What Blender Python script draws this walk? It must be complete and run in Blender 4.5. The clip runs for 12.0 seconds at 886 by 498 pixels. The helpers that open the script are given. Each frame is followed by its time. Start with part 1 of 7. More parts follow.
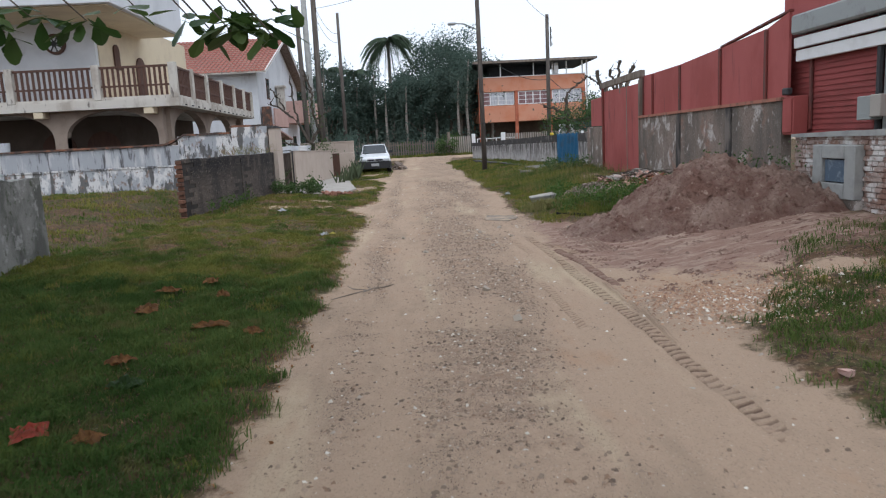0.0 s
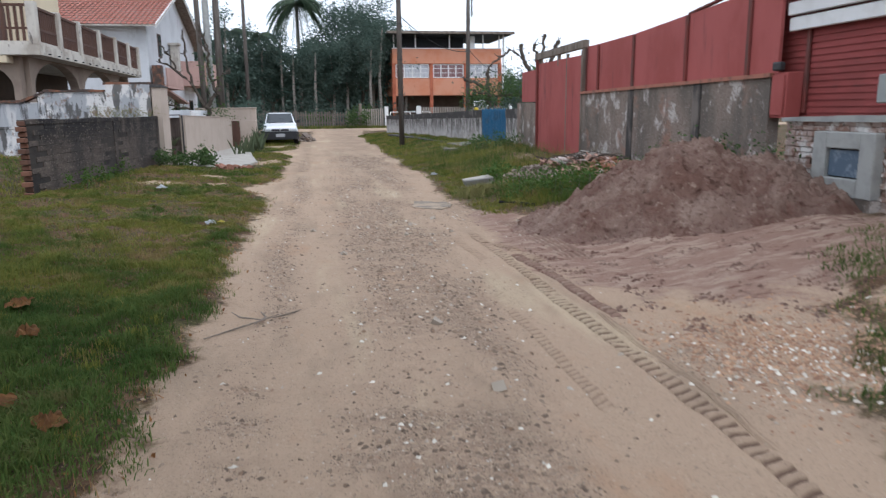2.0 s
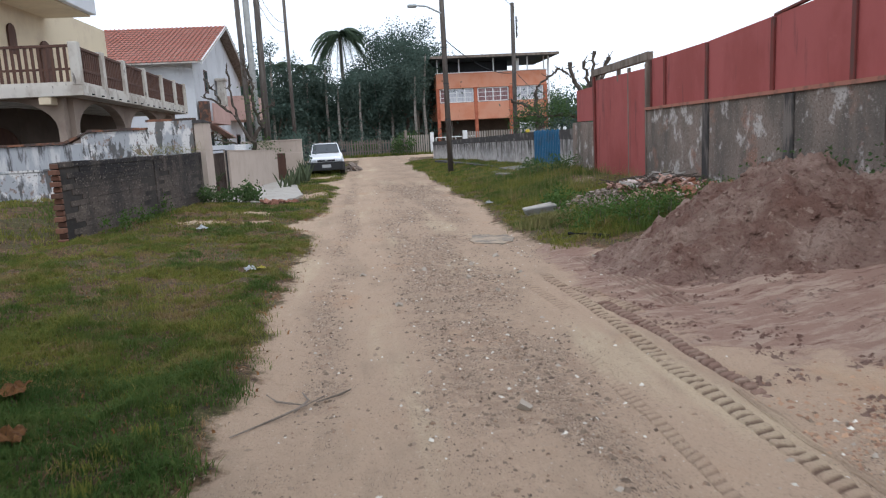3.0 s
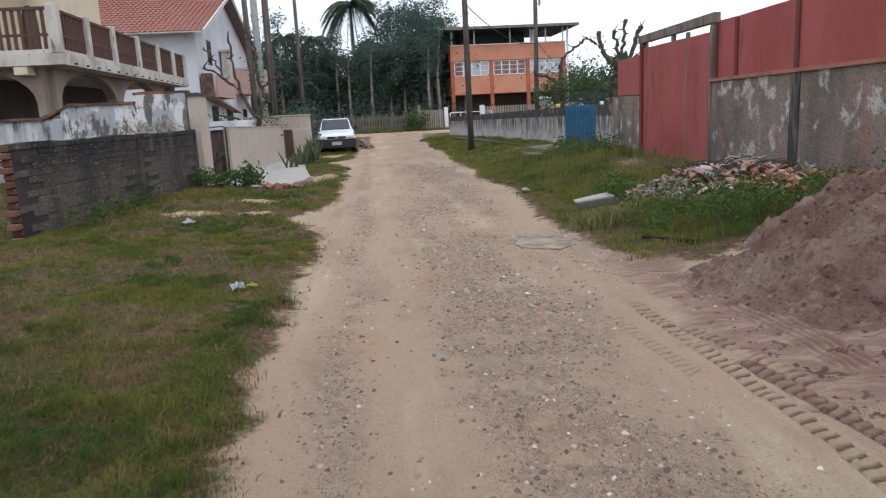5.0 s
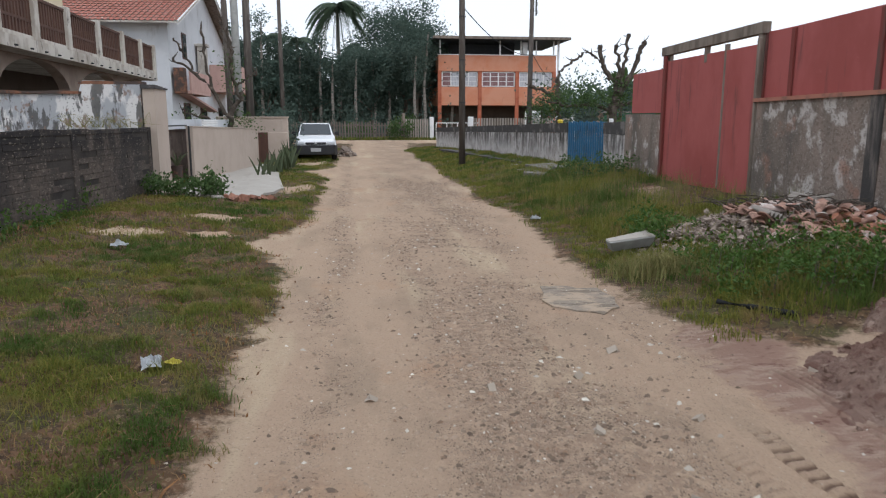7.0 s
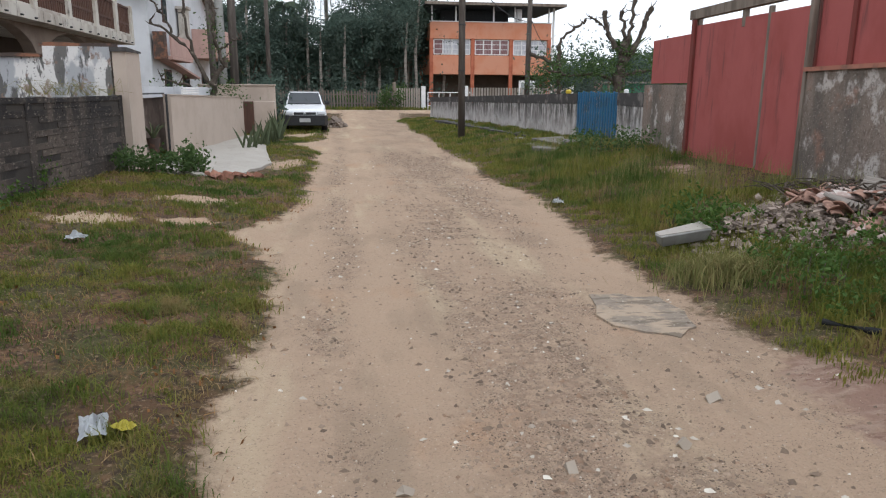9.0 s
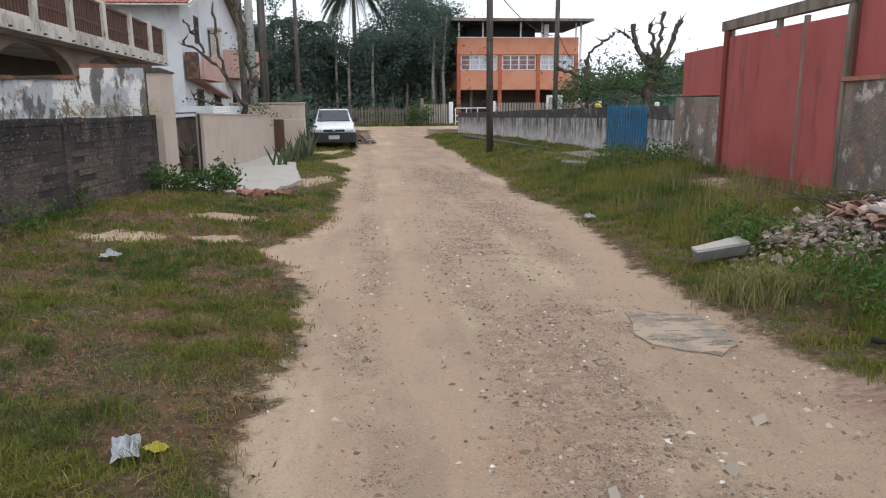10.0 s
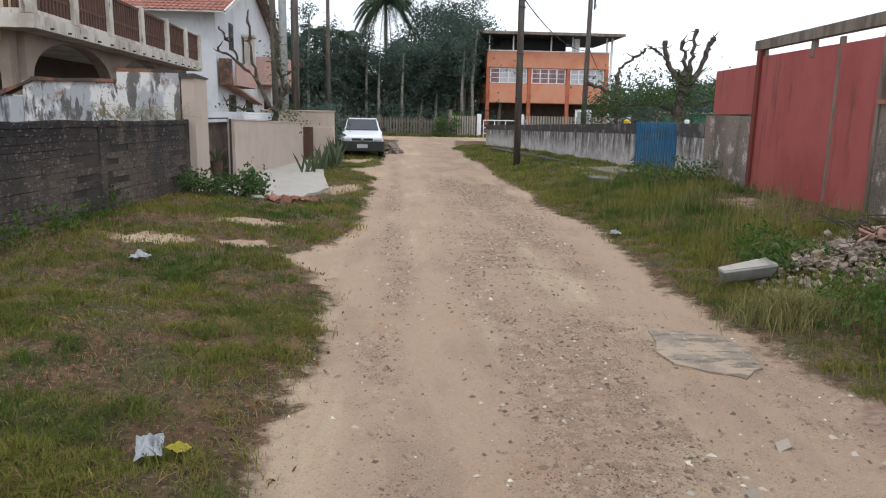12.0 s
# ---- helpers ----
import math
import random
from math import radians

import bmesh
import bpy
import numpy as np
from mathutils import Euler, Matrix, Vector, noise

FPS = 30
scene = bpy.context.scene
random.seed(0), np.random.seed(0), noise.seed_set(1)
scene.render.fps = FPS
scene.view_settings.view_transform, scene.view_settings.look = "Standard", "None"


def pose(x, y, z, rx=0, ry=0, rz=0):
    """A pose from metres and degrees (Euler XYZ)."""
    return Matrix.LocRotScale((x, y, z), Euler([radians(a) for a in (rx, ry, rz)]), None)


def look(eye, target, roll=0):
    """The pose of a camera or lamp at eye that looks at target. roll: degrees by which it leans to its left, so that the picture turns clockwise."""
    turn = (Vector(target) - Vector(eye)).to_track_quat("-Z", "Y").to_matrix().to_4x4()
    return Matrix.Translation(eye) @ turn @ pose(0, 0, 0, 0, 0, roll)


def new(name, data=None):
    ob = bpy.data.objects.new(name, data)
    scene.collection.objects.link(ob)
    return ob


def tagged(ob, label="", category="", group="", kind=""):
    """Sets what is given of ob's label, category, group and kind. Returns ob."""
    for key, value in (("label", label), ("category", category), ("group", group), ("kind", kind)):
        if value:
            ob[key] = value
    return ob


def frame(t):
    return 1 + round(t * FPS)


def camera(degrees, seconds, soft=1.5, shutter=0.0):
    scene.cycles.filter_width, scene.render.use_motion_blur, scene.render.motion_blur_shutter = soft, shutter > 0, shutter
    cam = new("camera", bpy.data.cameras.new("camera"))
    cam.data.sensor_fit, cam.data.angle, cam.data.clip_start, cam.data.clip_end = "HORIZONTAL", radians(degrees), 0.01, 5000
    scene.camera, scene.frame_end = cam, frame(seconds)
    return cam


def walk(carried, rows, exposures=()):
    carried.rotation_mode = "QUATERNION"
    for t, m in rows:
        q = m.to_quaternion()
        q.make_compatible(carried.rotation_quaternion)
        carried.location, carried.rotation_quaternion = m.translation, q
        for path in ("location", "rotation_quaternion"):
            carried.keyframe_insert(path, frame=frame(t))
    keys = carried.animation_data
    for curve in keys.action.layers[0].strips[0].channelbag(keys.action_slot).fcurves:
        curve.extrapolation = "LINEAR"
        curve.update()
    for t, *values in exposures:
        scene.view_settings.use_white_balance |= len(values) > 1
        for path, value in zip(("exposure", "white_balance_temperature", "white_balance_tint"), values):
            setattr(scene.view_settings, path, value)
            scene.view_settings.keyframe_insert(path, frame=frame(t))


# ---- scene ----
cam = camera(64.6, 12.0, soft=1.15, shutter=0.3)
PATH = [
    (0, (0.005, -0.099, 1.679), (0.082, 1.875, 1.366), -3.0),
    (0.5, (0.014, 0.525, 1.659), (0.104, 2.499, 1.355), -3.0),
    (1, (-0.063, 1.152, 1.618), (-0.099, 3.122, 1.273), 0.1),
    (1.5, (-0.043, 1.766, 1.603), (0.35, 3.673, 1.149), -3.3),
    (2, (-0.073, 2.368, 1.602), (0.262, 4.3, 1.211), -0.6),
    (2.5, (-0.031, 2.966, 1.56), (0.132, 4.932, 1.227), -2.1),
    (3, (-0.09, 3.562, 1.62), (0.115, 5.525, 1.299), -3.0),
    (3.2, (-0.04, 3.819, 1.582), (0.059, 5.791, 1.265), -1.1),
    (4.8, (-0.137, 5.509, 1.625), (0.025, 7.454, 1.186), -0.0),
    (5, (-0.203, 5.743, 1.652), (-0.031, 7.697, 1.264), -2.9),
    (5.5, (-0.192, 6.307, 1.616), (0.044, 8.254, 1.224), -2.5),
    (6, (-0.211, 6.884, 1.609), (-0.085, 8.839, 1.205), 0.1),
    (6.5, (-0.254, 7.426, 1.634), (-0.036, 9.377, 1.252), -1.7),
    (7, (-0.258, 7.931, 1.643), (-0.018, 9.883, 1.281), -0.0),
    (7.2, (-0.296, 8.086, 1.633), (-0.122, 10.046, 1.274), 2.4),
    (8.8, (-0.406, 9.241, 1.642), (-0.17, 11.176, 1.193), 1.1),
    (9, (-0.419, 9.285, 1.64), (-0.146, 11.216, 1.196), 0.4),
    (9.5, (-0.419, 9.361, 1.65), (-0.126, 11.29, 1.21), 0.8),
    (10, (-0.441, 9.361, 1.638), (-0.246, 11.311, 1.236), -0.4),
    (10.5, (-0.443, 9.357, 1.65), (-0.227, 11.294, 1.198), 1.5),
    (11, (-0.451, 9.361, 1.645), (-0.252, 11.315, 1.267), 1.6),
    (11.5, (-0.452, 9.347, 1.644), (-0.325, 11.309, 1.274), 1.9),
    (12, (-0.449, 9.343, 1.648), (-0.321, 11.304, 1.276), 1.1),
]
walk(cam, [(t, look(eye, target, roll)) for t, eye, target, roll in PATH], [(0.0, -0.03, 5850, 9), (1.0, 0.01, 5800, 9), (2.0, 0.15, 5750, 9), (3.0, 0.08, 5800, 9), (5.5, 0.02, 5900, 9), (7.0, -0.05, 6000, 9), (9.0, 0.07, 6100, 9), (12.0, 0.11, 6100, 9)])

# ---- world and sun: bright overcast sky ----
world = bpy.data.worlds.new("sky")
scene.world = world
world.use_nodes = True
wn, wl = world.node_tree.nodes, world.node_tree.links
sky = wn.new("ShaderNodeTexSky")
sky.sky_type, sky.sun_disc = "NISHITA", False
sky.sun_elevation, sky.sun_rotation = radians(52), radians(200)
sky.air_density, sky.dust_density = 1.0, 4.0
cloud = wn.new("ShaderNodeTexNoise")
cloud.inputs["Scale"].default_value, cloud.inputs["Detail"].default_value = 2.2, 5.0
veil = wn.new("ShaderNodeMixRGB")
veil.inputs[2].default_value = (12.6, 12.8, 13.2, 1)
lift = wn.new("ShaderNodeMapRange")
lift.inputs["To Min"].default_value, lift.inputs["To Max"].default_value = 0.72, 0.98
wl.new(cloud.outputs["Fac"], lift.inputs["Value"])
wl.new(lift.outputs["Result"], veil.inputs[0])
wl.new(sky.outputs["Color"], veil.inputs[1])
wl.new(veil.outputs["Color"], wn["Background"].inputs["Color"])
wn["Background"].inputs["Strength"].default_value = 0.1
sun = new("sun", bpy.data.lights.new("sun", "SUN"))
sun.data.energy, sun.data.angle, sun.data.color = 0.7, radians(25), (1.0, 0.975, 0.95)
sun.matrix_world = look((8, -18, 30), (0, 0, 0))


# ---- materials ----
def rgb(c):
    return (c[0], c[1], c[2], 1)


class Shader:
    """A principled material whose colour is built up layer by layer."""

    def __init__(self, name, base, rough=0.8, metal=0.0, spec=0.3):
        self.m = bpy.data.materials.new(name)
        self.m.use_nodes = True
        self.n, self.l = self.m.node_tree.nodes, self.m.node_tree.links
        self.p = self.n["Principled BSDF"]
        self.p.inputs["Roughness"].default_value = rough
        self.p.inputs["Metallic"].default_value = metal
        self.p.inputs["Specular IOR Level"].default_value = spec
        self.p.inputs["Base Color"].default_value = rgb(base)
        self.pos = self.n.new("ShaderNodeNewGeometry")
        self.last = None
        self.base = base
        self.norm = None

    def coords(self, stretch):
        v = self.n.new("ShaderNodeVectorMath")
        v.operation = "MULTIPLY"
        v.inputs[1].default_value = stretch
        self.l.new(self.pos.outputs["Position"], v.inputs[0])
        return v.outputs[0]

    def noise(self, scale, detail=5.0, stretch=(1, 1, 1), rough=0.6, twist=0.0):
        t = self.n.new("ShaderNodeTexNoise")
        t.inputs["Scale"].default_value, t.inputs["Detail"].default_value = scale, detail
        t.inputs["Roughness"].default_value, t.inputs["Distortion"].default_value = rough, twist
        self.l.new(self.coords(stretch), t.inputs["Vector"])
        return t.outputs["Fac"]

    def ramp(self, value, lo, hi):
        r = self.n.new("ShaderNodeMapRange")
        r.interpolation_type = "SMOOTHSTEP"
        r.inputs["From Min"].default_value, r.inputs["From Max"].default_value = lo, hi
        self.l.new(value, r.inputs["Value"])
        return r.outputs["Result"]

    def times(self, a, b, op="MULTIPLY"):
        m = self.n.new("ShaderNodeMath")
        m.operation = op
        for i, v in enumerate((a, b)):
            if isinstance(v, (int, float)):
                m.inputs[i].default_value = v
            else:
                self.l.new(v, m.inputs[i])
        return m.outputs[0]

    def attr(self, name):
        a = self.n.new("ShaderNodeAttribute")
        a.attribute_name = name
        return a.outputs["Fac"]

    def layer(self, colour, fac, mode="MIX"):
        x = self.n.new("ShaderNodeMixRGB")
        x.blend_type = mode
        if isinstance(fac, (int, float)):
            x.inputs[0].default_value = fac
        else:
            self.l.new(fac, x.inputs[0])
        if self.last is None:
            x.inputs[1].default_value = rgb(self.base)
        else:
            self.l.new(self.last, x.inputs[1])
        if isinstance(colour, tuple):
            x.inputs[2].default_value = rgb(colour)
        else:
            self.l.new(colour, x.inputs[2])
        self.last = x.outputs[0]
        self.l.new(self.last, self.p.inputs["Base Color"])
        return self

    def spots(self, colour, scale, lo, hi, amount=1.0, stretch=(1, 1, 1), detail=5.0, twist=0.0):
        f = self.ramp(self.noise(scale, detail, stretch, 0.62, twist), lo, hi)
        return self.layer(colour, self.times(f, amount))

    def height(self, lo, hi):
        """A mask that runs from 0 at height lo to 1 at height hi."""
        s = self.n.new("ShaderNodeSeparateXYZ")
        self.l.new(self.pos.outputs["Position"], s.inputs[0])
        return self.ramp(s.outputs["Z"], lo, hi)

    def random(self, colour, amount=1.0, island=False):
        if island:
            out = self.pos.outputs["Random Per Island"]
        else:
            out = self.n.new("ShaderNodeObjectInfo").outputs["Random"]
        return self.layer(colour, self.times(out, amount))

    def pebbled(self, scale, mask, share, dark, light):
        """Small stones lying close: cells of their own tone, with rounded relief."""
        v = self.n.new("ShaderNodeTexVoronoi")
        v.inputs["Scale"].default_value = scale
        self.l.new(self.coords((1, 1, 1)), v.inputs["Vector"])
        s = self.n.new("ShaderNodeSeparateColor")
        self.l.new(v.outputs["Color"], s.inputs[0])
        inside = self.ramp(v.outputs["Distance"], 0.42, 0.3)
        pick = self.times(self.times(s.outputs[0], mask), 1.0 - share, "GREATER_THAN")
        there = self.times(inside, pick)
        tone = self.n.new("ShaderNodeMixRGB")
        tone.inputs[1].default_value, tone.inputs[2].default_value = rgb(dark), rgb(light)
        self.l.new(self.times(s.outputs[1], 2.0, "POWER"), tone.inputs[0])
        self.layer(tone.outputs[0], there)
        b = self.n.new("ShaderNodeBump")
        b.inputs["Strength"].default_value, b.inputs["Distance"].default_value = 0.8, 0.35 / scale
        self.l.new(there, b.inputs["Height"])
        if self.norm is not None:
            self.l.new(self.norm, b.inputs["Normal"])
        self.norm = b.outputs["Normal"]
        self.l.new(self.norm, self.p.inputs["Normal"])
        return self

    def leafy(self, amount):
        """Thin leaves that let part of the light through."""
        t, x = self.n.new("ShaderNodeBsdfTranslucent"), self.n.new("ShaderNodeMixShader")
        x.inputs[0].default_value = amount
        self.l.new(self.last, t.inputs["Color"])
        self.l.new(self.p.outputs[0], x.inputs[1])
        self.l.new(t.outputs[0], x.inputs[2])
        self.l.new(x.outputs[0], self.n["Material Output"].inputs["Surface"])
        return self

    def bump(self, scale, strength, dist=0.02, stretch=(1, 1, 1), detail=6.0):
        b = self.n.new("ShaderNodeBump")
        b.inputs["Strength"].default_value, b.inputs["Distance"].default_value = strength, dist
        self.l.new(self.noise(scale, detail, stretch, 0.65), b.inputs["Height"])
        if self.norm is not None:
            self.l.new(self.norm, b.inputs["Normal"])
        self.norm = b.outputs["Normal"]
        self.l.new(self.norm, self.p.inputs["Normal"])
        return self


def earth(name):
    """Sand, soil and clay, mixed by what lies where."""
    s = Shader(name, (0.11, 0.066, 0.038), 0.95, spec=0.15)
    s.spots((0.07, 0.075, 0.028), 1.3, 0.42, 0.6, 0.8).spots((0.165, 0.095, 0.055), 3.0, 0.5, 0.62, 0.85).spots((0.05, 0.034, 0.024), 14.0, 0.48, 0.6, 0.8).spots((0.25, 0.18, 0.115), 34.0, 0.56, 0.64, 0.7)
    sand = s.attr("sand")
    edge = s.ramp(s.times(sand, s.times(s.times(s.noise(3.4, 9.0, (1, 1, 1), 0.75), 0.5, "SUBTRACT"), 1.5), "ADD"), 0.34, 0.66)
    s.layer((0.425, 0.308, 0.217), edge)
    dark = s.times(edge, s.ramp(s.noise(1.1, 6.0, (1.6, 0.5, 1)), 0.5, 0.66))
    s.layer((0.3, 0.225, 0.16), s.times(dark, 0.55))
    pale = s.times(edge, s.ramp(s.noise(0.55, 4.0, (2.2, 0.35, 1)), 0.52, 0.66))
    s.layer((0.5, 0.395, 0.27), s.times(pale, 0.8))
    rust = s.times(edge, s.ramp(s.noise(0.9, 5.0, (1.3, 0.7, 1)), 0.56, 0.7))
    s.layer((0.42, 0.26, 0.16), s.times(rust, 0.55))
    grit = s.times(s.attr("gravel"), s.ramp(s.noise(9.0, 8.0, (1, 1, 1), 0.75), 0.4, 0.56))
    s.layer((0.28, 0.198, 0.143), s.times(grit, 0.8))
    fleck = s.times(edge, s.ramp(s.noise(70.0, 3.0), 0.56, 0.66))
    s.layer((0.2, 0.15, 0.11), s.times(fleck, 0.5))
    chip = s.times(edge, s.ramp(s.noise(55.0, 2.0), 0.66, 0.72))
    s.layer((0.58, 0.5, 0.4), s.times(chip, 0.6))
    clay = s.ramp(s.times(s.attr("clay"), s.times(s.times(s.noise(2.2, 8.0, (1, 1, 1), 0.7), 0.5, "SUBTRACT"), 1.1), "ADD"), 0.36, 0.62)
    s.layer((0.27, 0.172, 0.132), clay)
    s.layer((0.36, 0.262, 0.2), s.times(clay, s.ramp(s.noise(3.5, 7.0, (0.6, 1.8, 1), 0.7), 0.46, 0.6)))
    s.layer((0.15, 0.075, 0.055), s.times(clay, s.ramp(s.noise(4.6, 8.0, (0.7, 1.9, 1), 0.75), 0.55, 0.64)))
    # Tread grooves get their shade as dark colour, over a slight damp tint.
    s.layer((0.115, 0.07, 0.05), s.times(s.attr("damp_shade"), 0.9))
    s.spots((0.12, 0.09, 0.06), 45.0, 0.62, 0.75, 0.45)
    s.bump(9.0, 0.6, 0.06).bump(48.0, 0.8, 0.02)
    stony = s.times(s.times(s.attr("gravel"), 0.75), 0.4, "ADD")
    stony = s.times(stony, s.ramp(s.noise(2.3, 5.0), 0.3, 0.6))
    s.pebbled(130.0, stony, 0.62, (0.1, 0.072, 0.053), (0.56, 0.43, 0.32))
    s.pebbled(62.0, stony, 0.52, (0.1, 0.074, 0.056), (0.6, 0.48, 0.37))
    return s.m


EARTH = earth("earth")
LUSH = Shader("lush green grass", (0.068, 0.12, 0.03), 0.85, spec=0.1).random((0.16, 0.195, 0.055), 0.85, True).spots((0.045, 0.09, 0.022), 0.8, 0.42, 0.62, 0.8).spots((0.17, 0.14, 0.06), 2.1, 0.56, 0.68, 0.75).leafy(0.35).m
GRASS = Shader("grass blades", (0.125, 0.155, 0.03), 0.8, spec=0.15).random((0.28, 0.25, 0.06), 0.85, True).spots((0.06, 0.115, 0.026), 0.6, 0.42, 0.62, 0.85).spots((0.3, 0.21, 0.1), 1.9, 0.52, 0.66, 0.85).leafy(0.35).m
WEED = Shader("weed leaves", (0.05, 0.11, 0.02), 0.6, spec=0.3).random((0.12, 0.19, 0.04), 0.8, True).leafy(0.35).m
DRYWEED = Shader("dry stalks", (0.26, 0.21, 0.09), 0.8, spec=0.2).random((0.14, 0.17, 0.05), 0.9, True).m
STONE = Shader("gravel stones", (0.3, 0.25, 0.2), 0.9, spec=0.2).random((0.56, 0.5, 0.42), 0.8, True).bump(60, 0.3, 0.01).m
CLAY = Shader("red clay heap", (0.225, 0.145, 0.115), 0.95, spec=0.15).spots((0.31, 0.22, 0.175), 1.6, 0.44, 0.64, 0.9).spots((0.15, 0.078, 0.058), 1.3, 0.48, 0.62, 0.7, detail=10).spots((0.14, 0.07, 0.052), 6.0, 0.54, 0.64, 0.6, detail=9).spots((0.4, 0.3, 0.24), 8.0, 0.58, 0.68, 0.6).spots((0.12, 0.062, 0.048), 22.0, 0.55, 0.65, 0.6).bump(7, 0.8, 0.09).bump(24, 0.9, 0.035).bump(70, 0.6, 0.012).m
DARKWALL = Shader("dark weathered blockwork", (0.12, 0.098, 0.082), 0.92, spec=0.15)
DARKWALL.spots((0.06, 0.053, 0.05), 0.9, 0.42, 0.6, 0.85, (1, 1, 0.4)).spots((0.2, 0.16, 0.13), 2.2, 0.54, 0.68, 0.6, (1, 1, 1.5))
DARKWALL.layer((0.032, 0.03, 0.03), DARKWALL.times(DARKWALL.height(0.75, 1.4), DARKWALL.ramp(DARKWALL.noise(1.7, 7.0, (1, 1, 0.4)), 0.34, 0.56)))
DARKWALL = DARKWALL.spots((0.27, 0.23, 0.19), 13.0, 0.57, 0.63, 0.6, (1, 1, 2.2), 8).spots((0.035, 0.033, 0.032), 11.0, 0.54, 0.64, 0.6, (1, 1, 1.6)).bump(30, 0.5, 0.02).m
MORTAR = Shader("dark mortar", (0.07, 0.062, 0.056), 0.95, spec=0.1).spots((0.04, 0.037, 0.035), 2, 0.45, 0.65, 0.8).bump(30, 0.5, 0.015).m
WHITEWALL = Shader("peeling whitewash", (0.68, 0.66, 0.64), 0.9, spec=0.15).spots((0.36, 0.37, 0.39), 1.5, 0.47, 0.54, 0.9, (1, 1, 0.6), 8).spots((0.1, 0.095, 0.09), 2.4, 0.51, 0.56, 0.9, (1.7, 1.7, 0.45), 9).spots((0.25, 0.17, 0.13), 6.0, 0.56, 0.63, 0.8, (1, 1, 0.8), 8).spots((0.07, 0.065, 0.06), 13.0, 0.6, 0.66, 0.8).bump(25, 0.35, 0.015).m
GREYWASH = Shader("faded blue-grey wash", (0.4, 0.41, 0.43), 0.9, spec=0.15).spots((0.6, 0.59, 0.58), 1.5, 0.5, 0.6, 0.85, (1.8, 1.8, 0.35), 7).spots((0.09, 0.085, 0.085), 2.4, 0.52, 0.62, 0.9, (2.2, 2.2, 0.3), 8).bump(25, 0.35, 0.015).m
# House cream darkened so the shade under the balcony is in the paint.
ARCADE = Shader("beige arcade paint with shade in it", (0.33, 0.26, 0.21), 0.88, spec=0.2).spots((0.22, 0.165, 0.135), 1.1, 0.42, 0.66, 0.8).bump(25, 0.15, 0.008).m
CREAM = Shader("dusty cream render", (0.5, 0.415, 0.35), 0.9, spec=0.2).spots((0.43, 0.35, 0.29), 1.2, 0.4, 0.68, 0.7).spots((0.3, 0.25, 0.21), 2.6, 0.62, 0.78, 0.5, (1, 1, 0.4)).bump(45, 0.2, 0.008).m
CAPTILE = Shader("old clay capping", (0.25, 0.12, 0.075), 0.9, spec=0.2).spots((0.075, 0.06, 0.054), 3.2, 0.4, 0.56, 0.95, detail=7).bump(30, 0.4, 0.015).m
REDCOPING = Shader("thin red brick coping", (0.38, 0.17, 0.12), 0.9, spec=0.2).spots((0.2, 0.12, 0.09), 4, 0.48, 0.64, 0.8).bump(30, 0.4, 0.012).m
CONCRETE = Shader("stained concrete", (0.265, 0.21, 0.175), 0.92, spec=0.15).spots((0.13, 0.115, 0.1), 1.0, 0.42, 0.62, 0.85, (1, 1, 0.3), 6).spots((0.56, 0.51, 0.47), 2.6, 0.54, 0.62, 0.85, (1, 1, 0.8), 8).spots((0.33, 0.18, 0.13), 1.6, 0.56, 0.7, 0.7).spots((0.13, 0.1, 0.085), 24, 0.52, 0.6, 0.6).spots((0.48, 0.42, 0.37), 38, 0.6, 0.66, 0.7).bump(22, 0.5, 0.02).bump(90, 0.3, 0.005).m
MOULDPIER = Shader("mould-streaked concrete pier", (0.2, 0.17, 0.15), 0.92, spec=0.15).spots((0.06, 0.056, 0.054), 2.4, 0.38, 0.54, 0.95, (2, 2, 0.35), 8).bump(22, 0.5, 0.02).m
PALECONC = Shader("pale concrete slab", (0.4, 0.37, 0.33), 0.9, spec=0.2).spots((0.38, 0.35, 0.31), 1.6, 0.42, 0.66, 0.8).spots((0.27, 0.24, 0.2), 7, 0.58, 0.72, 0.6).bump(40, 0.35, 0.01).m
GREYCONC = Shader("grey concrete", (0.36, 0.36, 0.34), 0.9, spec=0.2).spots((0.27, 0.27, 0.26), 3.5, 0.4, 0.66, 0.8).bump(45, 0.35, 0.01).m
REDPAINT = Shader("matt red painted board", (0.385, 0.104, 0.096), 0.75, spec=0.25).spots((0.3, 0.072, 0.062), 0.9, 0.4, 0.65, 0.8, (1, 1, 0.5)).spots((0.15, 0.06, 0.055), 2.6, 0.57, 0.72, 0.7, (2, 2, 0.22)).spots((0.44, 0.135, 0.12), 7, 0.6, 0.76, 0.4).bump(12, 0.12, 0.01).m
REDDARK = Shader("weathered red timber", (0.19, 0.05, 0.042), 0.8, spec=0.2).spots((0.11, 0.075, 0.065), 4, 0.45, 0.65, 0.8, (1, 1, 0.2)).bump(30, 0.3, 0.01).m
OLDWOOD = Shader("grey old timber", (0.24, 0.2, 0.165), 0.9, spec=0.15).spots((0.13, 0.105, 0.085), 6, 0.42, 0.62, 0.8, (1, 1, 0.15)).bump(50, 0.4, 0.01, (1, 1, 0.1)).m
POLEWOOD = Shader("dark pole timber", (0.1, 0.085, 0.075), 0.9, spec=0.15).spots((0.17, 0.15, 0.13), 8, 0.45, 0.65, 0.8, (1, 1, 0.1)).bump(40, 0.4, 0.01, (1, 1, 0.1)).m
BRICK = Shader("old red brick", (0.21, 0.105, 0.07), 0.92, spec=0.15).random((0.1, 0.06, 0.045), 0.9).bump(50, 0.4, 0.01).m
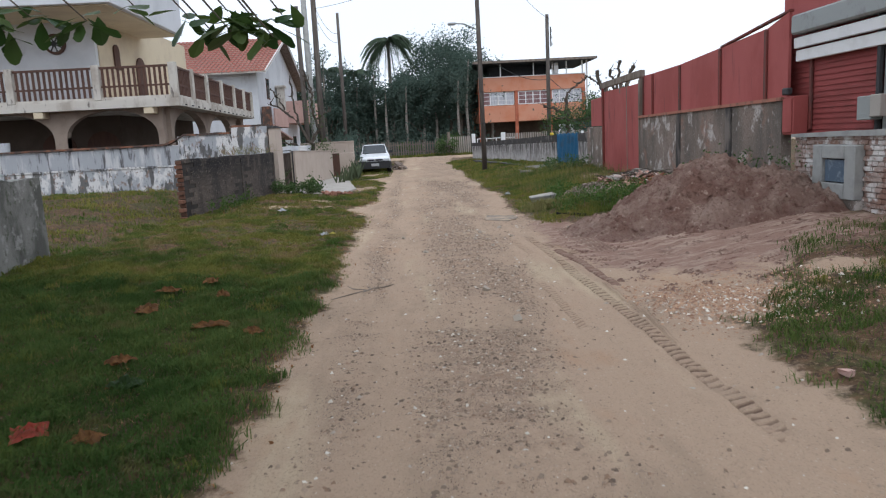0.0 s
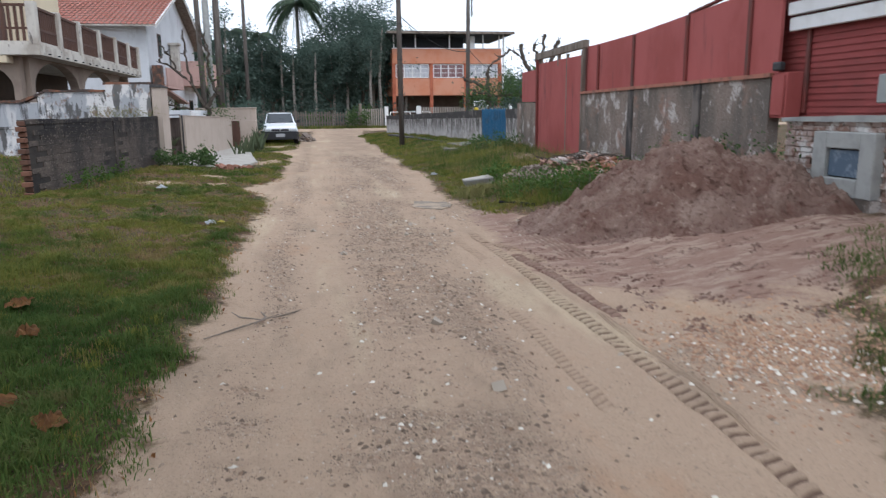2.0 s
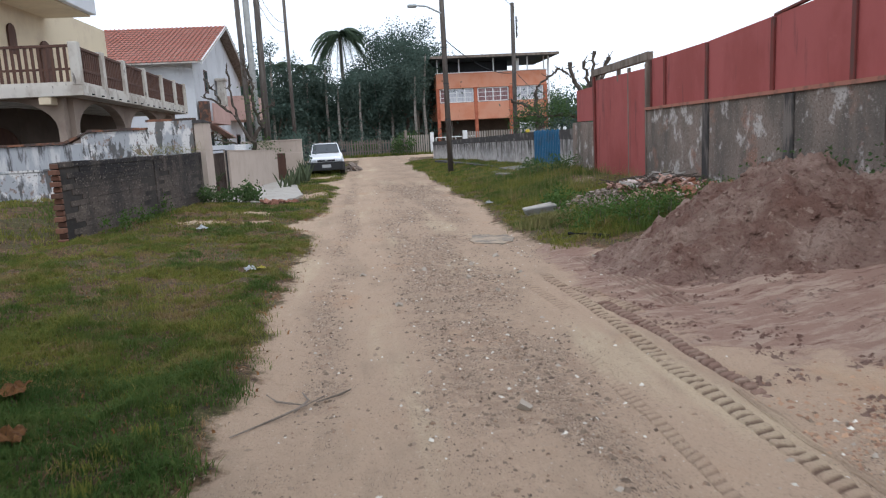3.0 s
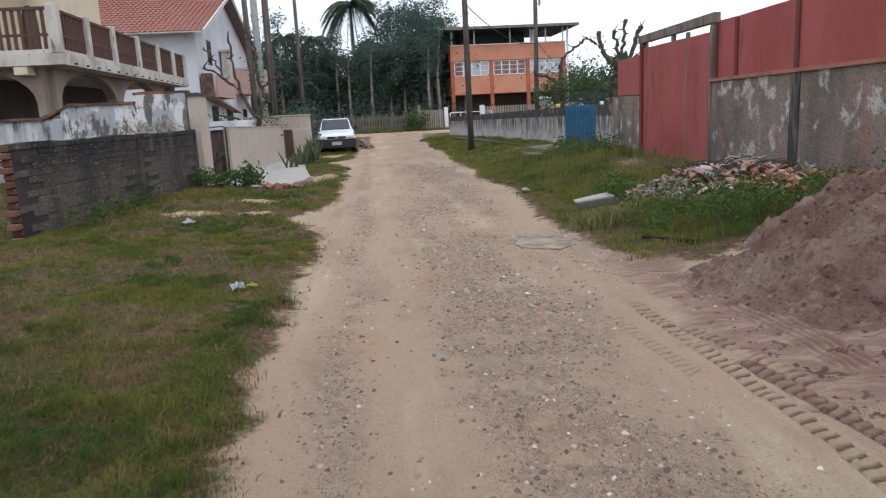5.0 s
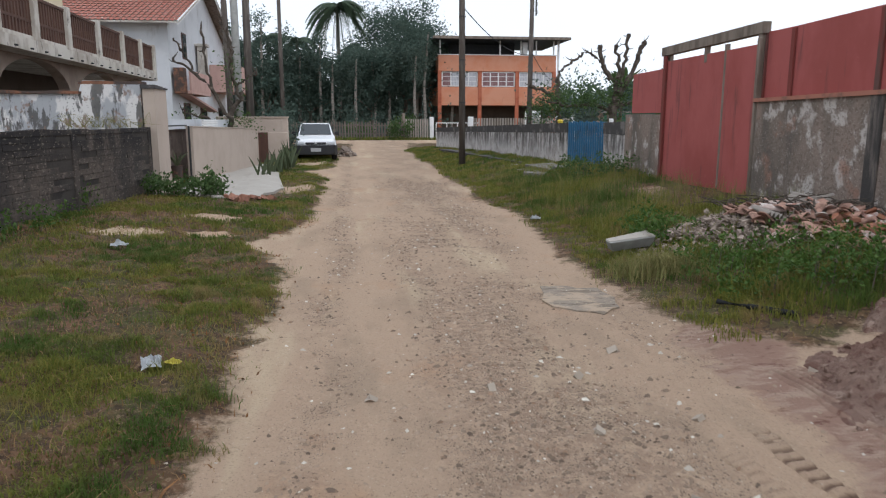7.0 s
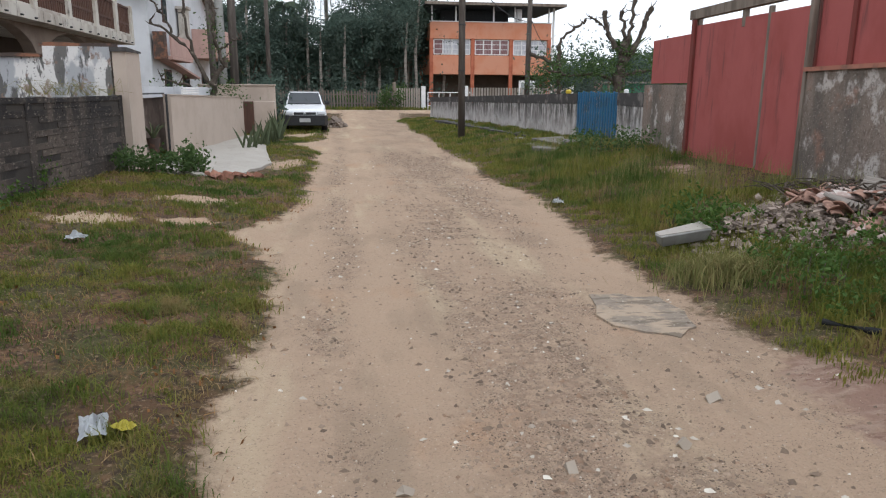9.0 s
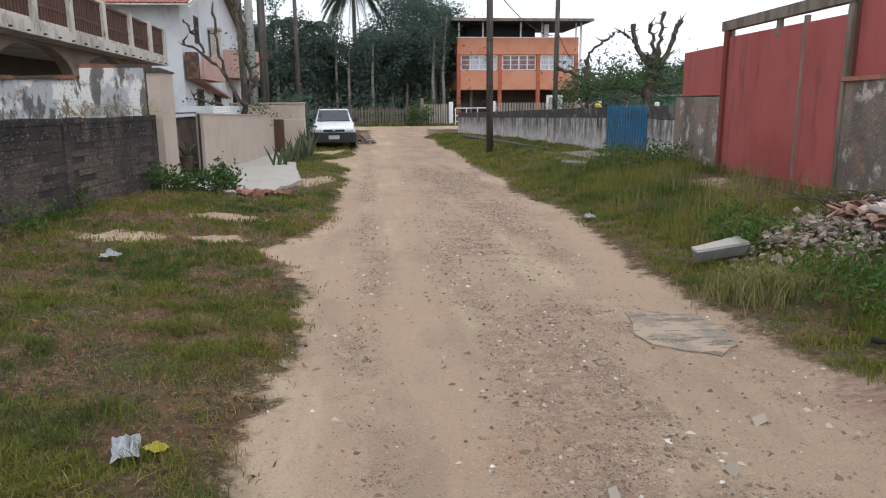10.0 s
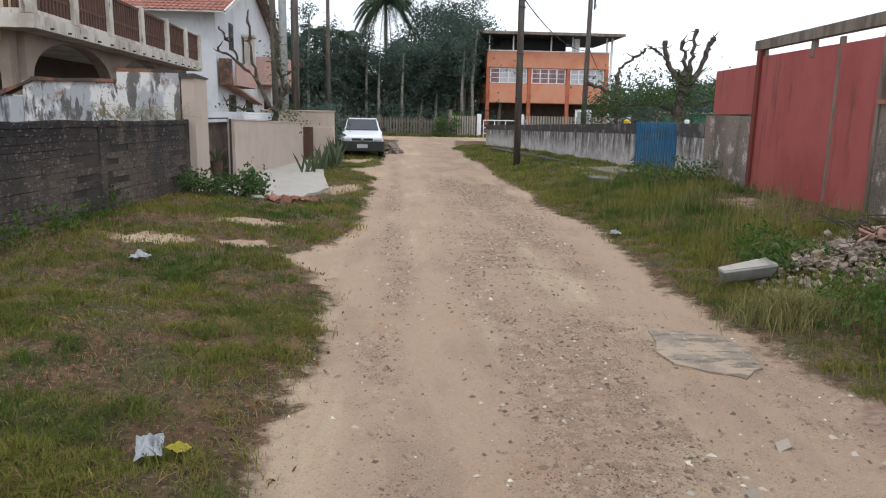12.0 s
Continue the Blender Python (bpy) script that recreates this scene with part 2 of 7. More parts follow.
PEELBRICK = Shader("whitewashed brick", (0.62, 0.59, 0.56), 0.92, spec=0.15).spots((0.34, 0.25, 0.21), 2.2, 0.43, 0.54, 0.9, detail=7).spots((0.22, 0.12, 0.085), 5.0, 0.5, 0.58, 0.85, detail=7).layer((0.34, 0.2, 0.155), 0.0).bump(40, 0.45, 0.012).m
BLUEPAINT = Shader("blue painted steel", (0.028, 0.13, 0.25), 0.5, spec=0.4).spots((0.05, 0.075, 0.1), 3, 0.5, 0.7, 0.7).m
STAINWHITE = Shader("streaked whitewash", (0.6, 0.57, 0.55), 0.9, spec=0.15).spots((0.4, 0.36, 0.34), 2.4, 0.44, 0.6, 0.8, (1, 1, 1), 8)
STAINWHITE.layer((0.07, 0.065, 0.06), STAINWHITE.times(STAINWHITE.height(0.35, 1.15), STAINWHITE.ramp(STAINWHITE.noise(2.6, 9.0, (2.0, 2.0, 0.32), 0.72), 0.36, 0.58)))
STAINWHITE = STAINWHITE.spots((0.2, 0.18, 0.165), 7.0, 0.55, 0.66, 0.8, (1, 1, 0.5), 8).bump(30, 0.5, 0.02).m
BLACKTOP = Shader("mould-blackened render", (0.075, 0.07, 0.068), 0.92, spec=0.15).spots((0.22, 0.2, 0.185), 3, 0.52, 0.66, 0.8, detail=8).bump(25, 0.5, 0.02).m
# Base orange paled to put the distance haze into the colour.
ORANGE = Shader("orange render", (0.62, 0.295, 0.19), 0.85, spec=0.2).spots((0.58, 0.21, 0.11), 0.6, 0.4, 0.66, 0.7).spots((0.37, 0.13, 0.075), 1.8, 0.6, 0.76, 0.5, (1, 1, 0.4)).bump(20, 0.15, 0.01).m
DARKORANGE = Shader("dark orange pillar paint", (0.46, 0.15, 0.085), 0.85, spec=0.2).spots((0.3, 0.08, 0.045), 1.6, 0.45, 0.65, 0.6).m
HOUSEWHITE = Shader("cool white house paint", (0.66, 0.67, 0.69), 0.85, spec=0.2).spots((0.55, 0.56, 0.58), 0.8, 0.42, 0.66, 0.7).spots((0.34, 0.32, 0.31), 1.6, 0.6, 0.74, 0.6, (1, 1, 0.35)).bump(25, 0.15, 0.008).m
HOUSECREAM = Shader("pale yellow house paint", (0.66, 0.56, 0.4), 0.85, spec=0.2).spots((0.56, 0.46, 0.33), 0.9, 0.42, 0.66, 0.7).spots((0.33, 0.27, 0.2), 1.7, 0.62, 0.78, 0.6, (1, 1, 0.35)).bump(25, 0.15, 0.008).m
SLABPAINT = Shader("grimy white slab edge", (0.58, 0.54, 0.48), 0.88, spec=0.2).spots((0.36, 0.31, 0.26), 1.6, 0.44, 0.64, 0.8, (1, 1, 0.6)).spots((0.12, 0.1, 0.09), 3.2, 0.58, 0.68, 0.9, (2, 2, 0.5), 7).bump(25, 0.3, 0.01).m
BROWNWOOD = Shader("dark brown timber", (0.115, 0.062, 0.045), 0.75, spec=0.25).spots((0.075, 0.04, 0.032), 5, 0.42, 0.65, 0.7, (1, 1, 0.2)).m
# Brown taken down below the wall's own tone to carry the interior shade.
DARKROOM = Shader("brown inner wall with shade in its colour", (0.13, 0.1, 0.08), 0.9, spec=0.15).spots((0.095, 0.075, 0.06), 1.2, 0.4, 0.65, 0.8).m
ROOFTILE = Shader("terracotta roof tiles", (0.36, 0.155, 0.12), 0.85, spec=0.2).random((0.34, 0.12, 0.085), 0.8, True).spots((0.25, 0.1, 0.07), 1.3, 0.5, 0.7, 0.7).bump(30, 0.3, 0.01).m
PINK = Shader("dusty pink render", (0.55, 0.36, 0.31), 0.88, spec=0.2).spots((0.45, 0.29, 0.25), 1.2, 0.42, 0.66, 0.7).bump(25, 0.2, 0.01).m
FENCEWOOD = Shader("weathered pale pickets", (0.4, 0.36, 0.32), 0.9, spec=0.15).random((0.27, 0.23, 0.19), 0.8).bump(40, 0.3, 0.01).m
FENCEDARK = Shader("dark weathered pickets", (0.21, 0.18, 0.155), 0.9, spec=0.15).random((0.14, 0.115, 0.1), 0.8).bump(40, 0.3, 0.01).m
WHITEPAINT = Shader("white paint", (0.78, 0.78, 0.77), 0.6, spec=0.3).spots((0.62, 0.61, 0.59), 2.0, 0.45, 0.7, 0.6).m
CARPAINT = Shader("white car paint", (0.8, 0.81, 0.83), 0.25, spec=0.5).m
BLACKPLASTIC = Shader("black plastic", (0.02, 0.021, 0.024), 0.5, spec=0.4).spots((0.045, 0.042, 0.04), 4, 0.5, 0.7, 0.6).m
RUBBER = Shader("tyre rubber", (0.022, 0.022, 0.022), 0.85, spec=0.2).m
CHROME = Shader("wheel metal", (0.55, 0.56, 0.58), 0.35, 0.9).m
GLASSDARK = Shader("dark window glass", (0.03, 0.036, 0.042), 0.08, spec=0.6).m
LAMPGLASS = Shader("headlight lens", (0.62, 0.65, 0.68), 0.12, spec=0.6).m
CURTAIN = Shader("pale curtain behind glass", (0.56, 0.57, 0.6), 0.7, spec=0.4).spots((0.38, 0.38, 0.42), 2.5, 0.42, 0.62, 0.8, (3, 3, 0.4)).m
METALGREY = Shader("grey painted metal", (0.33, 0.35, 0.34), 0.55, 0.2).spots((0.22, 0.21, 0.2), 4, 0.5, 0.7, 0.7).m
DARKMETAL = Shader("dark steel", (0.06, 0.06, 0.062), 0.6, 0.4).m
BARK = Shader("grey brown bark", (0.17, 0.14, 0.115), 0.95, spec=0.1).spots((0.09, 0.075, 0.06), 5, 0.42, 0.64, 0.8, (1, 1, 0.25)).bump(18, 0.7, 0.03, (1, 1, 0.3)).m
PALMBARK = Shader("pale palm trunk", (0.27, 0.24, 0.21), 0.95, spec=0.1).spots((0.16, 0.14, 0.12), 3, 0.42, 0.64, 0.8, (0.3, 0.3, 2)).m
DARKBARK = Shader("dark knobbly bark", (0.085, 0.07, 0.058), 0.95, spec=0.1).spots((0.15, 0.125, 0.1), 7, 0.48, 0.66, 0.8).bump(25, 0.7, 0.02).m
# Greens raised and blued so the colour carries the far trees' haze.
LEAFDARK = Shader("hazed dark tree foliage", (0.08, 0.117, 0.096), 0.9, spec=0.08).random((0.13, 0.165, 0.132), 0.9, True).spots((0.055, 0.09, 0.07), 0.35, 0.45, 0.65, 0.6).leafy(0.35).m
LEAFMID = Shader("green foliage", (0.05, 0.095, 0.03), 0.65, spec=0.25).random((0.105, 0.16, 0.05), 0.9, True).leafy(0.35).m
LEAFPALM = Shader("palm foliage", (0.06, 0.095, 0.06), 0.6, spec=0.3).random((0.12, 0.16, 0.09), 0.9, True).leafy(0.35).m
LEAFBIG = Shader("broad glossy leaves", (0.03, 0.075, 0.02), 0.45, spec=0.4).random((0.11, 0.16, 0.035), 0.8, True).leafy(0.35).m
AGAVE = Shader("grey-green succulent leaves", (0.06, 0.085, 0.045), 0.7, spec=0.2).random((0.13, 0.14, 0.075), 0.8, True).m
DEADRED = Shader("fallen red leaf", (0.4, 0.075, 0.045), 0.7, spec=0.25).spots((0.25, 0.06, 0.035), 12, 0.45, 0.6, 0.8).m
DEADBROWN = Shader("fallen brown leaf", (0.27, 0.13, 0.05), 0.8, spec=0.2).spots((0.16, 0.08, 0.035), 14, 0.45, 0.6, 0.8).m
PLASTICBAG = Shader("thin white plastic", (0.6, 0.62, 0.64), 0.4, spec=0.4).spots((0.5, 0.52, 0.54), 14, 0.45, 0.62, 0.7).m
TERRACOTTA = Shader("broken terracotta", (0.28, 0.11, 0.07), 0.9, spec=0.2).random((0.42, 0.27, 0.21), 0.9, True).spots((0.14, 0.08, 0.06), 8, 0.45, 0.64, 0.8).bump(40, 0.3, 0.01).m
RUBBLE = Shader("broken concrete rubble", (0.17, 0.135, 0.112), 0.92, spec=0.15).random((0.4, 0.325, 0.27), 0.9, True).spots((0.13, 0.1, 0.085), 8, 0.5, 0.68, 0.7).bump(40, 0.4, 0.012).m
FIBRECEMENT = Shader("old corrugated sheet", (0.3, 0.27, 0.24), 0.9, spec=0.15).spots((0.26, 0.23, 0.2), 4, 0.45, 0.65, 0.8).m
WIRE = Shader("black cable", (0.02, 0.02, 0.022), 0.7).m
PLATE = Shader("grey number plate", (0.42, 0.43, 0.44), 0.5).m


# ---- mesh helpers ----
def thing(name, x, y, z, label="", category="", group="", kind=""):
    ob = new(name)
    ob.location = (x, y, z)
    ob.empty_display_size = 0.2
    return tagged(ob, label, category, group, kind)


def base_of(ob):
    v = Vector((0, 0, 0))
    while ob is not None:
        v = v + ob.location
        ob = ob.parent
    return v


def solid(name, bm, material, smooth=False):
    me = bpy.data.meshes.new(name)
    bm.normal_update()
    bm.to_mesh(me)
    bm.free()
    me.materials.append(material)
    if smooth:
        me.polygons.foreach_set("use_smooth", [True] * len(me.polygons))
    return me


def part(name, bm, material, parent=None, label="", smooth=False):
    """Links a bmesh, given in world coordinates, as one mesh object under its parent."""
    me = solid(name, bm, material, smooth)
    ob = new(name, me)
    if parent is not None:
        ob.parent = parent
        me.transform(Matrix.Translation(-base_of(parent)))
    if label:
        ob["label"] = label
    return ob


def structure(name, bm, material, label, category):
    ob = part(name, bm, material)
    return tagged(ob, label, category, kind="structure")


def mesh_np(name, verts, faces, material, smooth=False):
    """A mesh of equal-sided faces from arrays."""
    me = bpy.data.meshes.new(name)
    verts, faces = np.asarray(verts, dtype=np.float32), np.asarray(faces, dtype=np.int32)
    k = faces.shape[1]
    me.vertices.add(len(verts))
    me.vertices.foreach_set("co", verts.ravel())
    me.loops.add(faces.size)
    me.loops.foreach_set("vertex_index", faces.ravel())
    me.polygons.add(len(faces))
    me.polygons.foreach_set("loop_start", np.arange(0, faces.size, k, dtype=np.int32))
    me.polygons.foreach_set("loop_total", np.full(len(faces), k, dtype=np.int32))
    me.update(calc_edges=True)
    me.validate()
    if smooth:
        me.polygons.foreach_set("use_smooth", np.ones(len(faces), dtype=bool))
    me.materials.append(material)
    return me


def box(bm, x0, x1, y0, y1, z0, z1, bevel=0.0, turn=None):
    m = Matrix.Translation(((x0 + x1) / 2, (y0 + y1) / 2, (z0 + z1) / 2))
    if turn is not None:
        m = m @ turn
    got = bmesh.ops.create_cube(bm, size=1, matrix=m @ Matrix.Diagonal((x1 - x0, y1 - y0, z1 - z0, 1)))
    if bevel:
        edges = {e for v in got["verts"] for e in v.link_edges}
        bmesh.ops.bevel(bm, geom=list(edges), offset=bevel, segments=1, affect="EDGES")
    return bm


def boxes(*rows, bevel=0.0):
    bm = bmesh.new()
    for r in rows:
        box(bm, *r, bevel=bevel)
    return bm


def run(bm, a, b, za, zb, thick, bottom_a=0.0, bottom_b=None, steps=1, rough=0.0):
    """An upright wall from a to b on plan, its top going from za to zb, with an uneven top if rough."""
    bottom_b = bottom_a if bottom_b is None else bottom_b
    a, b = Vector((a[0], a[1])), Vector((b[0], b[1]))
    d = (b - a).normalized()
    n = Vector((-d.y, d.x)) * (thick / 2)
    rows = []
    for i in range(steps + 1):
        f = i / steps
        p = a.lerp(b, f)
        j = (noise.noise(Vector((p.x * 2.3, p.y * 2.3, za))) * rough) if rough else 0
        top, bot = za + (zb - za) * f + j, bottom_a + (bottom_b - bottom_a) * f
        rows.append([bm.verts.new((p.x + s * n.x, p.y + s * n.y, z)) for s, z in ((1, bot), (1, top), (-1, top), (-1, bot))])
    for r, q in zip(rows, rows[1:]):
        for k in range(4):
            bm.faces.new((r[k], r[(k + 1) % 4], q[(k + 1) % 4], q[k]))
    bm.faces.new(rows[0][::-1])
    bm.faces.new(rows[-1])
    bmesh.ops.recalc_face_normals(bm, faces=bm.faces)
    return bm


def tube(bm, points, radii, sides=8, cap=True):
    points = [Vector(p) for p in points]
    rings = []
    for i, p in enumerate(points):
        d = (points[min(i + 1, len(points) - 1)] - points[max(i - 1, 0)]).normalized()
        u = d.orthogonal().normalized() if abs(d.z) < 0.95 else Vector((1, 0, 0))
        u = (u - d * u.dot(d)).normalized()
        v = d.cross(u)
        r = radii[i] if isinstance(radii, (list, tuple)) else radii
        rings.append([bm.verts.new(p + (u * math.cos(t) + v * math.sin(t)) * r) for t in (2 * math.pi * k / sides for k in range(sides))])
    for a, b in zip(rings, rings[1:]):
        for k in range(sides):
            bm.faces.new((a[k], a[(k + 1) % sides], b[(k + 1) % sides], b[k]))
    if cap:
        bm.faces.new(rings[0][::-1])
        bm.faces.new(rings[-1])
    return bm


CORNERS = [(-1, -1, -1), (1, -1, -1), (1, 1, -1), (-1, 1, -1), (-1, -1, 1), (1, -1, 1), (1, 1, 1), (-1, 1, 1)]
SIDES = [(3, 2, 1, 0), (4, 5, 6, 7), (0, 1, 5, 4), (1, 2, 6, 5), (2, 3, 7, 6), (3, 0, 4, 7)]


def lump(bm, x, y, z, r, squash=0.6, rng=random):
    """One broken stone: a cube with knocked corners, turned at random."""
    m = Matrix.Translation((x, y, z)) @ Euler((rng.uniform(-0.6, 0.6), rng.uniform(-0.6, 0.6), rng.uniform(0, 6.3))).to_matrix().to_4x4()
    m = m @ Matrix.Diagonal((r * rng.uniform(0.7, 1.4), r * rng.uniform(0.6, 1.1), r * squash * rng.uniform(0.6, 1.2), 1))
    vs = []
    for cx, cy, cz in CORNERS:
        j = Vector((rng.uniform(-1, 1), rng.uniform(-1, 1), rng.uniform(-1, 1))) * r * 0.22
        vs.append(bm.verts.new(m @ Vector((cx * 0.8, cy * 0.8, cz * 0.8)) + j))
    for f in SIDES:
        bm.faces.new([vs[k] for k in f])
    return bm


def smooth01(v, lo, hi):
    f = np.clip((np.asarray(v, dtype=float) - lo) / (hi - lo), 0, 1)
    return f * f * (3 - 2 * f)


def wave(x, y, seed, size):
    """Cheap smooth random field on the plan, about -1 to 1."""
    rng = np.random.RandomState(seed)
    out = 0
    for k in range(7):
        a, f, p = rng.uniform(0, 6.28), rng.uniform(0.6, 1.8) / size, rng.uniform(0, 6.28)
        out = out + np.sin((x * math.cos(a) + y * math.sin(a)) * f * 6.28 + p)
    return out / 3.2


# ---- ground: one sheet, road and verges ----
def road_left(y):
    y = np.asarray(y, dtype=float)
    bay = 0.75 * np.exp(-((y - 17.3) / 0.8) ** 2) + 0.9 * np.exp(-((y - 30.5) / 1.3) ** 2)
    return -1.05 - bay + 0.09 * wave(y, y * 0.3, 3, 2.1) + 0.5 * smooth01(y, 38, 46) + 0.05 * wave(y, y, 4, 0.5)


def road_right(y):
    y = np.asarray(y, dtype=float)
    return 2.42 + 0.16 * wave(y, y * 0.2, 5, 5.0) - 0.25 * np.exp(-((y - 15.5) / 1.6) ** 2) + 0.8 * smooth01(y, 44, 56) + 0.05 * wave(y, y, 6, 0.5)


def in_road(x, y):
    """Metres inside the road's edge; negative outside it."""
    cross = 4.0 - np.abs(y - 62.5)
    d = np.minimum(x - road_left(y), road_right(y) - x)
    d = np.where(y > 60, cross, np.maximum(d, cross))
    apron = np.minimum(np.minimum((y - 4.45 - 1.5 * (x - 2.1)) * 0.5, 6.2 - x), 12.6 - y) + 0.12 * wave(x, y, 10, 1.1)
    return np.where((y < 14) & (x > 0), np.maximum(d, apron), d)


def bare(x, y):
    """Worn sandy patches in the verge, 0 to 1."""
    out = 0
    for px, py, rx, ry in ((-2.55, 19.5, 0.8, 0.42), (-3.4, 17.8, 0.75, 0.4), (-2.3, 17.95, 0.46, 0.26), (-1.75, 24.9, 0.6, 1.2), (-1.9, 34.5, 0.8, 1.5), (4.2, 6.6, 0.5, 0.5)):
        out = np.maximum(out, np.exp(-(((x - px) / rx) ** 2 + ((y - py) / ry) ** 2) ** 1.5))
    return out


def worn(x, y):
    """Trodden places where the soil shows through thin grass, 0 to 1."""
    out = 0
    for px, py, rx, ry in ((-2.6, 14.6, 0.7, 0.45), (-1.8, 13.3, 0.5, 0.5), (-3.4, 13.0, 0.7, 0.4), (-2.7, 10.5, 0.9, 0.4), (-3.6, 15.9, 0.6, 0.4), (-1.6, 15.6, 0.4, 0.6), (5.4, 20.6, 1.1, 2.1), (-8.0, 14.0, 2.0, 0.8), (-9.0, 18.0, 2.6, 0.9)):
        out = np.maximum(out, np.exp(-(((x - px) / rx) ** 2 + ((y - py) / ry) ** 2)))
    return out


def stony(x, y):
    """Where gravel lies on the road, 0 to 1: a wide band between the wheels and a thin strip."""
    mid = 0.66 + 0.032 * (y - 5) + 0.16 * wave(y, y * 0.4, 11, 7.0)
    band = np.exp(-((x - mid) / (0.56 + 0.02 * (y - 5))) ** 4)
    strip = 0.8 * np.exp(-((x + 0.56 + 0.08 * wave(y, y * 0.2, 13, 6.0)) / 0.17) ** 2)
    patch = smooth01(wave(x, y, 12, 2.4) + 0.55 * wave(x, y, 14, 0.7), -0.75, 0.5)
    chips = 0.8 * np.exp(-(((x - 2.9) / 0.85) ** 2 + ((y - 6.25) / 0.7) ** 2) ** 1.5)
    rim = 0.55 * np.exp(-(((x - 1.95) / 0.5) ** 2 + ((y - 12.7) / 1.7) ** 2)) * (0.3 + 0.7 * patch)
    return np.clip(np.maximum(np.maximum(np.maximum(band, strip) * (0.25 + 0.75 * patch), chips), rim), 0, 1)


def ground_height(x, y):
    x, y = np.asarray(x, dtype=float), np.asarray(y, dtype=float)
    near = 1 - smooth01(y, 40, 58)
    left = smooth01(-x, 1.2, 4.6) * 0.17 + smooth01(-x, 5.0, 8.0) * 0.36
    left = left * (1 - 0.75 * smooth01(y, 21, 24) * (1 - smooth01(y, 35, 39)))
    right = smooth01(x, 2.5, 5.6) * 0.33
    z = (left + right) * near
    off = smooth01(-in_road(x, y), -0.1, 0.25) * 0.035
    rut = -0.02 * np.exp(-((x + 0.35) / 0.22) ** 2) - 0.02 * np.exp(-((x - 1.3) / 0.2) ** 2)
    rough = 0.012 * wave(x, y, 7, 0.9) + 0.007 * wave(x, y, 8, 0.35)
    fine = np.where(np.abs(x) < 12, 0.004 * wave(x, y, 9, 0.16), 0)
    return z + (off + rut) * near + rough * (1 + 1.2 * smooth01(-in_road(x, y), 0, 0.6)) + fine


def spread(inner, outer_lo, outer_hi, n):
    lo, hi = inner[0], inner[-1]
    f = (np.linspace(0, 1, n + 1)[1:]) ** 3
    return np.concatenate([(lo - (lo - outer_lo) * f)[::-1], inner, hi + (outer_hi - hi) * f])


gx = spread(np.arange(-7.0, 7.01, 0.075), -900, 900, 36)
gy = spread(np.concatenate([np.arange(1.5, 24, 0.075), np.arange(24, 70, 0.3)]), -400, 1400, 36)
GX, GY = np.meshgrid(gx, gy)
gverts = np.stack([GX, GY, ground_height(GX, GY)], -1).reshape(-1, 3)
nx, ny = len(gx), len(gy)
ii, jj = np.meshgrid(np.arange(nx - 1), np.arange(ny - 1))
k0 = (jj * nx + ii).ravel()
gfaces = np.stack([k0, k0 + 1, k0 + nx + 1, k0 + nx], -1)
fx, fy = gverts[gfaces].mean(1)[:, 0], gverts[gfaces].mean(1)[:, 1]
is_road = (in_road(fx, fy) > -0.1) & (fy < 67) & (np.abs(fx) < 60)


def ground_part(name, mask, label, category):
    used, back = np.unique(gfaces[mask], return_inverse=True)
    v = gverts[used]
    ob = new(name, mesh_np(name, v, back.reshape(-1, 4), EARTH, True))
    x, y = v[:, 0], v[:, 1]
    sand = np.maximum(smooth01(in_road(x, y), -0.4, 0.4), 0.72 * bare(x, y))
    heap = np.exp(-(((x - 4.2) / 2.35) ** 2 + ((y - 9.7) / 2.75) ** 2) ** 1.5)
    smear = np.exp(-(((x - 2.45) / 0.45) ** 2)) * smooth01(y, 8, 10) * (1 - smooth01(y, 12.5, 13.8))
    for key, val in (("sand", sand), ("clay", np.maximum(np.maximum(heap, 0.75 * smear), 0.5 * np.exp(-(((x - 5.3) / 0.7) ** 2 + ((y - 20.6) / 1.6) ** 2)))), ("gravel", stony(x, y))):
        ob.data.attributes.new(key, "FLOAT", "POINT").data.foreach_set("value", val.astype(np.float32))
    return tagged(ob, label, category, kind="structure")


ground = ground_part("ground", ~is_road, "bare brown soil under patchy roadside grass", "ground")
road = ground_part("road", is_road, "rutted pale sand road with gravel", "road")


def gz(x, y):
    return float(ground_height(x, y))


# ---- boundary walls ----
def side(y):
    """The line of the street walls on the house side."""
    return -4.46 + 0.069 * (y - 23)


MOSSCONC = Shader("mossy stained render", (0.24, 0.235, 0.215), 0.92, spec=0.15).spots((0.1, 0.1, 0.088), 1.5, 0.42, 0.58, 0.9, (1, 1, 0.6), 8).spots((0.36, 0.35, 0.33), 3.5, 0.54, 0.64, 0.8).spots((0.06, 0.07, 0.04), 6, 0.56, 0.68, 0.8).bump(25, 0.6, 0.02).m
# dark blockwork wall: core, piers, coping; its blocks come last in the file
dark_wall = structure("wall_blockwork", run(bmesh.new(), (side(15.5) - 0.07, 15.55), (side(23.1) - 0.07, 23.1), 1.46, 1.46, 0.13, 0.0, steps=24, rough=0.015), MORTAR, "low dark mould-stained concrete block wall", "wall")
for py in (19.75, 23.08):
    x = side(py)
    part("pier", boxes((x - 0.15, x + 0.013, py - 0.1, py + 0.1, 0.0, 1.48), bevel=0.012), DARKWALL, dark_wall)
bm = run(bmesh.new(), (side(15.5) - 0.06, 15.5), (side(23.15) - 0.06, 23.15), 1.5, 1.49, 0.146, 1.42, 1.41, steps=60, rough=0.03)
part("coping", bm, DARKWALL, dark_wall, "crumbling blackened coping")
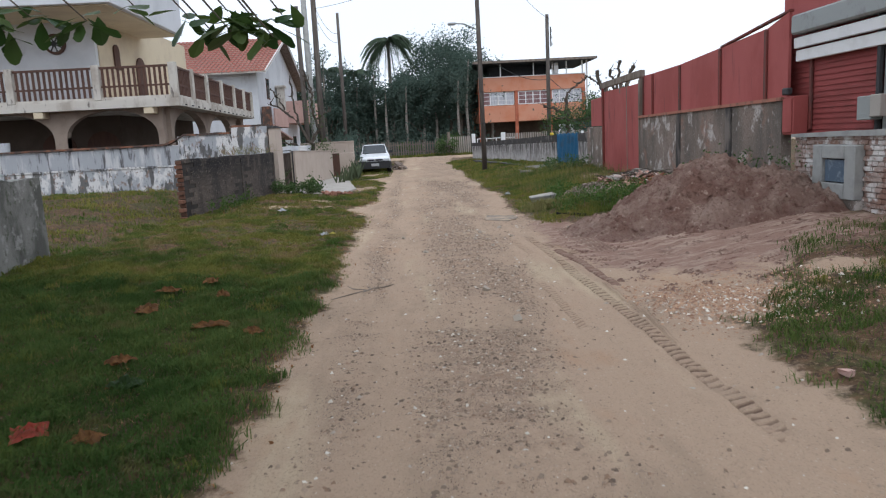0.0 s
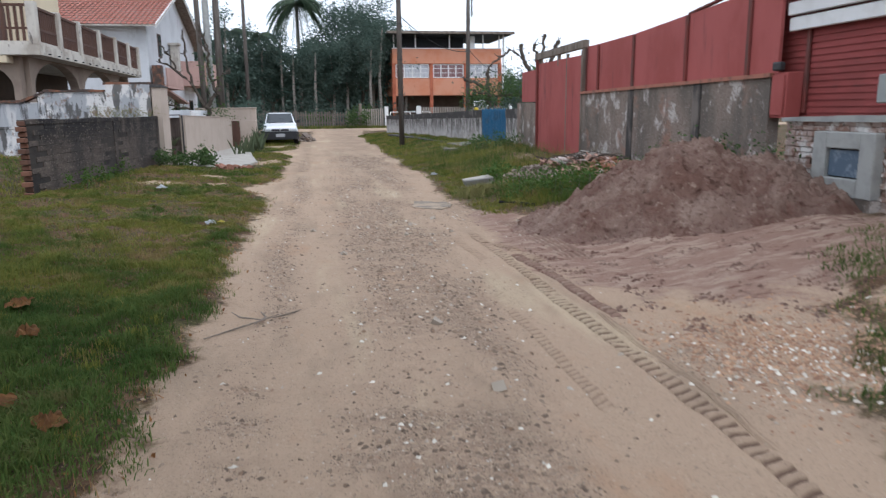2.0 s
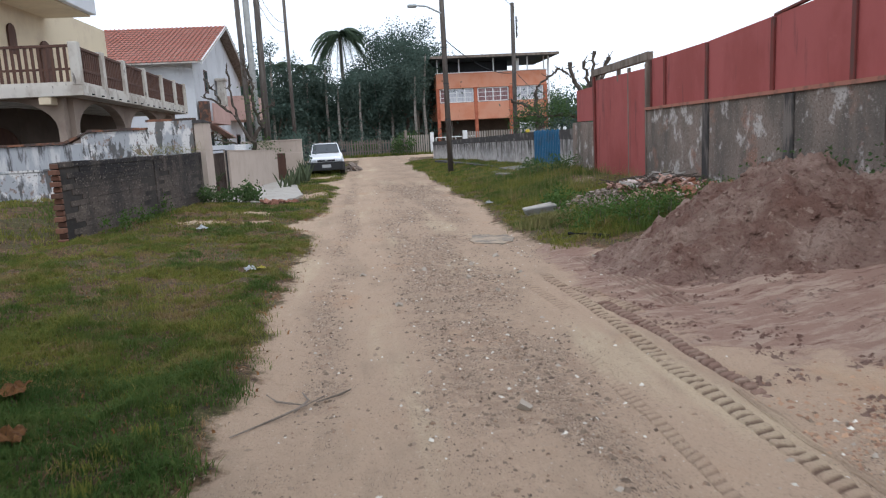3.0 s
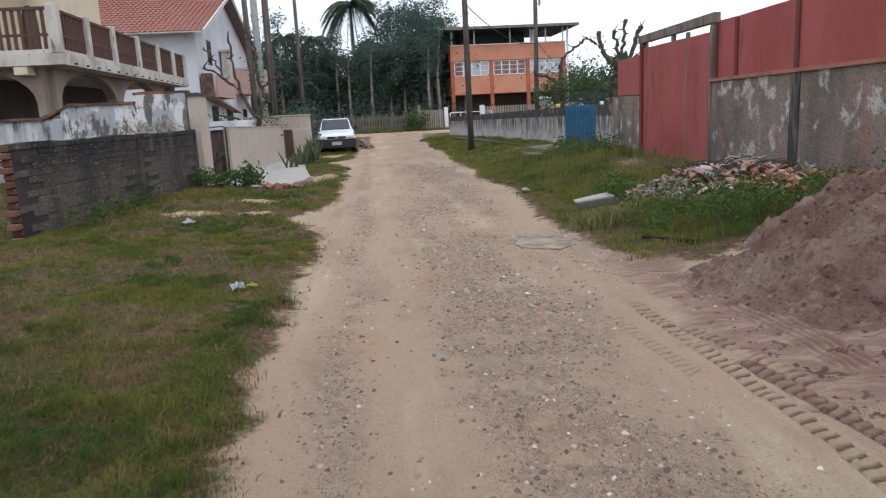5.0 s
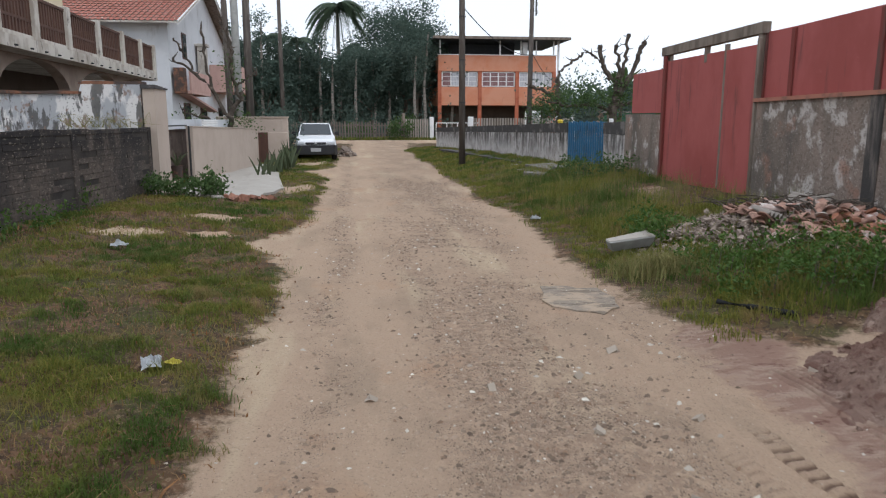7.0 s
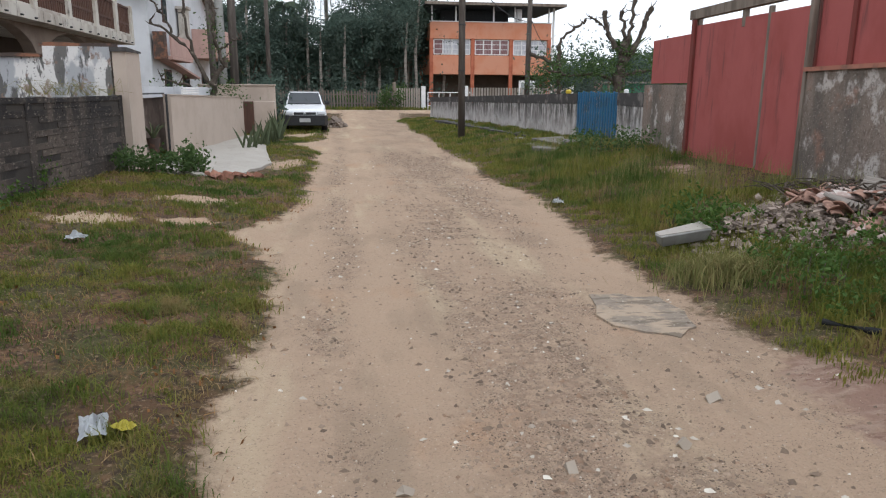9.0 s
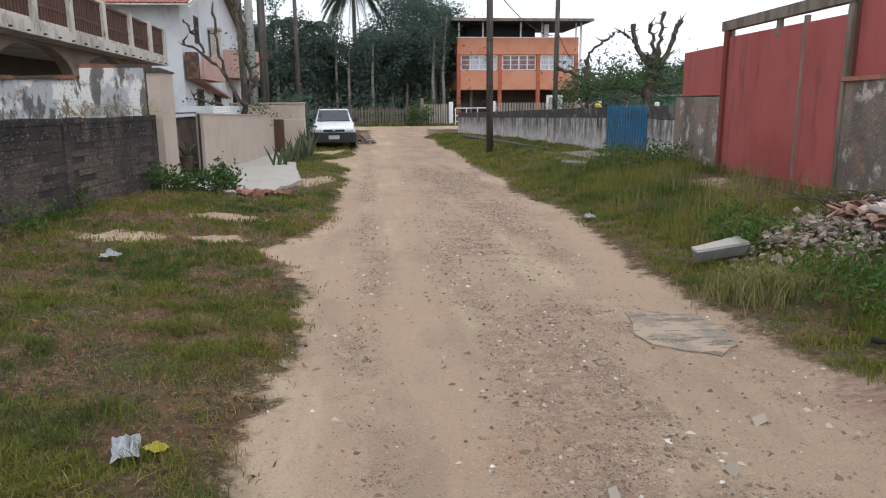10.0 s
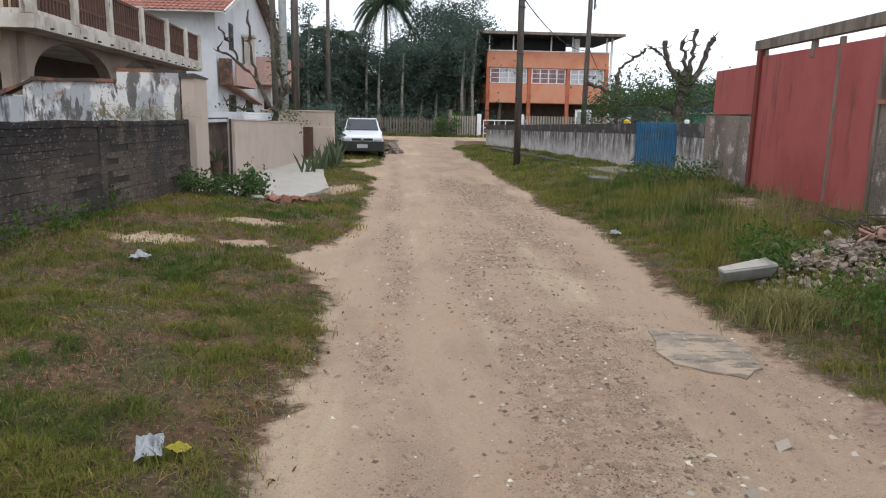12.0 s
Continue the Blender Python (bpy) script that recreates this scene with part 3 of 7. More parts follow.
stub = structure("wall_stub", run(bmesh.new(), (-5.45, 1.0), (-5.45, 10.3), 1.5, 1.4, 0.2, -0.1, steps=50, rough=0.05), MOSSCONC, "weathered grey rendered garden wall, broken off", "wall")

# whitewashed cross wall with tile capping
white_wall = structure("wall_whitewashed", run(bmesh.new(), (-19.0, 23.4), (-7.5, 23.4), 1.86, 1.9, 0.16, 0.0, steps=40, rough=0.02), WHITEWALL, "peeling whitewashed wall with dark streaks", "wall")
part("band", run(bmesh.new(), (-19.0, 23.305), (-7.52, 23.305), 1.84, 1.87, 0.02, 1.262, steps=4), GREYWASH, white_wall, "faded blue-grey band with dark drips")
part("panel", run(bmesh.new(), (-7.5, 23.38), (-5.75, 23.38), 2.16, 2.18, 0.2, 0.0, steps=10, rough=0.03), WHITEWALL, white_wall)
part("panel", run(bmesh.new(), (-5.75, 23.36), (-4.6, 23.36), 2.36, 2.36, 0.26, 0.0, steps=10, rough=0.02), WHITEWALL, white_wall)
part("ledge", boxes((-19, -7.55, 23.295, 23.316, 1.2, 1.26), bevel=0.006), WHITEWALL, white_wall)
for a, b, z in ((-19.0, -7.9, 1.9), (-7.32, -5.8, 2.18), (-5.8, -4.55, 2.37)):
    part("capping", run(bmesh.new(), (a, 23.38), (b, 23.38), z + 0.05, z + 0.05, 0.3, z - 0.015, steps=24, rough=0.03), CAPTILE, white_wall, "broken clay tile capping")
part("capping", run(bmesh.new(), (-7.9, 23.38), (-7.32, 23.38), 1.96, 2.2, 0.3, 1.88, 2.15, steps=6, rough=0.03), CAPTILE, white_wall)

# cream pillar, doorway and garden wall
pillar = structure("pillar", run(bmesh.new(), (-4.43, 23.16), (-4.39, 23.9), 2.3, 2.26, 0.24, 0.0), CREAM, "plain cream rendered gate pillar", "pillar")
part("cap", run(bmesh.new(), (-4.43, 23.12), (-4.39, 23.94), 2.35, 2.3, 0.3, 2.27), BLACKTOP, pillar, "weather-stained pillar cap")
garden_wall = structure("wall_garden", run(bmesh.new(), (side(25.8), 25.8), (side(33.4), 33.4), 1.47, 1.33, 0.16, 0.0, steps=30), CREAM, "plain cream rendered garden wall", "wall")
part("capping", run(bmesh.new(), (side(25.8), 25.79), (side(33.4), 33.42), 1.5, 1.36, 0.2, 1.475, 1.335), CREAM, garden_wall)
ENTRYWALL = Shader("dull brown entry render", (0.27, 0.215, 0.185), 0.9, spec=0.15).spots((0.17, 0.13, 0.11), 1.6, 0.44, 0.6, 0.8).spots((0.36, 0.29, 0.25), 4, 0.55, 0.66, 0.6).bump(25, 0.3, 0.01).m
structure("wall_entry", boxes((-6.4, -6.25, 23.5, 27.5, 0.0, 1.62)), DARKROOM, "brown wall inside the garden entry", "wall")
structure("step_entry", boxes((-6.2, -4.5, 24.0, 25.78, 0.0, 0.24), (-6.2, -5.3, 24.0, 25.78, 0.24, 0.42), bevel=0.01), CREAM, "worn entry steps behind the gate pillar", "steps")
back_wall = structure("wall_back", boxes((-5.4, -2.78, 35.2, 35.36, 0.0, 1.72), bevel=0.01), CREAM, "cream wall across the end of the garden", "wall")
part("capping", boxes((-5.4, -2.75, 35.17, 35.39, 1.72, 1.77), bevel=0.01), CREAM, back_wall)
structure("wall_low", boxes((-3.42, -2.76, 34.4, 34.52, 0.0, 1.2), (-2.88, -2.76, 34.52, 35.2, 0.0, 1.2), bevel=0.008), CREAM, "low cream boundary wall", "wall")
gate = thing("side_gate", -3.6, 34.3, 0.1, "narrow dark brown garden gate", "gate")
part("panel", boxes((-3.78, -3.44, 34.36, 34.4, 0.12, 1.2), bevel=0.006), BROWNWOOD, gate)
part("post", boxes((-3.84, -3.78, 34.33, 34.42, 0.1, 1.26), bevel=0.006), CREAM, gate)

# ---- right-hand compound: concrete wall, red boards, gate ----
RX = 6.38
comp = structure("wall_compound", run(bmesh.new(), (RX, 11.65), (RX - 0.02, 18.95), 2.0, 1.94, 0.18, -0.1, steps=30, rough=0.02), CONCRETE, "stained rough concrete compound wall", "wall")
part("coping", run(bmesh.new(), (RX - 0.02, 11.6), (RX - 0.04, 18.97), 2.06, 1.99, 0.24, 2.0, 1.93), REDCOPING, comp, "thin orange brick coping")
for py in (13.6, 16.2):
    part("pier", boxes((RX - 0.13, RX + 0.05, py - 0.12, py + 0.12, -0.1, 1.97), bevel=0.01), MOULDPIER, comp, "mould-black concrete pier")
structure("wall_compound_end", run(bmesh.new(), (RX - 0.1, 22.42), (RX - 0.08, 24.45), 1.76, 1.78, 0.18, -0.1, steps=10, rough=0.02), CONCRETE, "stained rough concrete wall beside the gate", "wall")


def top_red(y):
    """The boards' top edge, which climbs towards the shed."""
    return 3.04 + 0.05 * max(0.0, 17 - y) - 0.015 * max(0.0, y - 19) + (0.22 * (12.2 - y) if y < 12.2 else 0)


red_wall = thing("red_boarding", RX, 15, 2.0, "tall red-painted board screen on the compound wall", "fence")
seams = [24.5, 22.55, None, 18.95, 18.2, 16.35, 14.2, 12.35, 11.62]
for a, b in zip(seams, seams[1:]):
    if a is None or b is None:
        continue
    lo = 1.8 if a > 20 else 2.02
    part("board", run(bmesh.new(), (RX + 0.02, b + 0.012), (RX + 0.02, a - 0.012), top_red(b) - (0.25 if a > 20 else 0), top_red(a) - (0.25 if a > 20 else 0), 0.05, lo, lo - (0.05 if a < 20 else 0)), REDPAINT, red_wall)
for y in (18.95, 18.2, 16.35, 14.2, 12.35):
    part("batten", boxes((RX - 0.045, RX - 0.007, y - 0.045, y + 0.045, 2.0, top_red(y) - 0.02), bevel=0.006), REDDARK, red_wall)
part("top_rail", run(bmesh.new(), (RX + 0.02, 11.6), (RX + 0.02, 14.2), top_red(11.6) + 0.03, top_red(14.2) + 0.03, 0.08, top_red(11.6) - 0.005, top_red(14.2) - 0.005), REDDARK, red_wall)

red_gate = thing("double_gate", RX - 0.15, 20.6, 0.4, "tall red-painted board gate, shut, with battens", "gate")
for a, b in ((18.98, 19.91), (19.96, 22.3)):
    part("leaf", run(bmesh.new(), (RX - 0.06, a), (RX - 0.14, b), 2.86, 2.84, 0.05, 0.4, 0.36), REDPAINT, red_gate)
for y, w, m in ((18.97, 0.035, OLDWOOD), (19.94, 0.05, OLDWOOD), (22.32, 0.06, REDDARK)):
    x = RX - 0.05 - 0.024 * (y - 18.97)
    part("batten", boxes((x - 0.09, x - 0.035, y - w, y + w, 0.42, 2.95), bevel=0.006), m, red_gate)
lintel = thing("gate_lintel", RX - 0.1, 20.6, 0.3, "weathered timber beam on posts over the gate", "beam")
part("beam", run(bmesh.new(), (RX - 0.05, 18.9), (RX - 0.14, 22.5), 3.2, 3.13, 0.14, 3.02, 2.96), OLDWOOD, lintel)
for y in (19.0, 22.42):
    part("post", boxes((RX - 0.1, RX, y - 0.06, y + 0.06, 0.2, 3.05), bevel=0.01), OLDWOOD, lintel)
part("post", boxes((RX - 0.12, RX - 0.04, 20.72, 20.82, 2.7, 3.0), bevel=0.01), OLDWOOD, lintel)

# brick meter wall, red boards behind it
meter_wall = structure("wall_meter", boxes((6.36, 6.5, 8.62, 11.3, -0.1, 1.4)), PEELBRICK, "whitewashed brick wall with peeling paint", "wall")
part("coping", run(bmesh.new(), (6.4, 8.6), (6.4, 11.3), 1.5, 1.44, 0.26, 1.41, 1.39, steps=20, rough=0.02), GREYCONC, meter_wall)
wall_r = thing("red_boarding", 6.62, 9.5, 1.4, "dark red corrugated board wall of a shed", "fence")
DEEPRED = Shader("deep red weatherboard", (0.27, 0.06, 0.055), 0.7, spec=0.25).spots((0.2, 0.045, 0.04), 1.1, 0.42, 0.62, 0.8, (1, 1, 2.5)).spots((0.12, 0.05, 0.045), 3.4, 0.6, 0.72, 0.7, (1, 0.4, 3)).bump(12, 0.2, 0.01, (1, 0.2, 3)).m
for k in range(20):
    z = 1.42 + 0.085 * k
    bm = boxes((6.59, 6.64, 8.45, 12.5, z, z + 0.09))
    for v in bm.verts:
        v.co.x += 0.02 * (v.co.z > z + 0.05)
    part("board", bm, DEEPRED, wall_r)
for k in range(8):
    y = 4.66 + 0.475 * k
    part("board", boxes((6.6, 6.64, y, y + 0.468, 0.2, 3.08)), DEEPRED, wall_r)
part("batten", boxes((6.545, 6.586, 11.24, 11.3, 1.5, 2.64), bevel=0.006), REDDARK, wall_r)
red_box = thing("wall_cupboard", 6.36, 11.45, 1.45, "small red-painted wooden cupboard on the wall", "cupboard")
part("body", boxes((6.3, 6.55, 11.3, 11.63, 1.43, 2.06), bevel=0.01), REDPAINT, red_box)
part("door", boxes((6.275, 6.297, 11.33, 11.6, 1.47, 2.02), bevel=0.006), REDPAINT, red_box)
part("sounder", boxes((6.24, 6.34, 11.4, 11.58, 2.08, 2.2), bevel=0.02), DARKMETAL, red_box, "small dark metal box")
eaves = thing("shed_eaves", 6.9, 9.5, 2.7, "white and grey fascia boards under the shed eaves", "fascia")
part("fascia", boxes((6.48, 6.55, 3.0, 11.6, 2.62, 2.8), bevel=0.01), WHITEPAINT, eaves)
part("fascia", boxes((6.44, 6.52, 3.0, 11.6, 2.83, 3.0), bevel=0.01), WHITEPAINT, eaves)
part("gutter", boxes((6.38, 6.6, 3.0, 11.6, 3.05, 3.36), bevel=0.03), METALGREY, eaves, "dull grey metal gutter")
part("upper_wall", boxes((6.65, 6.78, 3.0, 12.3, 3.0, 5.2)), REDPAINT, eaves)

# ---- streaked wall with blue gate farther on ----
def far_side(y):
    return 6.3 - 0.1 * (y - 24.45)


streak = structure("wall_streaked", run(bmesh.new(), (far_side(28.0), 28.0), (far_side(46.0), 46.0), 1.28, 1.02, 0.16, 0.0, steps=40), STAINWHITE, "streaked whitewashed wall with black mouldy top", "wall")
part("coping", run(bmesh.new(), (far_side(28.0), 28.0), (far_side(46.05), 46.05), 1.56, 1.24, 0.18, 1.284, 1.024, steps=40, rough=0.015), BLACKTOP, streak, "mould-blackened wall top")
near_streak = structure("wall_streaked_near", run(bmesh.new(), (6.33, 24.5), (6.39, 26.22), 1.28, 1.28, 0.16, 0.0, steps=8), STAINWHITE, "whitewashed brick wall beside the blue gate", "wall")
part("coping", run(bmesh.new(), (6.33, 24.5), (6.39, 26.24), 1.6, 1.58, 0.18, 1.284, 1.284, steps=8, rough=0.02), BLACKTOP, near_streak)
blue = thing("blue_gate", far_side(27.1), 27.1, 0.2, "blue steel gate of narrow upright slats", "gate")
for k in range(17):
    y = 26.25 + k * 0.104
    x = 6.38 - 0.288 * (y - 26.3) - 0.02
    part("slat", boxes((x - 0.02, x + 0.02, y, y + 0.075, 0.22, 1.58 + 0.02 * (k % 3)), bevel=0.006), BLUEPAINT, blue)
for z in (0.45, 1.35):
    part("rail", run(bmesh.new(), (6.44, 26.22), (5.93, 28.0), z + 0.05, z + 0.05, 0.03, z), BLUEPAINT, blue)
structure("ramp_blue_gate", run(bmesh.new(), (5.6, 26.0), (4.9, 29.2), 0.31, 0.31, 1.0, 0.0), GREYCONC, "cracked grey concrete ramp before the blue gate", "ramp")

DAMPCONC = Shader("damp grey concrete", (0.2, 0.185, 0.165), 0.9, spec=0.2).spots((0.11, 0.1, 0.09), 1.6, 0.42, 0.6, 0.85).spots((0.3, 0.28, 0.25), 6, 0.55, 0.66, 0.7).bump(40, 0.4, 0.012).m
for x, y, w, l, tn in ((5.0, 26.6, 0.85, 1.5, 12), (5.6, 25.6, 0.55, 1.6, 70), (4.5, 25.3, 0.4, 1.1, 80), (4.35, 26.2, 0.35, 0.9, 20)):
    bm = boxes((-w / 2, w / 2, -l / 2, l / 2, -0.1, 0.03), bevel=0.012)
    for v in bm.verts:
        v.co = pose(x, y, gz(x, y) + 0.06, 1.5, -2, tn) @ v.co
    tagged(part("concrete_slab", bm, DAMPCONC), "flat grey concrete slab lying before the blue gate", "slab", "slabs at the blue gate")
# closing walls out of sight behind the walker
structure("path_wall_foot", run(bmesh.new(), (far_side(29.4) - 0.55, 29.4), (far_side(41.0) - 0.55, 41.0), 0.36, 0.3, 0.95, 0.0), BLACKTOP, "dark damp concrete strip at the wall foot", "path")
structure("wall_behind", boxes((-12, 9, -14.2, -14.0, -0.2, 2.2)), CREAM, "plain cream wall across the street end", "wall")


# ---- arcaded house with a wrap-round balcony ----
house = thing("balcony_house", -12, 30, 0.4, "white and pale yellow two-storey house with arcade and balcony", "house")


def arcade(a, b, z0, z1, n, thick, column, material, parent):
    """A wall from a to b opened by n arches standing on columns; top of the arches a little under z1."""
    a, b = Vector((a[0], a[1], 0)), Vector((b[0], b[1], 0))
    d = (b - a).normalized()
    nrm = Vector((-d.y, d.x, 0)) * thick / 2
    bay = (b - a).length / n
    outline = []
    r = (bay - column) / 2
    rise = min(r, 0.85)
    for i in range(n):
        x0 = i * bay + column / 2
        pts = [(x0, z0), (x0, z1 - 0.03 - rise)]
        for k in range(1, 13):
            t = math.pi * (1 - k / 13)
            pts.append((x0 + r + r * math.cos(t), z1 - 0.03 - rise + rise * math.sin(t)))
        pts += [(x0 + 2 * r, z1 - 0.03 - rise), (x0 + 2 * r, z0)]
        outline.append(pts)
    for i in range(n):
        bm = bmesh.new()
        pts = outline[i]
        front = [a + d * u + Vector((0, 0, z)) for u, z in pts]
        for s in (1, -1):
            vs = [bm.verts.new(p + nrm * s) for p in front]
            tops = [bm.verts.new(Vector((p.x, p.y, z1)) + nrm * s) for p in front]
            for k in range(len(vs) - 1):
                if k == 0 or k == len(vs) - 2:
                    continue
                bm.faces.new((vs[k], vs[k + 1], tops[k + 1], tops[k]))
        fr = [bm.verts.new(p + nrm) for p in front]
        bk = [bm.verts.new(p - nrm) for p in front]
        for k in range(len(fr) - 1):
            bm.faces.new((fr[k], fr[k + 1], bk[k + 1], bk[k]))
        bmesh.ops.remove_doubles(bm, verts=bm.verts, dist=0.0005)
        bmesh.ops.recalc_face_normals(bm, faces=bm.faces)
        part("arch", bm, material, parent)
    for i in range(n + 1):
        u0, u1 = max(0, i * bay - column / 2), min(n * bay, i * bay + column / 2)
        pa, pb = a + d * u0, a + d * u1
        part("column", run(bmesh.new(), (pa.x, pa.y), (pb.x, pb.y), z1, z1, thick + 0.004, z0), material, parent)


HX, HY, HF = -7.55, 24.05, 38.2
arcade((-18.7, HY + 0.6), (-8.3, HY + 0.6), 0.4, 3.2, 3, 0.3, 0.42, ARCADE, house)
arcade((-8.3, HY + 0.75), (-8.72, 35.2), 0.4, 3.2, 2, 0.3, 0.6, ARCADE, house)
arcade((-8.72, 35.21), (-8.85, HF - 0.3), 0.4, 3.2, 1, 0.3, 0.5, ARCADE, house)
part("ground_floor", boxes((-20, -11.2, 28.2, 37.5, 0.3, 3.2)), DARKROOM, house, "brown veranda wall, deep shade put into its colour")
part("veranda_floor", boxes((-20, -8.2, HY + 0.4, 38, 0.1, 0.42)), GREYCONC, house)
bm = bmesh.new()
slab = [(-20, HY), (HX, HY), (HX - 0.6, HF), (-20, HF)]
lower = [bm.verts.new((x, y, 3.2)) for x, y in slab]
upper = [bm.verts.new((x, y, 3.47)) for x, y in slab]
bm.faces.new(lower[::-1]), bm.faces.new(upper)
for k in range(4):
    bm.faces.new((lower[k], lower[(k + 1) % 4], upper[(k + 1) % 4], upper[k]))
part("balcony_slab", bm, SLABPAINT, house, "grimy white balcony slab with dark drips")
for x in (-8.6, -12.2, -15.9):
    part("corbel", boxes((x - 0.16, x + 0.16, HY + 0.02, HY + 0.5, 2.98, 3.197), bevel=0.02), HOUSECREAM, house)
for k in range(16):
    y = HY + 0.7 + k * 0.86
    x = HX - 0.6 * (y - HY) / (HF - HY)
    part("drain_stub", tube(bmesh.new(), [(x - 0.02, y, 3.26), (x + 0.07, y, 3.25)], 0.022, 6), DARKMETAL, house)


def rail_bay(a, b, z0, top, post_at_end=True):
    a, b = Vector((a[0], a[1], 0)), Vector((b[0], b[1], 0))
    n = max(2, int((b - a).length / 0.17))
    panel = part("railing", run(bmesh.new(), a, b, z0 + 0.1, z0 + 0.1, 0.09, z0), SLABPAINT, house, "dark brown timber balustrade on a white kerb")
    part("handrail", run(bmesh.new(), a, b, top, top, 0.09, top - 0.07), BROWNWOOD, panel)
    part("rail", run(bmesh.new(), a, b, z0 + 0.47, z0 + 0.47, 0.05, z0 + 0.41), BROWNWOOD, panel)
    if post_at_end:
        part("rail_post", boxes((b.x - 0.12, b.x + 0.12, b.y - 0.12, b.y + 0.12, z0, top + 0.06), bevel=0.015), SLABPAINT, panel)
    me = solid("baluster", boxes((-0.038, 0.038, -0.02, 0.02, z0 + 0.104, top - 0.074)), BROWNWOOD)
    d = (b - a).to_2d().angle_signed(Vector((1, 0)))
    for i in range(n):
        ob = new("baluster", me)
        ob.parent = panel
        p = a.lerp(b, (i + 0.5) / n)
        ob.location = (p.x - base_of(panel).x, p.y - base_of(panel).y, -base_of(panel).z)
        ob.rotation_euler = (0, 0, d)


xs = [-19.6, -16.4, -13.0, -10.2, -7.7]
for a, b in zip(xs, xs[1:]):
    rail_bay((a + 0.12, HY + 0.12), (b - 0.0, HY + 0.12), 3.475, 4.56)
ys = [HY + 0.12, 26.2, 28.4, 31.0, 33.6, 36.0, HF - 0.1]
for a, b in zip(ys, ys[1:]):
    f = lambda y: HX - 0.13 - 0.6 * (y - HY) / (HF - HY)
    rail_bay((f(a), a + 0.12), (f(b), b), 3.475, 4.52)
part("upper_front", boxes((-20, -11.1, 26.5, 26.7, 3.4, 6.9)), HOUSEWHITE, house, "cool white upper wall")
part("upper_side", boxes((-11.3, -11.07, 26.72, 37.0, 3.4, 6.9)), HOUSECREAM, house, "pale yellow upper wall")
part("roof_slab", boxes((-20, -9.5, 23.9, 31.0, 6.45, 6.62), bevel=0.02), HOUSECREAM, house)
part("parapet", boxes((-20, -9.3, 23.7, 23.9, 6.5, 8.6), (-9.5, -9.3, 23.9, 31.0, 6.5, 8.6), bevel=0.02), HOUSEWHITE, house, "high white roof parapet")
part("roof_post", boxes((-10.75, -10.55, 29.0, 29.2, 6.6, 9.8), bevel=0.02), METALGREY, house)
win = part("round_window", tube(bmesh.new(), [(-12.45, 26.38, 5.7), (-12.45, 26.5, 5.7)], 0.36, 28), BROWNWOOD, house, "round window with a dark wheel grille")
part("pane", tube(bmesh.new(), [(-12.45, 26.37, 5.7), (-12.45, 26.376, 5.7)], 0.27, 24), HOUSEWHITE, win)
bm = bmesh.new()
for k in range(4):
    t = math.pi * k / 4 + 0.3
    tube(bm, [(-12.45 - 0.28 * math.cos(t), 26.355, 5.7 - 0.28 * math.sin(t)), (-12.45 + 0.28 * math.cos(t), 26.355, 5.7 + 0.28 * math.sin(t))], 0.025, 6)
tube(bm, [(-12.45, 26.34, 5.7), (-12.45, 26.368, 5.7)], 0.1, 14)
part("grille", bm, DARKMETAL, win)


def arched_door(name, x, y, z0, w, h, parent, axis="y"):
    bm = bmesh.new()
    pts = [(-w / 2, 0), (-w / 2, h - w / 2)] + [(-w / 2 * math.cos(math.pi * k / 9), h - w / 2 + w / 2 * math.sin(math.pi * k / 9)) for k in range(1, 9)] + [(w / 2, h - w / 2), (w / 2, 0)]
    for s in (0, 1):
        vs = []
        for u, z in pts:
            vs.append(bm.verts.new((x + u, y - 0.06 * s, z0 + z) if axis == "y" else (x + 0.06 * s, y + u, z0 + z)))
        bm.faces.new(vs)
        if s == 0:
            first = vs
    for k in range(len(pts)):
        bm.faces.new((first[k], first[(k + 1) % len(pts)], vs[(k + 1) % len(pts)], vs[k]))
    bmesh.ops.recalc_face_normals(bm, faces=bm.faces)
    return part(name, bm, BROWNWOOD, parent, "dark brown arched timber " + name)


arched_door("door", -15.2, 26.49, 3.47, 0.95, 2.15, house)
arched_door("window", -11.06, 28.2, 4.9, 0.5, 0.95, house, "x")
arched_door("door", -11.06, 30.6, 3.47, 0.95, 2.15, house, "x")
for x in (-17.3, -13.6, -10.2):
    arched_door("door", x if x < -11 else -11.9, 28.19, 0.42, 1.3, 2.2, house)
bucket = thing("bucket", -13.55, 24.25, 0.42, "white plastic tub on the veranda", "tub")
part("body", tube(bmesh.new(), [(-13.55, 24.25, 1.75), (-13.55, 24.25, 2.25)], [0.16, 0.2], 16), PLASTICBAG, bucket)
part("stand", boxes((-13.8, -13.3, 24.05, 24.45, 0.42, 1.745), bevel=0.02), HOUSECREAM, bucket)

# ---- gabled house with a red tiled roof ----
g = thing("gabled_house", -14, 50, 0.2, "white gabled house with terracotta tile roof", "house")
GXW, GY0, GY1, GE, GA = -8.9, 43.4, 58.4, 6.25, 9.0
GM = (GY0 + GY1) / 2
bm = bmesh.new()
prof = [(GY0, 0), (GY1, 0), (GY1, GE), (GM, GA), (GY0, GE)]
fa, fb = [bm.verts.new((GXW, y, z)) for y, z in prof], [bm.verts.new((-24, y, z)) for y, z in prof]
bm.faces.new(fa), bm.faces.new(fb[::-1])
for k in range(5):
    bm.faces.new((fa[k], fb[k], fb[(k + 1) % 5], fa[(k + 1) % 5]))
bmesh.ops.recalc_face_normals(bm, faces=bm.faces)
part("wall", bm, HOUSEWHITE, g)
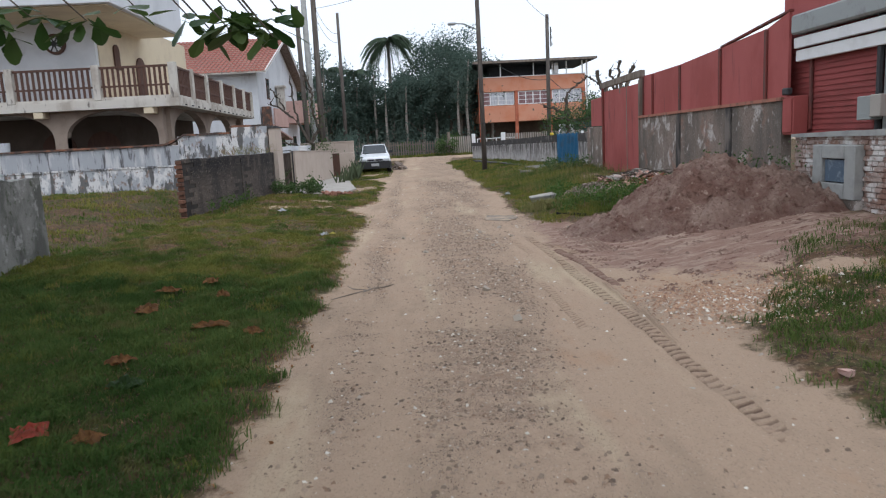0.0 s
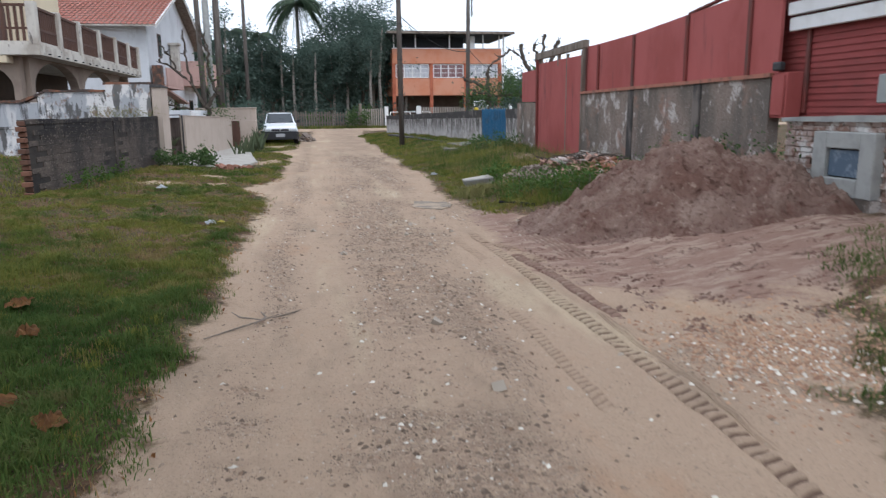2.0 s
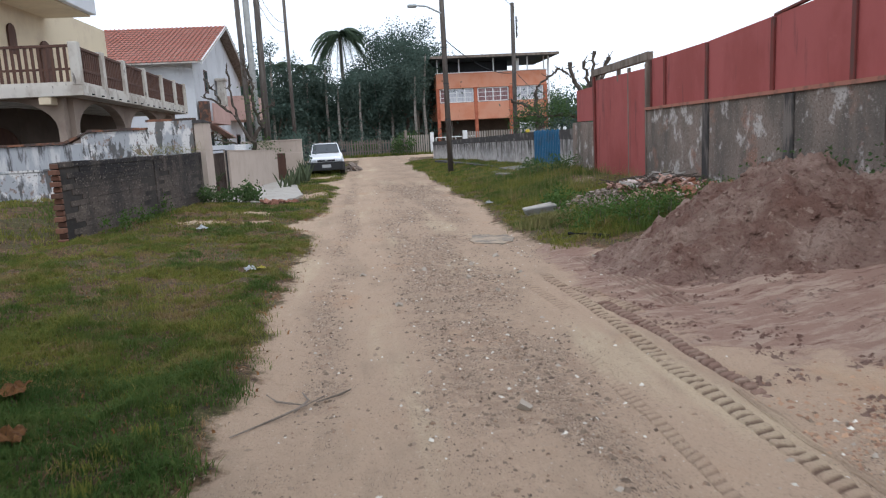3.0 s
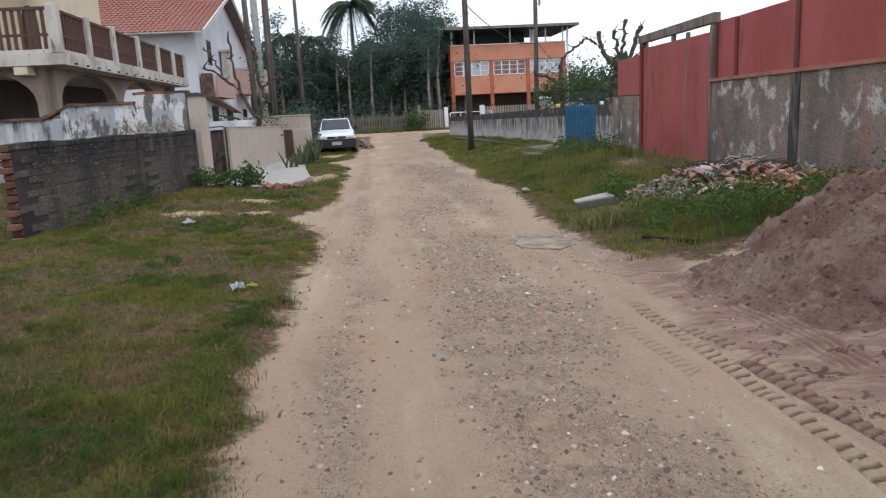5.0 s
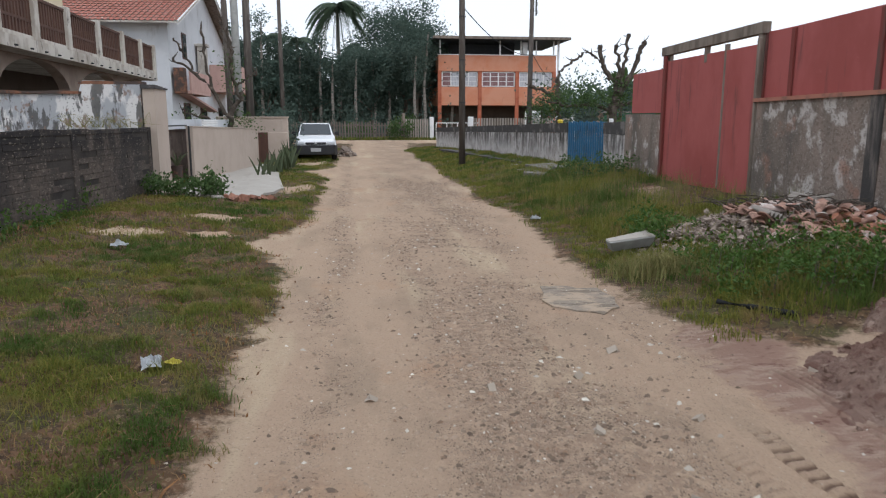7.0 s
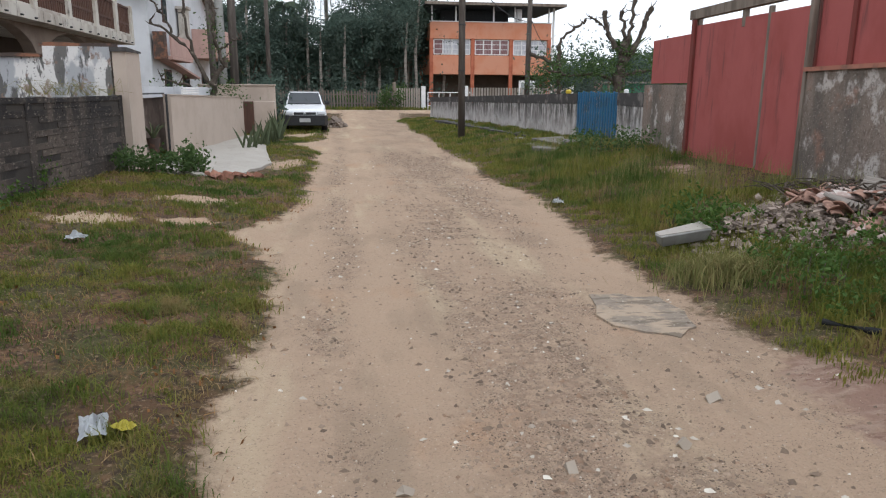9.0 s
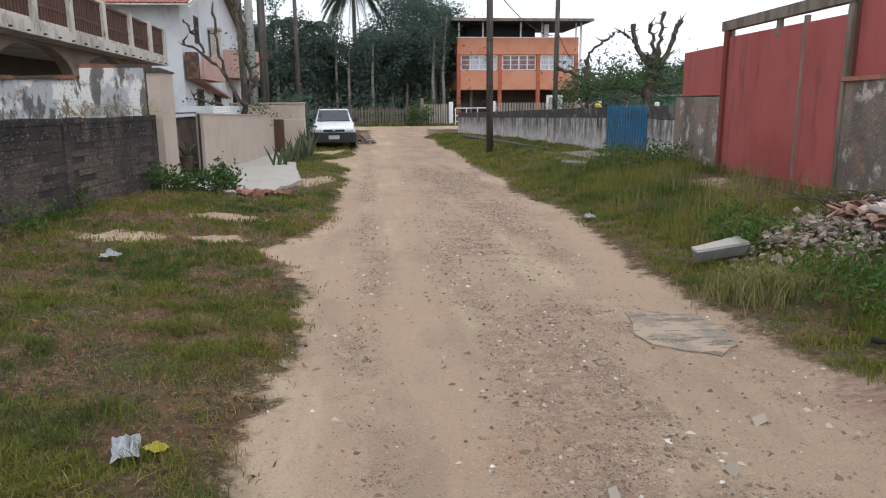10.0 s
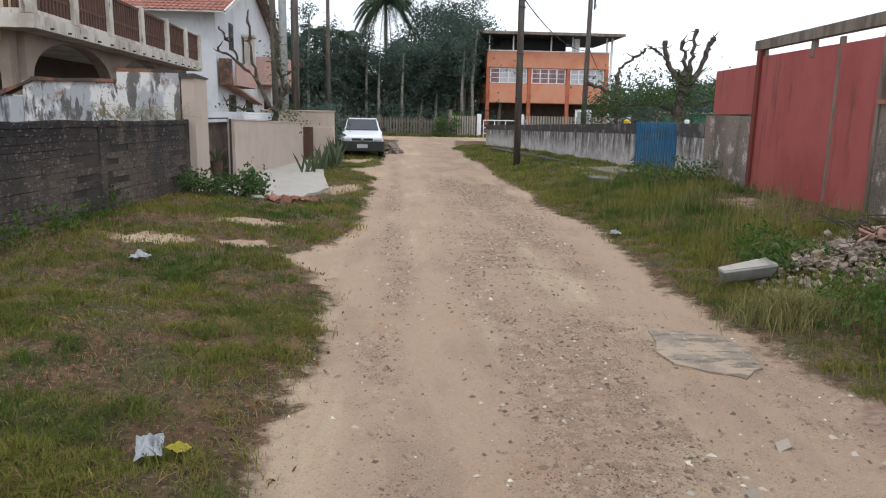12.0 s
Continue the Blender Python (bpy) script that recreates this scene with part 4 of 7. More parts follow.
for sgn, y_e in ((-1, GY0 - 0.8), (1, GY1 + 0.8)):
    roof = bmesh.new()
    slope = (GA - GE) / (GM - GY0)
    z_e = GE - slope * 0.8 + 0.12
    cols, rows = 60, 16
    for r in range(rows):
        f0, f1 = r / rows, (r + 1) / rows
        for c in range(cols):
            xa = GXW + 0.7 - (c / cols) * 16
            xb = GXW + 0.7 - ((c + 1) / cols) * 16
            ya, yb = y_e + (GM - y_e) * f0, y_e + (GM - y_e) * f1
            za, zb = z_e + (GA + 0.12 - z_e) * f0, z_e + (GA + 0.12 - z_e) * f1
            xm = (xa + xb) / 2
            v = [roof.verts.new(p) for p in ((xa, ya, za + 0.03), (xm, ya, za + 0.09), (xb, ya, za + 0.03), (xb, yb, zb), (xm, yb, zb + 0.05), (xa, yb, zb))]
            roof.faces.new((v[0], v[1], v[4], v[5]))
            roof.faces.new((v[1], v[2], v[3], v[4]))
    part("roof_tiles", roof, ROOFTILE, g, "rows of terracotta roof tiles")
    deck = bmesh.new()
    q = [deck.verts.new(p) for p in ((GXW + 0.7, y_e, z_e - 0.05), (GXW + 0.7, GM, GA + 0.06), (GXW - 15.3, GM, GA + 0.06), (GXW - 15.3, y_e, z_e - 0.05))]
    q2 = [deck.verts.new(v.co + Vector((0, 0, 0.06))) for v in q]
    deck.faces.new(q), deck.faces.new(q2[::-1])
    for k in range(4):
        deck.faces.new((q[k], q[(k + 1) % 4], q2[(k + 1) % 4], q2[k]))
    bmesh.ops.recalc_face_normals(deck, faces=deck.faces)
    part("eave", deck, SLABPAINT if sgn < 0 else OLDWOOD, g, "boarded eaves")
    barge = bmesh.new()
    run(barge, (GXW + 0.66, y_e), (GXW + 0.66, GM), z_e + 0.06, GA + 0.16, 0.06, z_e - 0.14, GA - 0.04)
    part("bargeboard", barge, WHITEPAINT, g)
part("balcony", boxes((-8.88, -8.1, 44.0, 48.6, 2.9, 3.05), (-8.2, -8.1, 44.0, 48.6, 3.05, 4.0), bevel=0.01), PINK, g, "dusty pink balcony parapet")
part("brick_parapet", boxes((-8.8, -8.3, 43.5, 43.98, 2.9, 4.1), bevel=0.01), CAPTILE, g, "brown brick corner of the balcony")
part("balcony", boxes((-8.88, -7.2, 52.6, 57.5, 3.3, 3.5), (-7.32, -7.2, 52.6, 57.5, 3.5, 4.9), (-8.88, -7.32, 52.6, 52.72, 3.5, 4.9), bevel=0.01), PINK, g, "dusty pink projecting balcony")
part("lean_roof", run(bmesh.new(), (-8.6, 44.2), (-8.6, 51.5), 3.0, 2.2, 0.5, 2.9, 2.1), PINK, g)
part("chimney", boxes((-8.8, -8.35, 49.0, 49.6, 3.2, 5.6), (-8.9, -8.25, 48.9, 49.7, 5.6, 5.75), bevel=0.02), SLABPAINT, g, "rendered barbecue chimney")
for y, z, w, h in ((46.0, 4.7, 0.9, 1.3), (45.6, 0.9, 1.4, 1.6), (49.5, 0.9, 1.6, 1.7), (54.8, 1.0, 1.4, 1.4)):
    wn_ = part("window", boxes((-8.92, -8.86, y, y + w, z, z + h), bevel=0.01), BROWNWOOD, g, "dark framed window")
    part("pane", boxes((-8.855, -8.85, y + 0.08, y + w - 0.08, z + 0.08, z + h - 0.08)), GLASSDARK, wn_)

# ---- three-storey orange building ----
DULLCURTAIN = Shader("dull red curtain behind glass", (0.2, 0.1, 0.1), 0.5, spec=0.5).spots((0.34, 0.22, 0.22), 3, 0.45, 0.62, 0.8, (3, 3, 0.4)).m
OX0, OX1, OY = 7.55, 18.85, 75.0
ob_ = thing("orange_building", 13, 79, 0, "orange rendered building with open roof terrace", "building")
part("band", boxes((OX0, OX1, OY, OY + 9, 6.15, 7.62), bevel=0.02), ORANGE, ob_, "orange parapet band")
part("band", boxes((OX0, OX1, OY, OY + 9, 3.0, 4.72), bevel=0.02), ORANGE, ob_, "orange spandrel band")
part("coping", boxes((OX0 - 0.06, OX1 + 0.06, OY - 0.06, OY + 9.06, 7.62, 7.7)), WHITEPAINT, ob_)
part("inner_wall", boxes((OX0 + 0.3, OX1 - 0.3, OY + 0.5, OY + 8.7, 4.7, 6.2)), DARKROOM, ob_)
part("inner_wall", boxes((OX0 + 0.3, OX1 - 0.3, OY + 3.0, OY + 8.7, -0.1, 3.05)), DARKROOM, ob_, "brown ground-floor wall, shade put into its colour")
cols = [OX0 + 0.12, OX0 + 3.95, OX0 + 7.55, OX1 - 0.16]
for x in cols:
    part("pillar", boxes((x - 0.17, x + 0.17, OY - 0.08, OY + 0.3, -0.1, 6.2), bevel=0.02), DARKORANGE, ob_)
for x in (OX0 + 0.3, OX0 + 5.0, OX1 - 0.4):
    part("rear_pillar", boxes((x - 0.17, x + 0.17, OY + 8.5, OY + 8.8, -0.1, 6.2)), DARKORANGE, ob_)
for a, b in zip(cols, cols[1:]):
    x0, x1, z0, z1 = a + 0.25, b - 0.25, 4.76, 6.12
    w = part("window", boxes((x0, x1, OY + 0.2, OY + 0.23, z0, z1)), CURTAIN, ob_, "wide window with pale curtains")
    fr = [(x0, x1, OY + 0.12, OY + 0.197, z0, z0 + 0.08), (x0, x1, OY + 0.12, OY + 0.197, z1 - 0.08, z1)]
    part("frame", boxes(*fr), WHITEPAINT, w)
    for i in range(5):
        x = x0 + (x1 - x0) * i / 4
        part("mullion", boxes((x - 0.05, x + 0.05, OY + 0.1, OY + 0.195, z0 + 0.08, z1 - 0.08)), WHITEPAINT, w)
    for f in (0.36, 0.68):
        z = z0 + (z1 - z0) * f
        part("glazing_bar", boxes((x0, x1, OY + 0.13, OY + 0.196, z - 0.025, z + 0.025)), WHITEPAINT, w)
    for i in range(4):
        xa, xb = x0 + (x1 - x0) * i / 4 + 0.06, x0 + (x1 - x0) * (i + 1) / 4 - 0.06
        part("pane", boxes((xa, xb, OY + 0.17, OY + 0.176, z0 + 0.09, z1 - 0.09)), CURTAIN if (a != cols[1] and (i or a != cols[0])) else DULLCURTAIN, w)
rf = part("roof", boxes((OX0 - 0.6, OX1 + 1.0, OY - 1.2, OY + 9.4, 9.0, 9.16)), DARKMETAL, ob_, "thin dark flat terrace roof")
part("roof_edge", boxes((OX0 - 0.62, OX1 + 1.02, OY - 1.26, OY - 1.2, 8.98, 9.22)), OLDWOOD, rf)
# Black sheet put in for the dark shade under the terrace roof.
part("terrace_screen", boxes((OX0 + 1.4, OX1 - 3.3, OY + 3.5, OY + 3.6, 7.7, 9.0)), BLACKPLASTIC, ob_, "black sheet for the dark shade under the terrace roof")
for x in (OX0 + 0.2, OX0 + 2.4, OX0 + 5.9, OX0 + 7.9, OX0 + 9.4, OX1 - 0.2):
    part("terrace_post", boxes((x - 0.06, x + 0.06, OY + 0.2, OY + 0.32, 7.7, 9.0)), WHITEPAINT, ob_)
part("water_tank", boxes((OX0 + 8.1, OX0 + 8.6, OY + 0.4, OY + 0.8, 7.75, 8.9), bevel=0.05), WHITEPAINT, ob_)
sg = part("notice_board", boxes((OX0 + 8.35, OX0 + 9.9, OY - 0.16, OY - 0.1, 1.0, 2.5)), WHITEPAINT, ob_, "white framed board on the ground floor")
part("field", boxes((OX0 + 8.55, OX0 + 9.7, OY - 0.175, OY - 0.163, 1.2, 2.3)), METALGREY, sg)
part("side_post", boxes((OX1 + 0.14, OX1 + 0.3, OY, OY + 0.16, -0.1, 9.0)), WHITEPAINT, ob_)
shed = thing("tiled_shed", 21.5, 77, 0, "low shed with a grey tiled roof", "shed")
part("wall", boxes((19.3, 24.5, 75.5, 80, -0.1, 2.4)), PINK, shed)
part("roof", run(bmesh.new(), (19.2, 77.0), (25.0, 77.0), 3.5, 2.3, 5.0, 3.3, 2.1), OLDWOOD, shed)
part("window", boxes((20.0, 21.2, 75.44, 75.5, 0.9, 1.9)), WHITEPAINT, shed)
kiosk = thing("green_hut", 19, 52, 0, "small green painted hut behind the wall", "hut")
part("wall", boxes((16.6, 19.2, 52.5, 55, -0.1, 2.1)), Shader("green paint", (0.06, 0.22, 0.12), 0.7).spots((0.04, 0.15, 0.09), 2, 0.4, 0.6, 0.7).m, kiosk)
part("roof", boxes((16.4, 19.4, 52.2, 55.2, 2.1, 2.2)), FIBRECEMENT, kiosk)

# ---- fences at the far end ----
fence = thing("picket_fence", 2, 68.3, 0, "weathered grey timber picket fence", "fence")
me = solid("picket", boxes((-0.055, 0.055, -0.015, 0.015, 0, 1.0)), FENCEDARK)
rng = random.Random(4)
for k in range(44):
    x = -6.5 + k * 0.235
    if 3.8 < x < 3.95:
        continue
    p = new("picket", me)
    p.parent = fence
    p.location = (x - 2, 0, 0)
    p.scale = (1, 1, rng.uniform(1.38, 1.6) + (0.12 if x > 3.8 else 0))
    p.rotation_euler = (0, rng.uniform(-0.04, 0.04), 0)
for z in (0.45, 1.15):
    part("rail", boxes((-6.6, 5.8, 68.33, 68.38, z, z + 0.09)), FENCEDARK, fence)
wg = thing("white_gate", 5, 67.9, 0, "pale picket gate between white posts", "gate")
me = solid("picket", boxes((-0.06, 0.06, -0.015, 0.015, 0.08, 1.72)), FENCEWOOD)
for k in range(10):
    p = new("picket", me)
    p.parent = wg
    p.location = (-1.0 + k * 0.2, 0, 0)
part("post", boxes((5.98, 6.32, 67.75, 68.05, -0.05, 1.9), bevel=0.03), WHITEPAINT, wg, "white rendered gate post")
part("post", boxes((3.62, 3.9, 67.8, 68.1, -0.05, 2.2), bevel=0.03), OLDWOOD, wg)
mg = thing("metal_gate", 7.5, 66.8, 0, "low grey tubular metal gate", "gate")
bm = bmesh.new()
for z in (0.35, 0.8, 1.4):
    tube(bm, [(6.4, 66.8, z), (10.0, 66.8, z)], 0.035, 6)
for k in range(5):
    tube(bm, [(6.4 + k * 0.9, 66.8, 0.0), (6.4 + k * 0.9, 66.8, 1.42)], 0.035, 6)
part("bars", bm, WHITEPAINT, mg)
wf = thing("white_paling", 10, 52, 0, "white paling fence on a low plinth", "fence")
me = solid("paling", boxes((-0.05, 0.05, -0.014, 0.014, 0.5, 1.76)), FENCEWOOD)
for k in range(38):
    p = new("paling", me)
    p.parent = wf
    p.location = (-2.9 + k * 0.17, 0, 0)
part("plinth", boxes((7.0, 13.6, 51.95, 52.05, -0.1, 0.6)), STAINWHITE, wf)
part("post", boxes((6.75, 7.05, 51.85, 52.15, -0.1, 1.85), bevel=0.02), WHITEPAINT, wf)
part("post", boxes((13.4, 13.62, 51.85, 52.15, -0.1, 1.95), bevel=0.02), WHITEPAINT, wf)


# ---- poles, lamp and cables ----
def pole(x, y, z0, h, r0, r1, material, label, lean=(0, 0)):
    t = thing("utility_pole", x, y, z0, label, "pole")
    part("shaft", tube(bmesh.new(), [(x, y, z0 - 0.2), (x + lean[0] / 2, y + lean[1] / 2, z0 + h / 2), (x + lean[0], y + lean[1], z0 + h)], [r0, (r0 + r1) / 2, r1], 12), material, t, smooth=True)
    return t


P1 = pole(3.36, 31.95, 0.15, 10.4, 0.115, 0.085, POLEWOOD, "tall dark weathered timber utility pole", (-0.06, 0))
part("crossarm", boxes((2.5, 4.1, 31.9, 32.0, 9.6, 9.72), bevel=0.01), OLDWOOD, P1)
arm = part("lamp_arm", tube(bmesh.new(), [(3.3, 31.9, 6.3), (2.7, 31.7, 6.55), (2.3, 31.6, 6.58)], 0.03, 8), METALGREY, P1)
part("lamp_head", boxes((1.95, 2.32, 31.52, 31.68, 6.5, 6.62), bevel=0.04), METALGREY, arm, "grey street lamp head")
for z in (2.2, 3.6, 5.0):
    part("band", tube(bmesh.new(), [(3.345, 31.95, z), (3.345, 31.95, z + 0.04)], 0.118, 12), DARKMETAL, P1)
P2 = pole(9.15, 46.0, 0.1, 9.0, 0.15, 0.11, POLEWOOD, "dark utility pole beside the streaked wall", (0.05, 0))
for z in (7.2, 7.6, 8.0):
    part("insulator", tube(bmesh.new(), [(9.45, 45.9, z), (9.45, 45.9, z + 0.16)], [0.06, 0.04], 8), WHITEPAINT, P2)
part("bracket", boxes((9.36, 9.42, 45.85, 45.95, 7.1, 8.3)), DARKMETAL, P2)
P3 = pole(-5.42, 41.0, 0.1, 9.6, 0.19, 0.15, GREYCONC, "pale square-edged concrete utility pole", (-0.05, 0))
P4 = pole(-5.76, 40.8, 0.1, 9.2, 0.15, 0.12, POLEWOOD, "thin dark timber pole beside a concrete one", (-0.12, 0))
P5 = pole(-5.0, 41.2, 0.1, 10.6, 0.19, 0.14, POLEWOOD, "dark timber utility pole behind the garden wall", (0.05, 0))
for z in (8.0, 8.35, 8.7):
    part("insulator", tube(bmesh.new(), [(-4.78, 41.1, z), (-4.78, 41.1, z + 0.14)], [0.05, 0.035], 8), WHITEPAINT, P5)
P6 = pole(-4.7, 53.0, 0.0, 11.0, 0.14, 0.1, POLEWOOD, "slim dark utility pole before the trees")
PM = pole(6.56, 9.3, 0.3, 6.5, 0.1, 0.09, METALGREY, "grey service pole with meter boxes at the shed")
part("rear_shaft", tube(bmesh.new(), [(6.55, 9.55, 0.3), (6.55, 9.55, 6.5)], 0.05, 8), DARKMETAL, PM)
mb = part("meter_box", boxes((6.34, 6.52, 9.42, 9.72, 1.62, 1.95), bevel=0.012), METALGREY, PM, "grey metal meter box")
part("meter_box_side", boxes((6.3, 6.52, 9.16, 9.38, 1.66, 1.96), bevel=0.012), PALECONC, PM)
for z in (1.7, 1.9):
    part("strap", boxes((6.42, 6.68, 9.14, 9.5, z, z + 0.02)), METALGREY, PM)


def cable(a, b, sag, r=0.012):
    pts = []
    for k in range(13):
        f = k / 12
        p = Vector(a).lerp(Vector(b), f)
        p.z -= sag * 4 * f * (1 - f)
        pts.append(p)
    c = thing("overhead_cable", a[0], a[1], a[2], "thin black overhead cable between poles", "cable", "overhead cables")
    part("wire", tube(bmesh.new(), pts, r, 5), WIRE, c)


cable((3.3, 31.95, 9.75), (-5.0, 41.2, 9.2), 0.35)
cable((3.9, 31.95, 9.75), (9.35, 46, 8.8), 0.4)
cable((3.3, 31.95, 5.4), (9.3, 46, 5.1), 0.5, 0.018)
cable((-5.0, 41.2, 9.6), (-4.7, 53.0, 9.6), 0.6)
cable((-5.0, 41.2, 9.0), (-4.7, 53.0, 9.0), 0.6)
cable((9.3, 46, 5.1), (19.0, 75.0, 5.4), 0.5, 0.02)

# ---- meter cabinet and picket gate at the brick wall ----
cab = thing("meter_cabinet", 6.25, 10.0, 0.3, "grey concrete meter cabinet with a blue-grey window", "meter cabinet")
bm = bmesh.new()
for r in ((6.2, 6.358, 9.5, 9.74, 0.5, 1.28), (6.2, 6.358, 10.3, 10.54, 0.5, 1.28), (6.2, 6.358, 9.742, 10.298, 1.08, 1.28), (6.2, 6.358, 9.742, 10.298, 0.5, 0.72)):
    box(bm, *r, bevel=0.012)
part("frame", bm, GREYCONC, cab)
part("recess", boxes((6.28, 6.356, 9.742, 10.298, 0.722, 1.078)), BLACKPLASTIC, cab)
part("pane", boxes((6.25, 6.258, 9.76, 10.28, 0.74, 1.06)), Shader("blue grey window", (0.1, 0.14, 0.19), 0.3, spec=0.5).spots((0.28, 0.33, 0.38), 9, 0.5, 0.65, 0.7).m, cab)
part("plinth", boxes((6.22, 6.356, 9.48, 10.56, 0.2, 0.497)), CONCRETE, cab)
pg = thing("picket_gate", 6.3, 8.0, 0.2, "red-brown timber picket gate", "gate")
for k in range(9):
    y = 8.5 - k * 0.19
    part("picket", boxes((6.27, 6.3, y - 0.13, y, 0.3, 1.42), bevel=0.006), REDDARK, pg)
for z in (0.55, 1.15):
    part("rail", boxes((6.303, 6.35, 6.85, 8.55, z, z + 0.09)), REDDARK, pg)
structure("post_gate", boxes((6.28, 6.46, 8.56, 8.66, 0.0, 1.45), bevel=0.01), GREYCONC, "grey concrete gate post", "post")


# ---- red clay heap ----
@np.vectorize
def crumble(x, y):
    """Broken lumpy relief of dug earth, about -1 to 1."""
    p = Vector((x * 1.9, y * 1.9, 3.7))
    return noise.turbulence(p, 5, False, amplitude_scale=0.62, frequency_scale=2.15) + 0.5 * abs(noise.noise(p * 5.3))


def heap_height(x, y):
    d1 = np.hypot((x - 4.75) / 1.75, (y - 11.3) / 1.9)
    d2 = np.hypot((x - 3.7) / 1.4, (y - 11.2) / 1.5)
    d3 = np.hypot((x - 5.6) / 1.3, (y - 10.6) / 1.2)
    h = np.maximum(np.maximum(1.0 * np.clip(1 - d1, 0, 1) ** 0.68, 0.55 * np.clip(1 - d2, 0, 1)), 0.72 * np.clip(1 - d3, 0, 1) ** 0.75)
    return h + np.clip(h * 5, 0, 1) * (0.05 * wave(x, y, 21, 0.9) + 0.15 * (crumble(x, y) - 0.5))


hx, hy = np.arange(2.2, 6.3, 0.028), np.arange(8.6, 13.5, 0.028)
HXg, HYg = np.meshgrid(hx, hy)
hv = np.stack([HXg, HYg, ground_height(HXg, HYg) - 0.04 + heap_height(HXg, HYg)], -1).reshape(-1, 3)
i2, j2 = np.meshgrid(np.arange(len(hx) - 1), np.arange(len(hy) - 1))
k2 = (j2 * len(hx) + i2).ravel()
hf = np.stack([k2, k2 + 1, k2 + len(hx) + 1, k2 + len(hx)], -1)
keep = heap_height(HXg, HYg).ravel()[hf].max(1) > 0.005
used, back = np.unique(hf[keep], return_inverse=True)
heap = tagged(new("earth_mound", mesh_np("earth_mound", hv[used], back.reshape(-1, 4), CLAY, True)), "large heap of damp red clay against the wall", "heap")
rng = random.Random(11)
clods = bmesh.new()
for k in range(2000):
    a, r = rng.uniform(0, 6.28), rng.random() ** 0.6
    x, y = 4.4 + 2.3 * r * math.cos(a), 10.6 + 2.6 * r * math.sin(a)
    if x > 6.2:
        continue
    size = rng.choice((0.007, 0.008, 0.01, 0.012, 0.016, 0.024)) * rng.uniform(0.6, 1.5)
    lump(clods, x, y, gz(x, y) - 0.045 + size * 0.2 + float(heap_height(np.array(x), np.array(y))), size, 0.75, rng)
tagged(part("clay_clods", clods, CLAY), "scattered red clay clods", "clods", kind="stuff")


# ---- gravel and stones ----
def pebbles(name, xs, ys, rs, material, label):
    """Many small faceted stones half sunk in the ground."""
    n = len(xs)
    rs2 = np.random.RandomState(len(xs))
    zs = ground_height(xs, ys)
    base = np.array([(1, 0, -0.35), (0, 1, -0.35), (-1, 0, -0.35), (0, -1, -0.35), (0.25, 0.1, 0.6), (-0.25, -0.1, 0.55)], dtype=float)
    tri = np.array([(0, 1, 4), (1, 5, 4), (1, 2, 5), (2, 3, 5), (3, 4, 5), (3, 0, 4)])
    v = base[None] * rs[:, None, None] * rs2.uniform(0.45, 1.5, (n, 6, 3)) * np.array([1.15, 0.85, 0.75])
    t = rs2.uniform(0, 6.28, n)
    c, s = np.cos(t)[:, None], np.sin(t)[:, None]
    vx, vy = v[:, :, 0] * c - v[:, :, 1] * s, v[:, :, 0] * s + v[:, :, 1] * c
    v = np.stack([vx + xs[:, None], vy + ys[:, None], v[:, :, 2] + zs[:, None] + 0.12 * rs[:, None]], -1).reshape(-1, 3)
    f = (tri[None] + (np.arange(n) * 6)[:, None, None]).reshape(-1, 3)
    return tagged(new(name, mesh_np(name, v, f, material)), label, "gravel", kind="stuff")


r1 = np.random.RandomState(5)
GRAVEL = Shader("grey road gravel", (0.12, 0.086, 0.064), 0.9, spec=0.2).random((0.4, 0.3, 0.22), 0.95, True).spots((0.3, 0.19, 0.125), 9, 0.55, 0.62, 0.7).m
SHARD = Shader("pale shell and stone chips", (0.36, 0.3, 0.24), 0.8, spec=0.25).random((0.74, 0.69, 0.6), 0.95, True).m
n = 165000
px, py = r1.uniform(-1.2, 2.4, n), 2.0 + 26 * r1.rand(n) ** 1.35
ok = (in_road(px, py) > -0.1) & (r1.rand(n) < 0.03 + 0.62 * stony(px, py) ** 1.2) & ~((np.abs(px - 1.87) < 0.17) & (py < 12.0))
px, py = px[ok], py[ok]
pebbles("road_gravel", px, py, 0.005 + 0.019 * r1.rand(len(px)) ** 3.4, GRAVEL, "fine grey gravel scattered on the sand road")
n = 9000
px, py = r1.uniform(-1.2, 2.5, n), 2.0 + 24 * r1.rand(n) ** 1.2
ok = (in_road(px, py) > -0.1) & (r1.rand(n) < 0.06 + 0.6 * stony(px, py))
pebbles("pale_pebbles", px[ok], py[ok], 0.005 + 0.018 * r1.rand(ok.sum()) ** 3, SHARD, "pale shell-like chips on the road")
n = 5200
px, py = r1.normal(2.95, 0.5, n), r1.normal(6.3, 0.45, n)
ok = px > 2.05
pebbles("brick_grit", px[ok], py[ok], 0.005 + 0.02 * r1.rand(ok.sum()) ** 3, Shader("brick and stone grit", (0.22, 0.12, 0.08), 0.9).random((0.5, 0.32, 0.2), 0.9, True).m, "crushed brick and ochre stone grit")
px, py = r1.normal(2.9, 0.45, 420), r1.normal(6.1, 0.4, 420)
pebbles("white_chips", px, py, 0.008 + 0.022 * r1.rand(420) ** 2, SHARD, "white shell and plaster chips in the grit")
n = 12000
px, py = r1.uniform(2.2, 5.8, n), r1.uniform(6.7, 10.4, n)
ok = (wave(px, py, 33, 0.8) + 0.6 * wave(px, py, 34, 0.3) + r1.normal(0, 0.15, n) > 0.5) & (px - 2.2 > 0.25 * (7.6 - py))
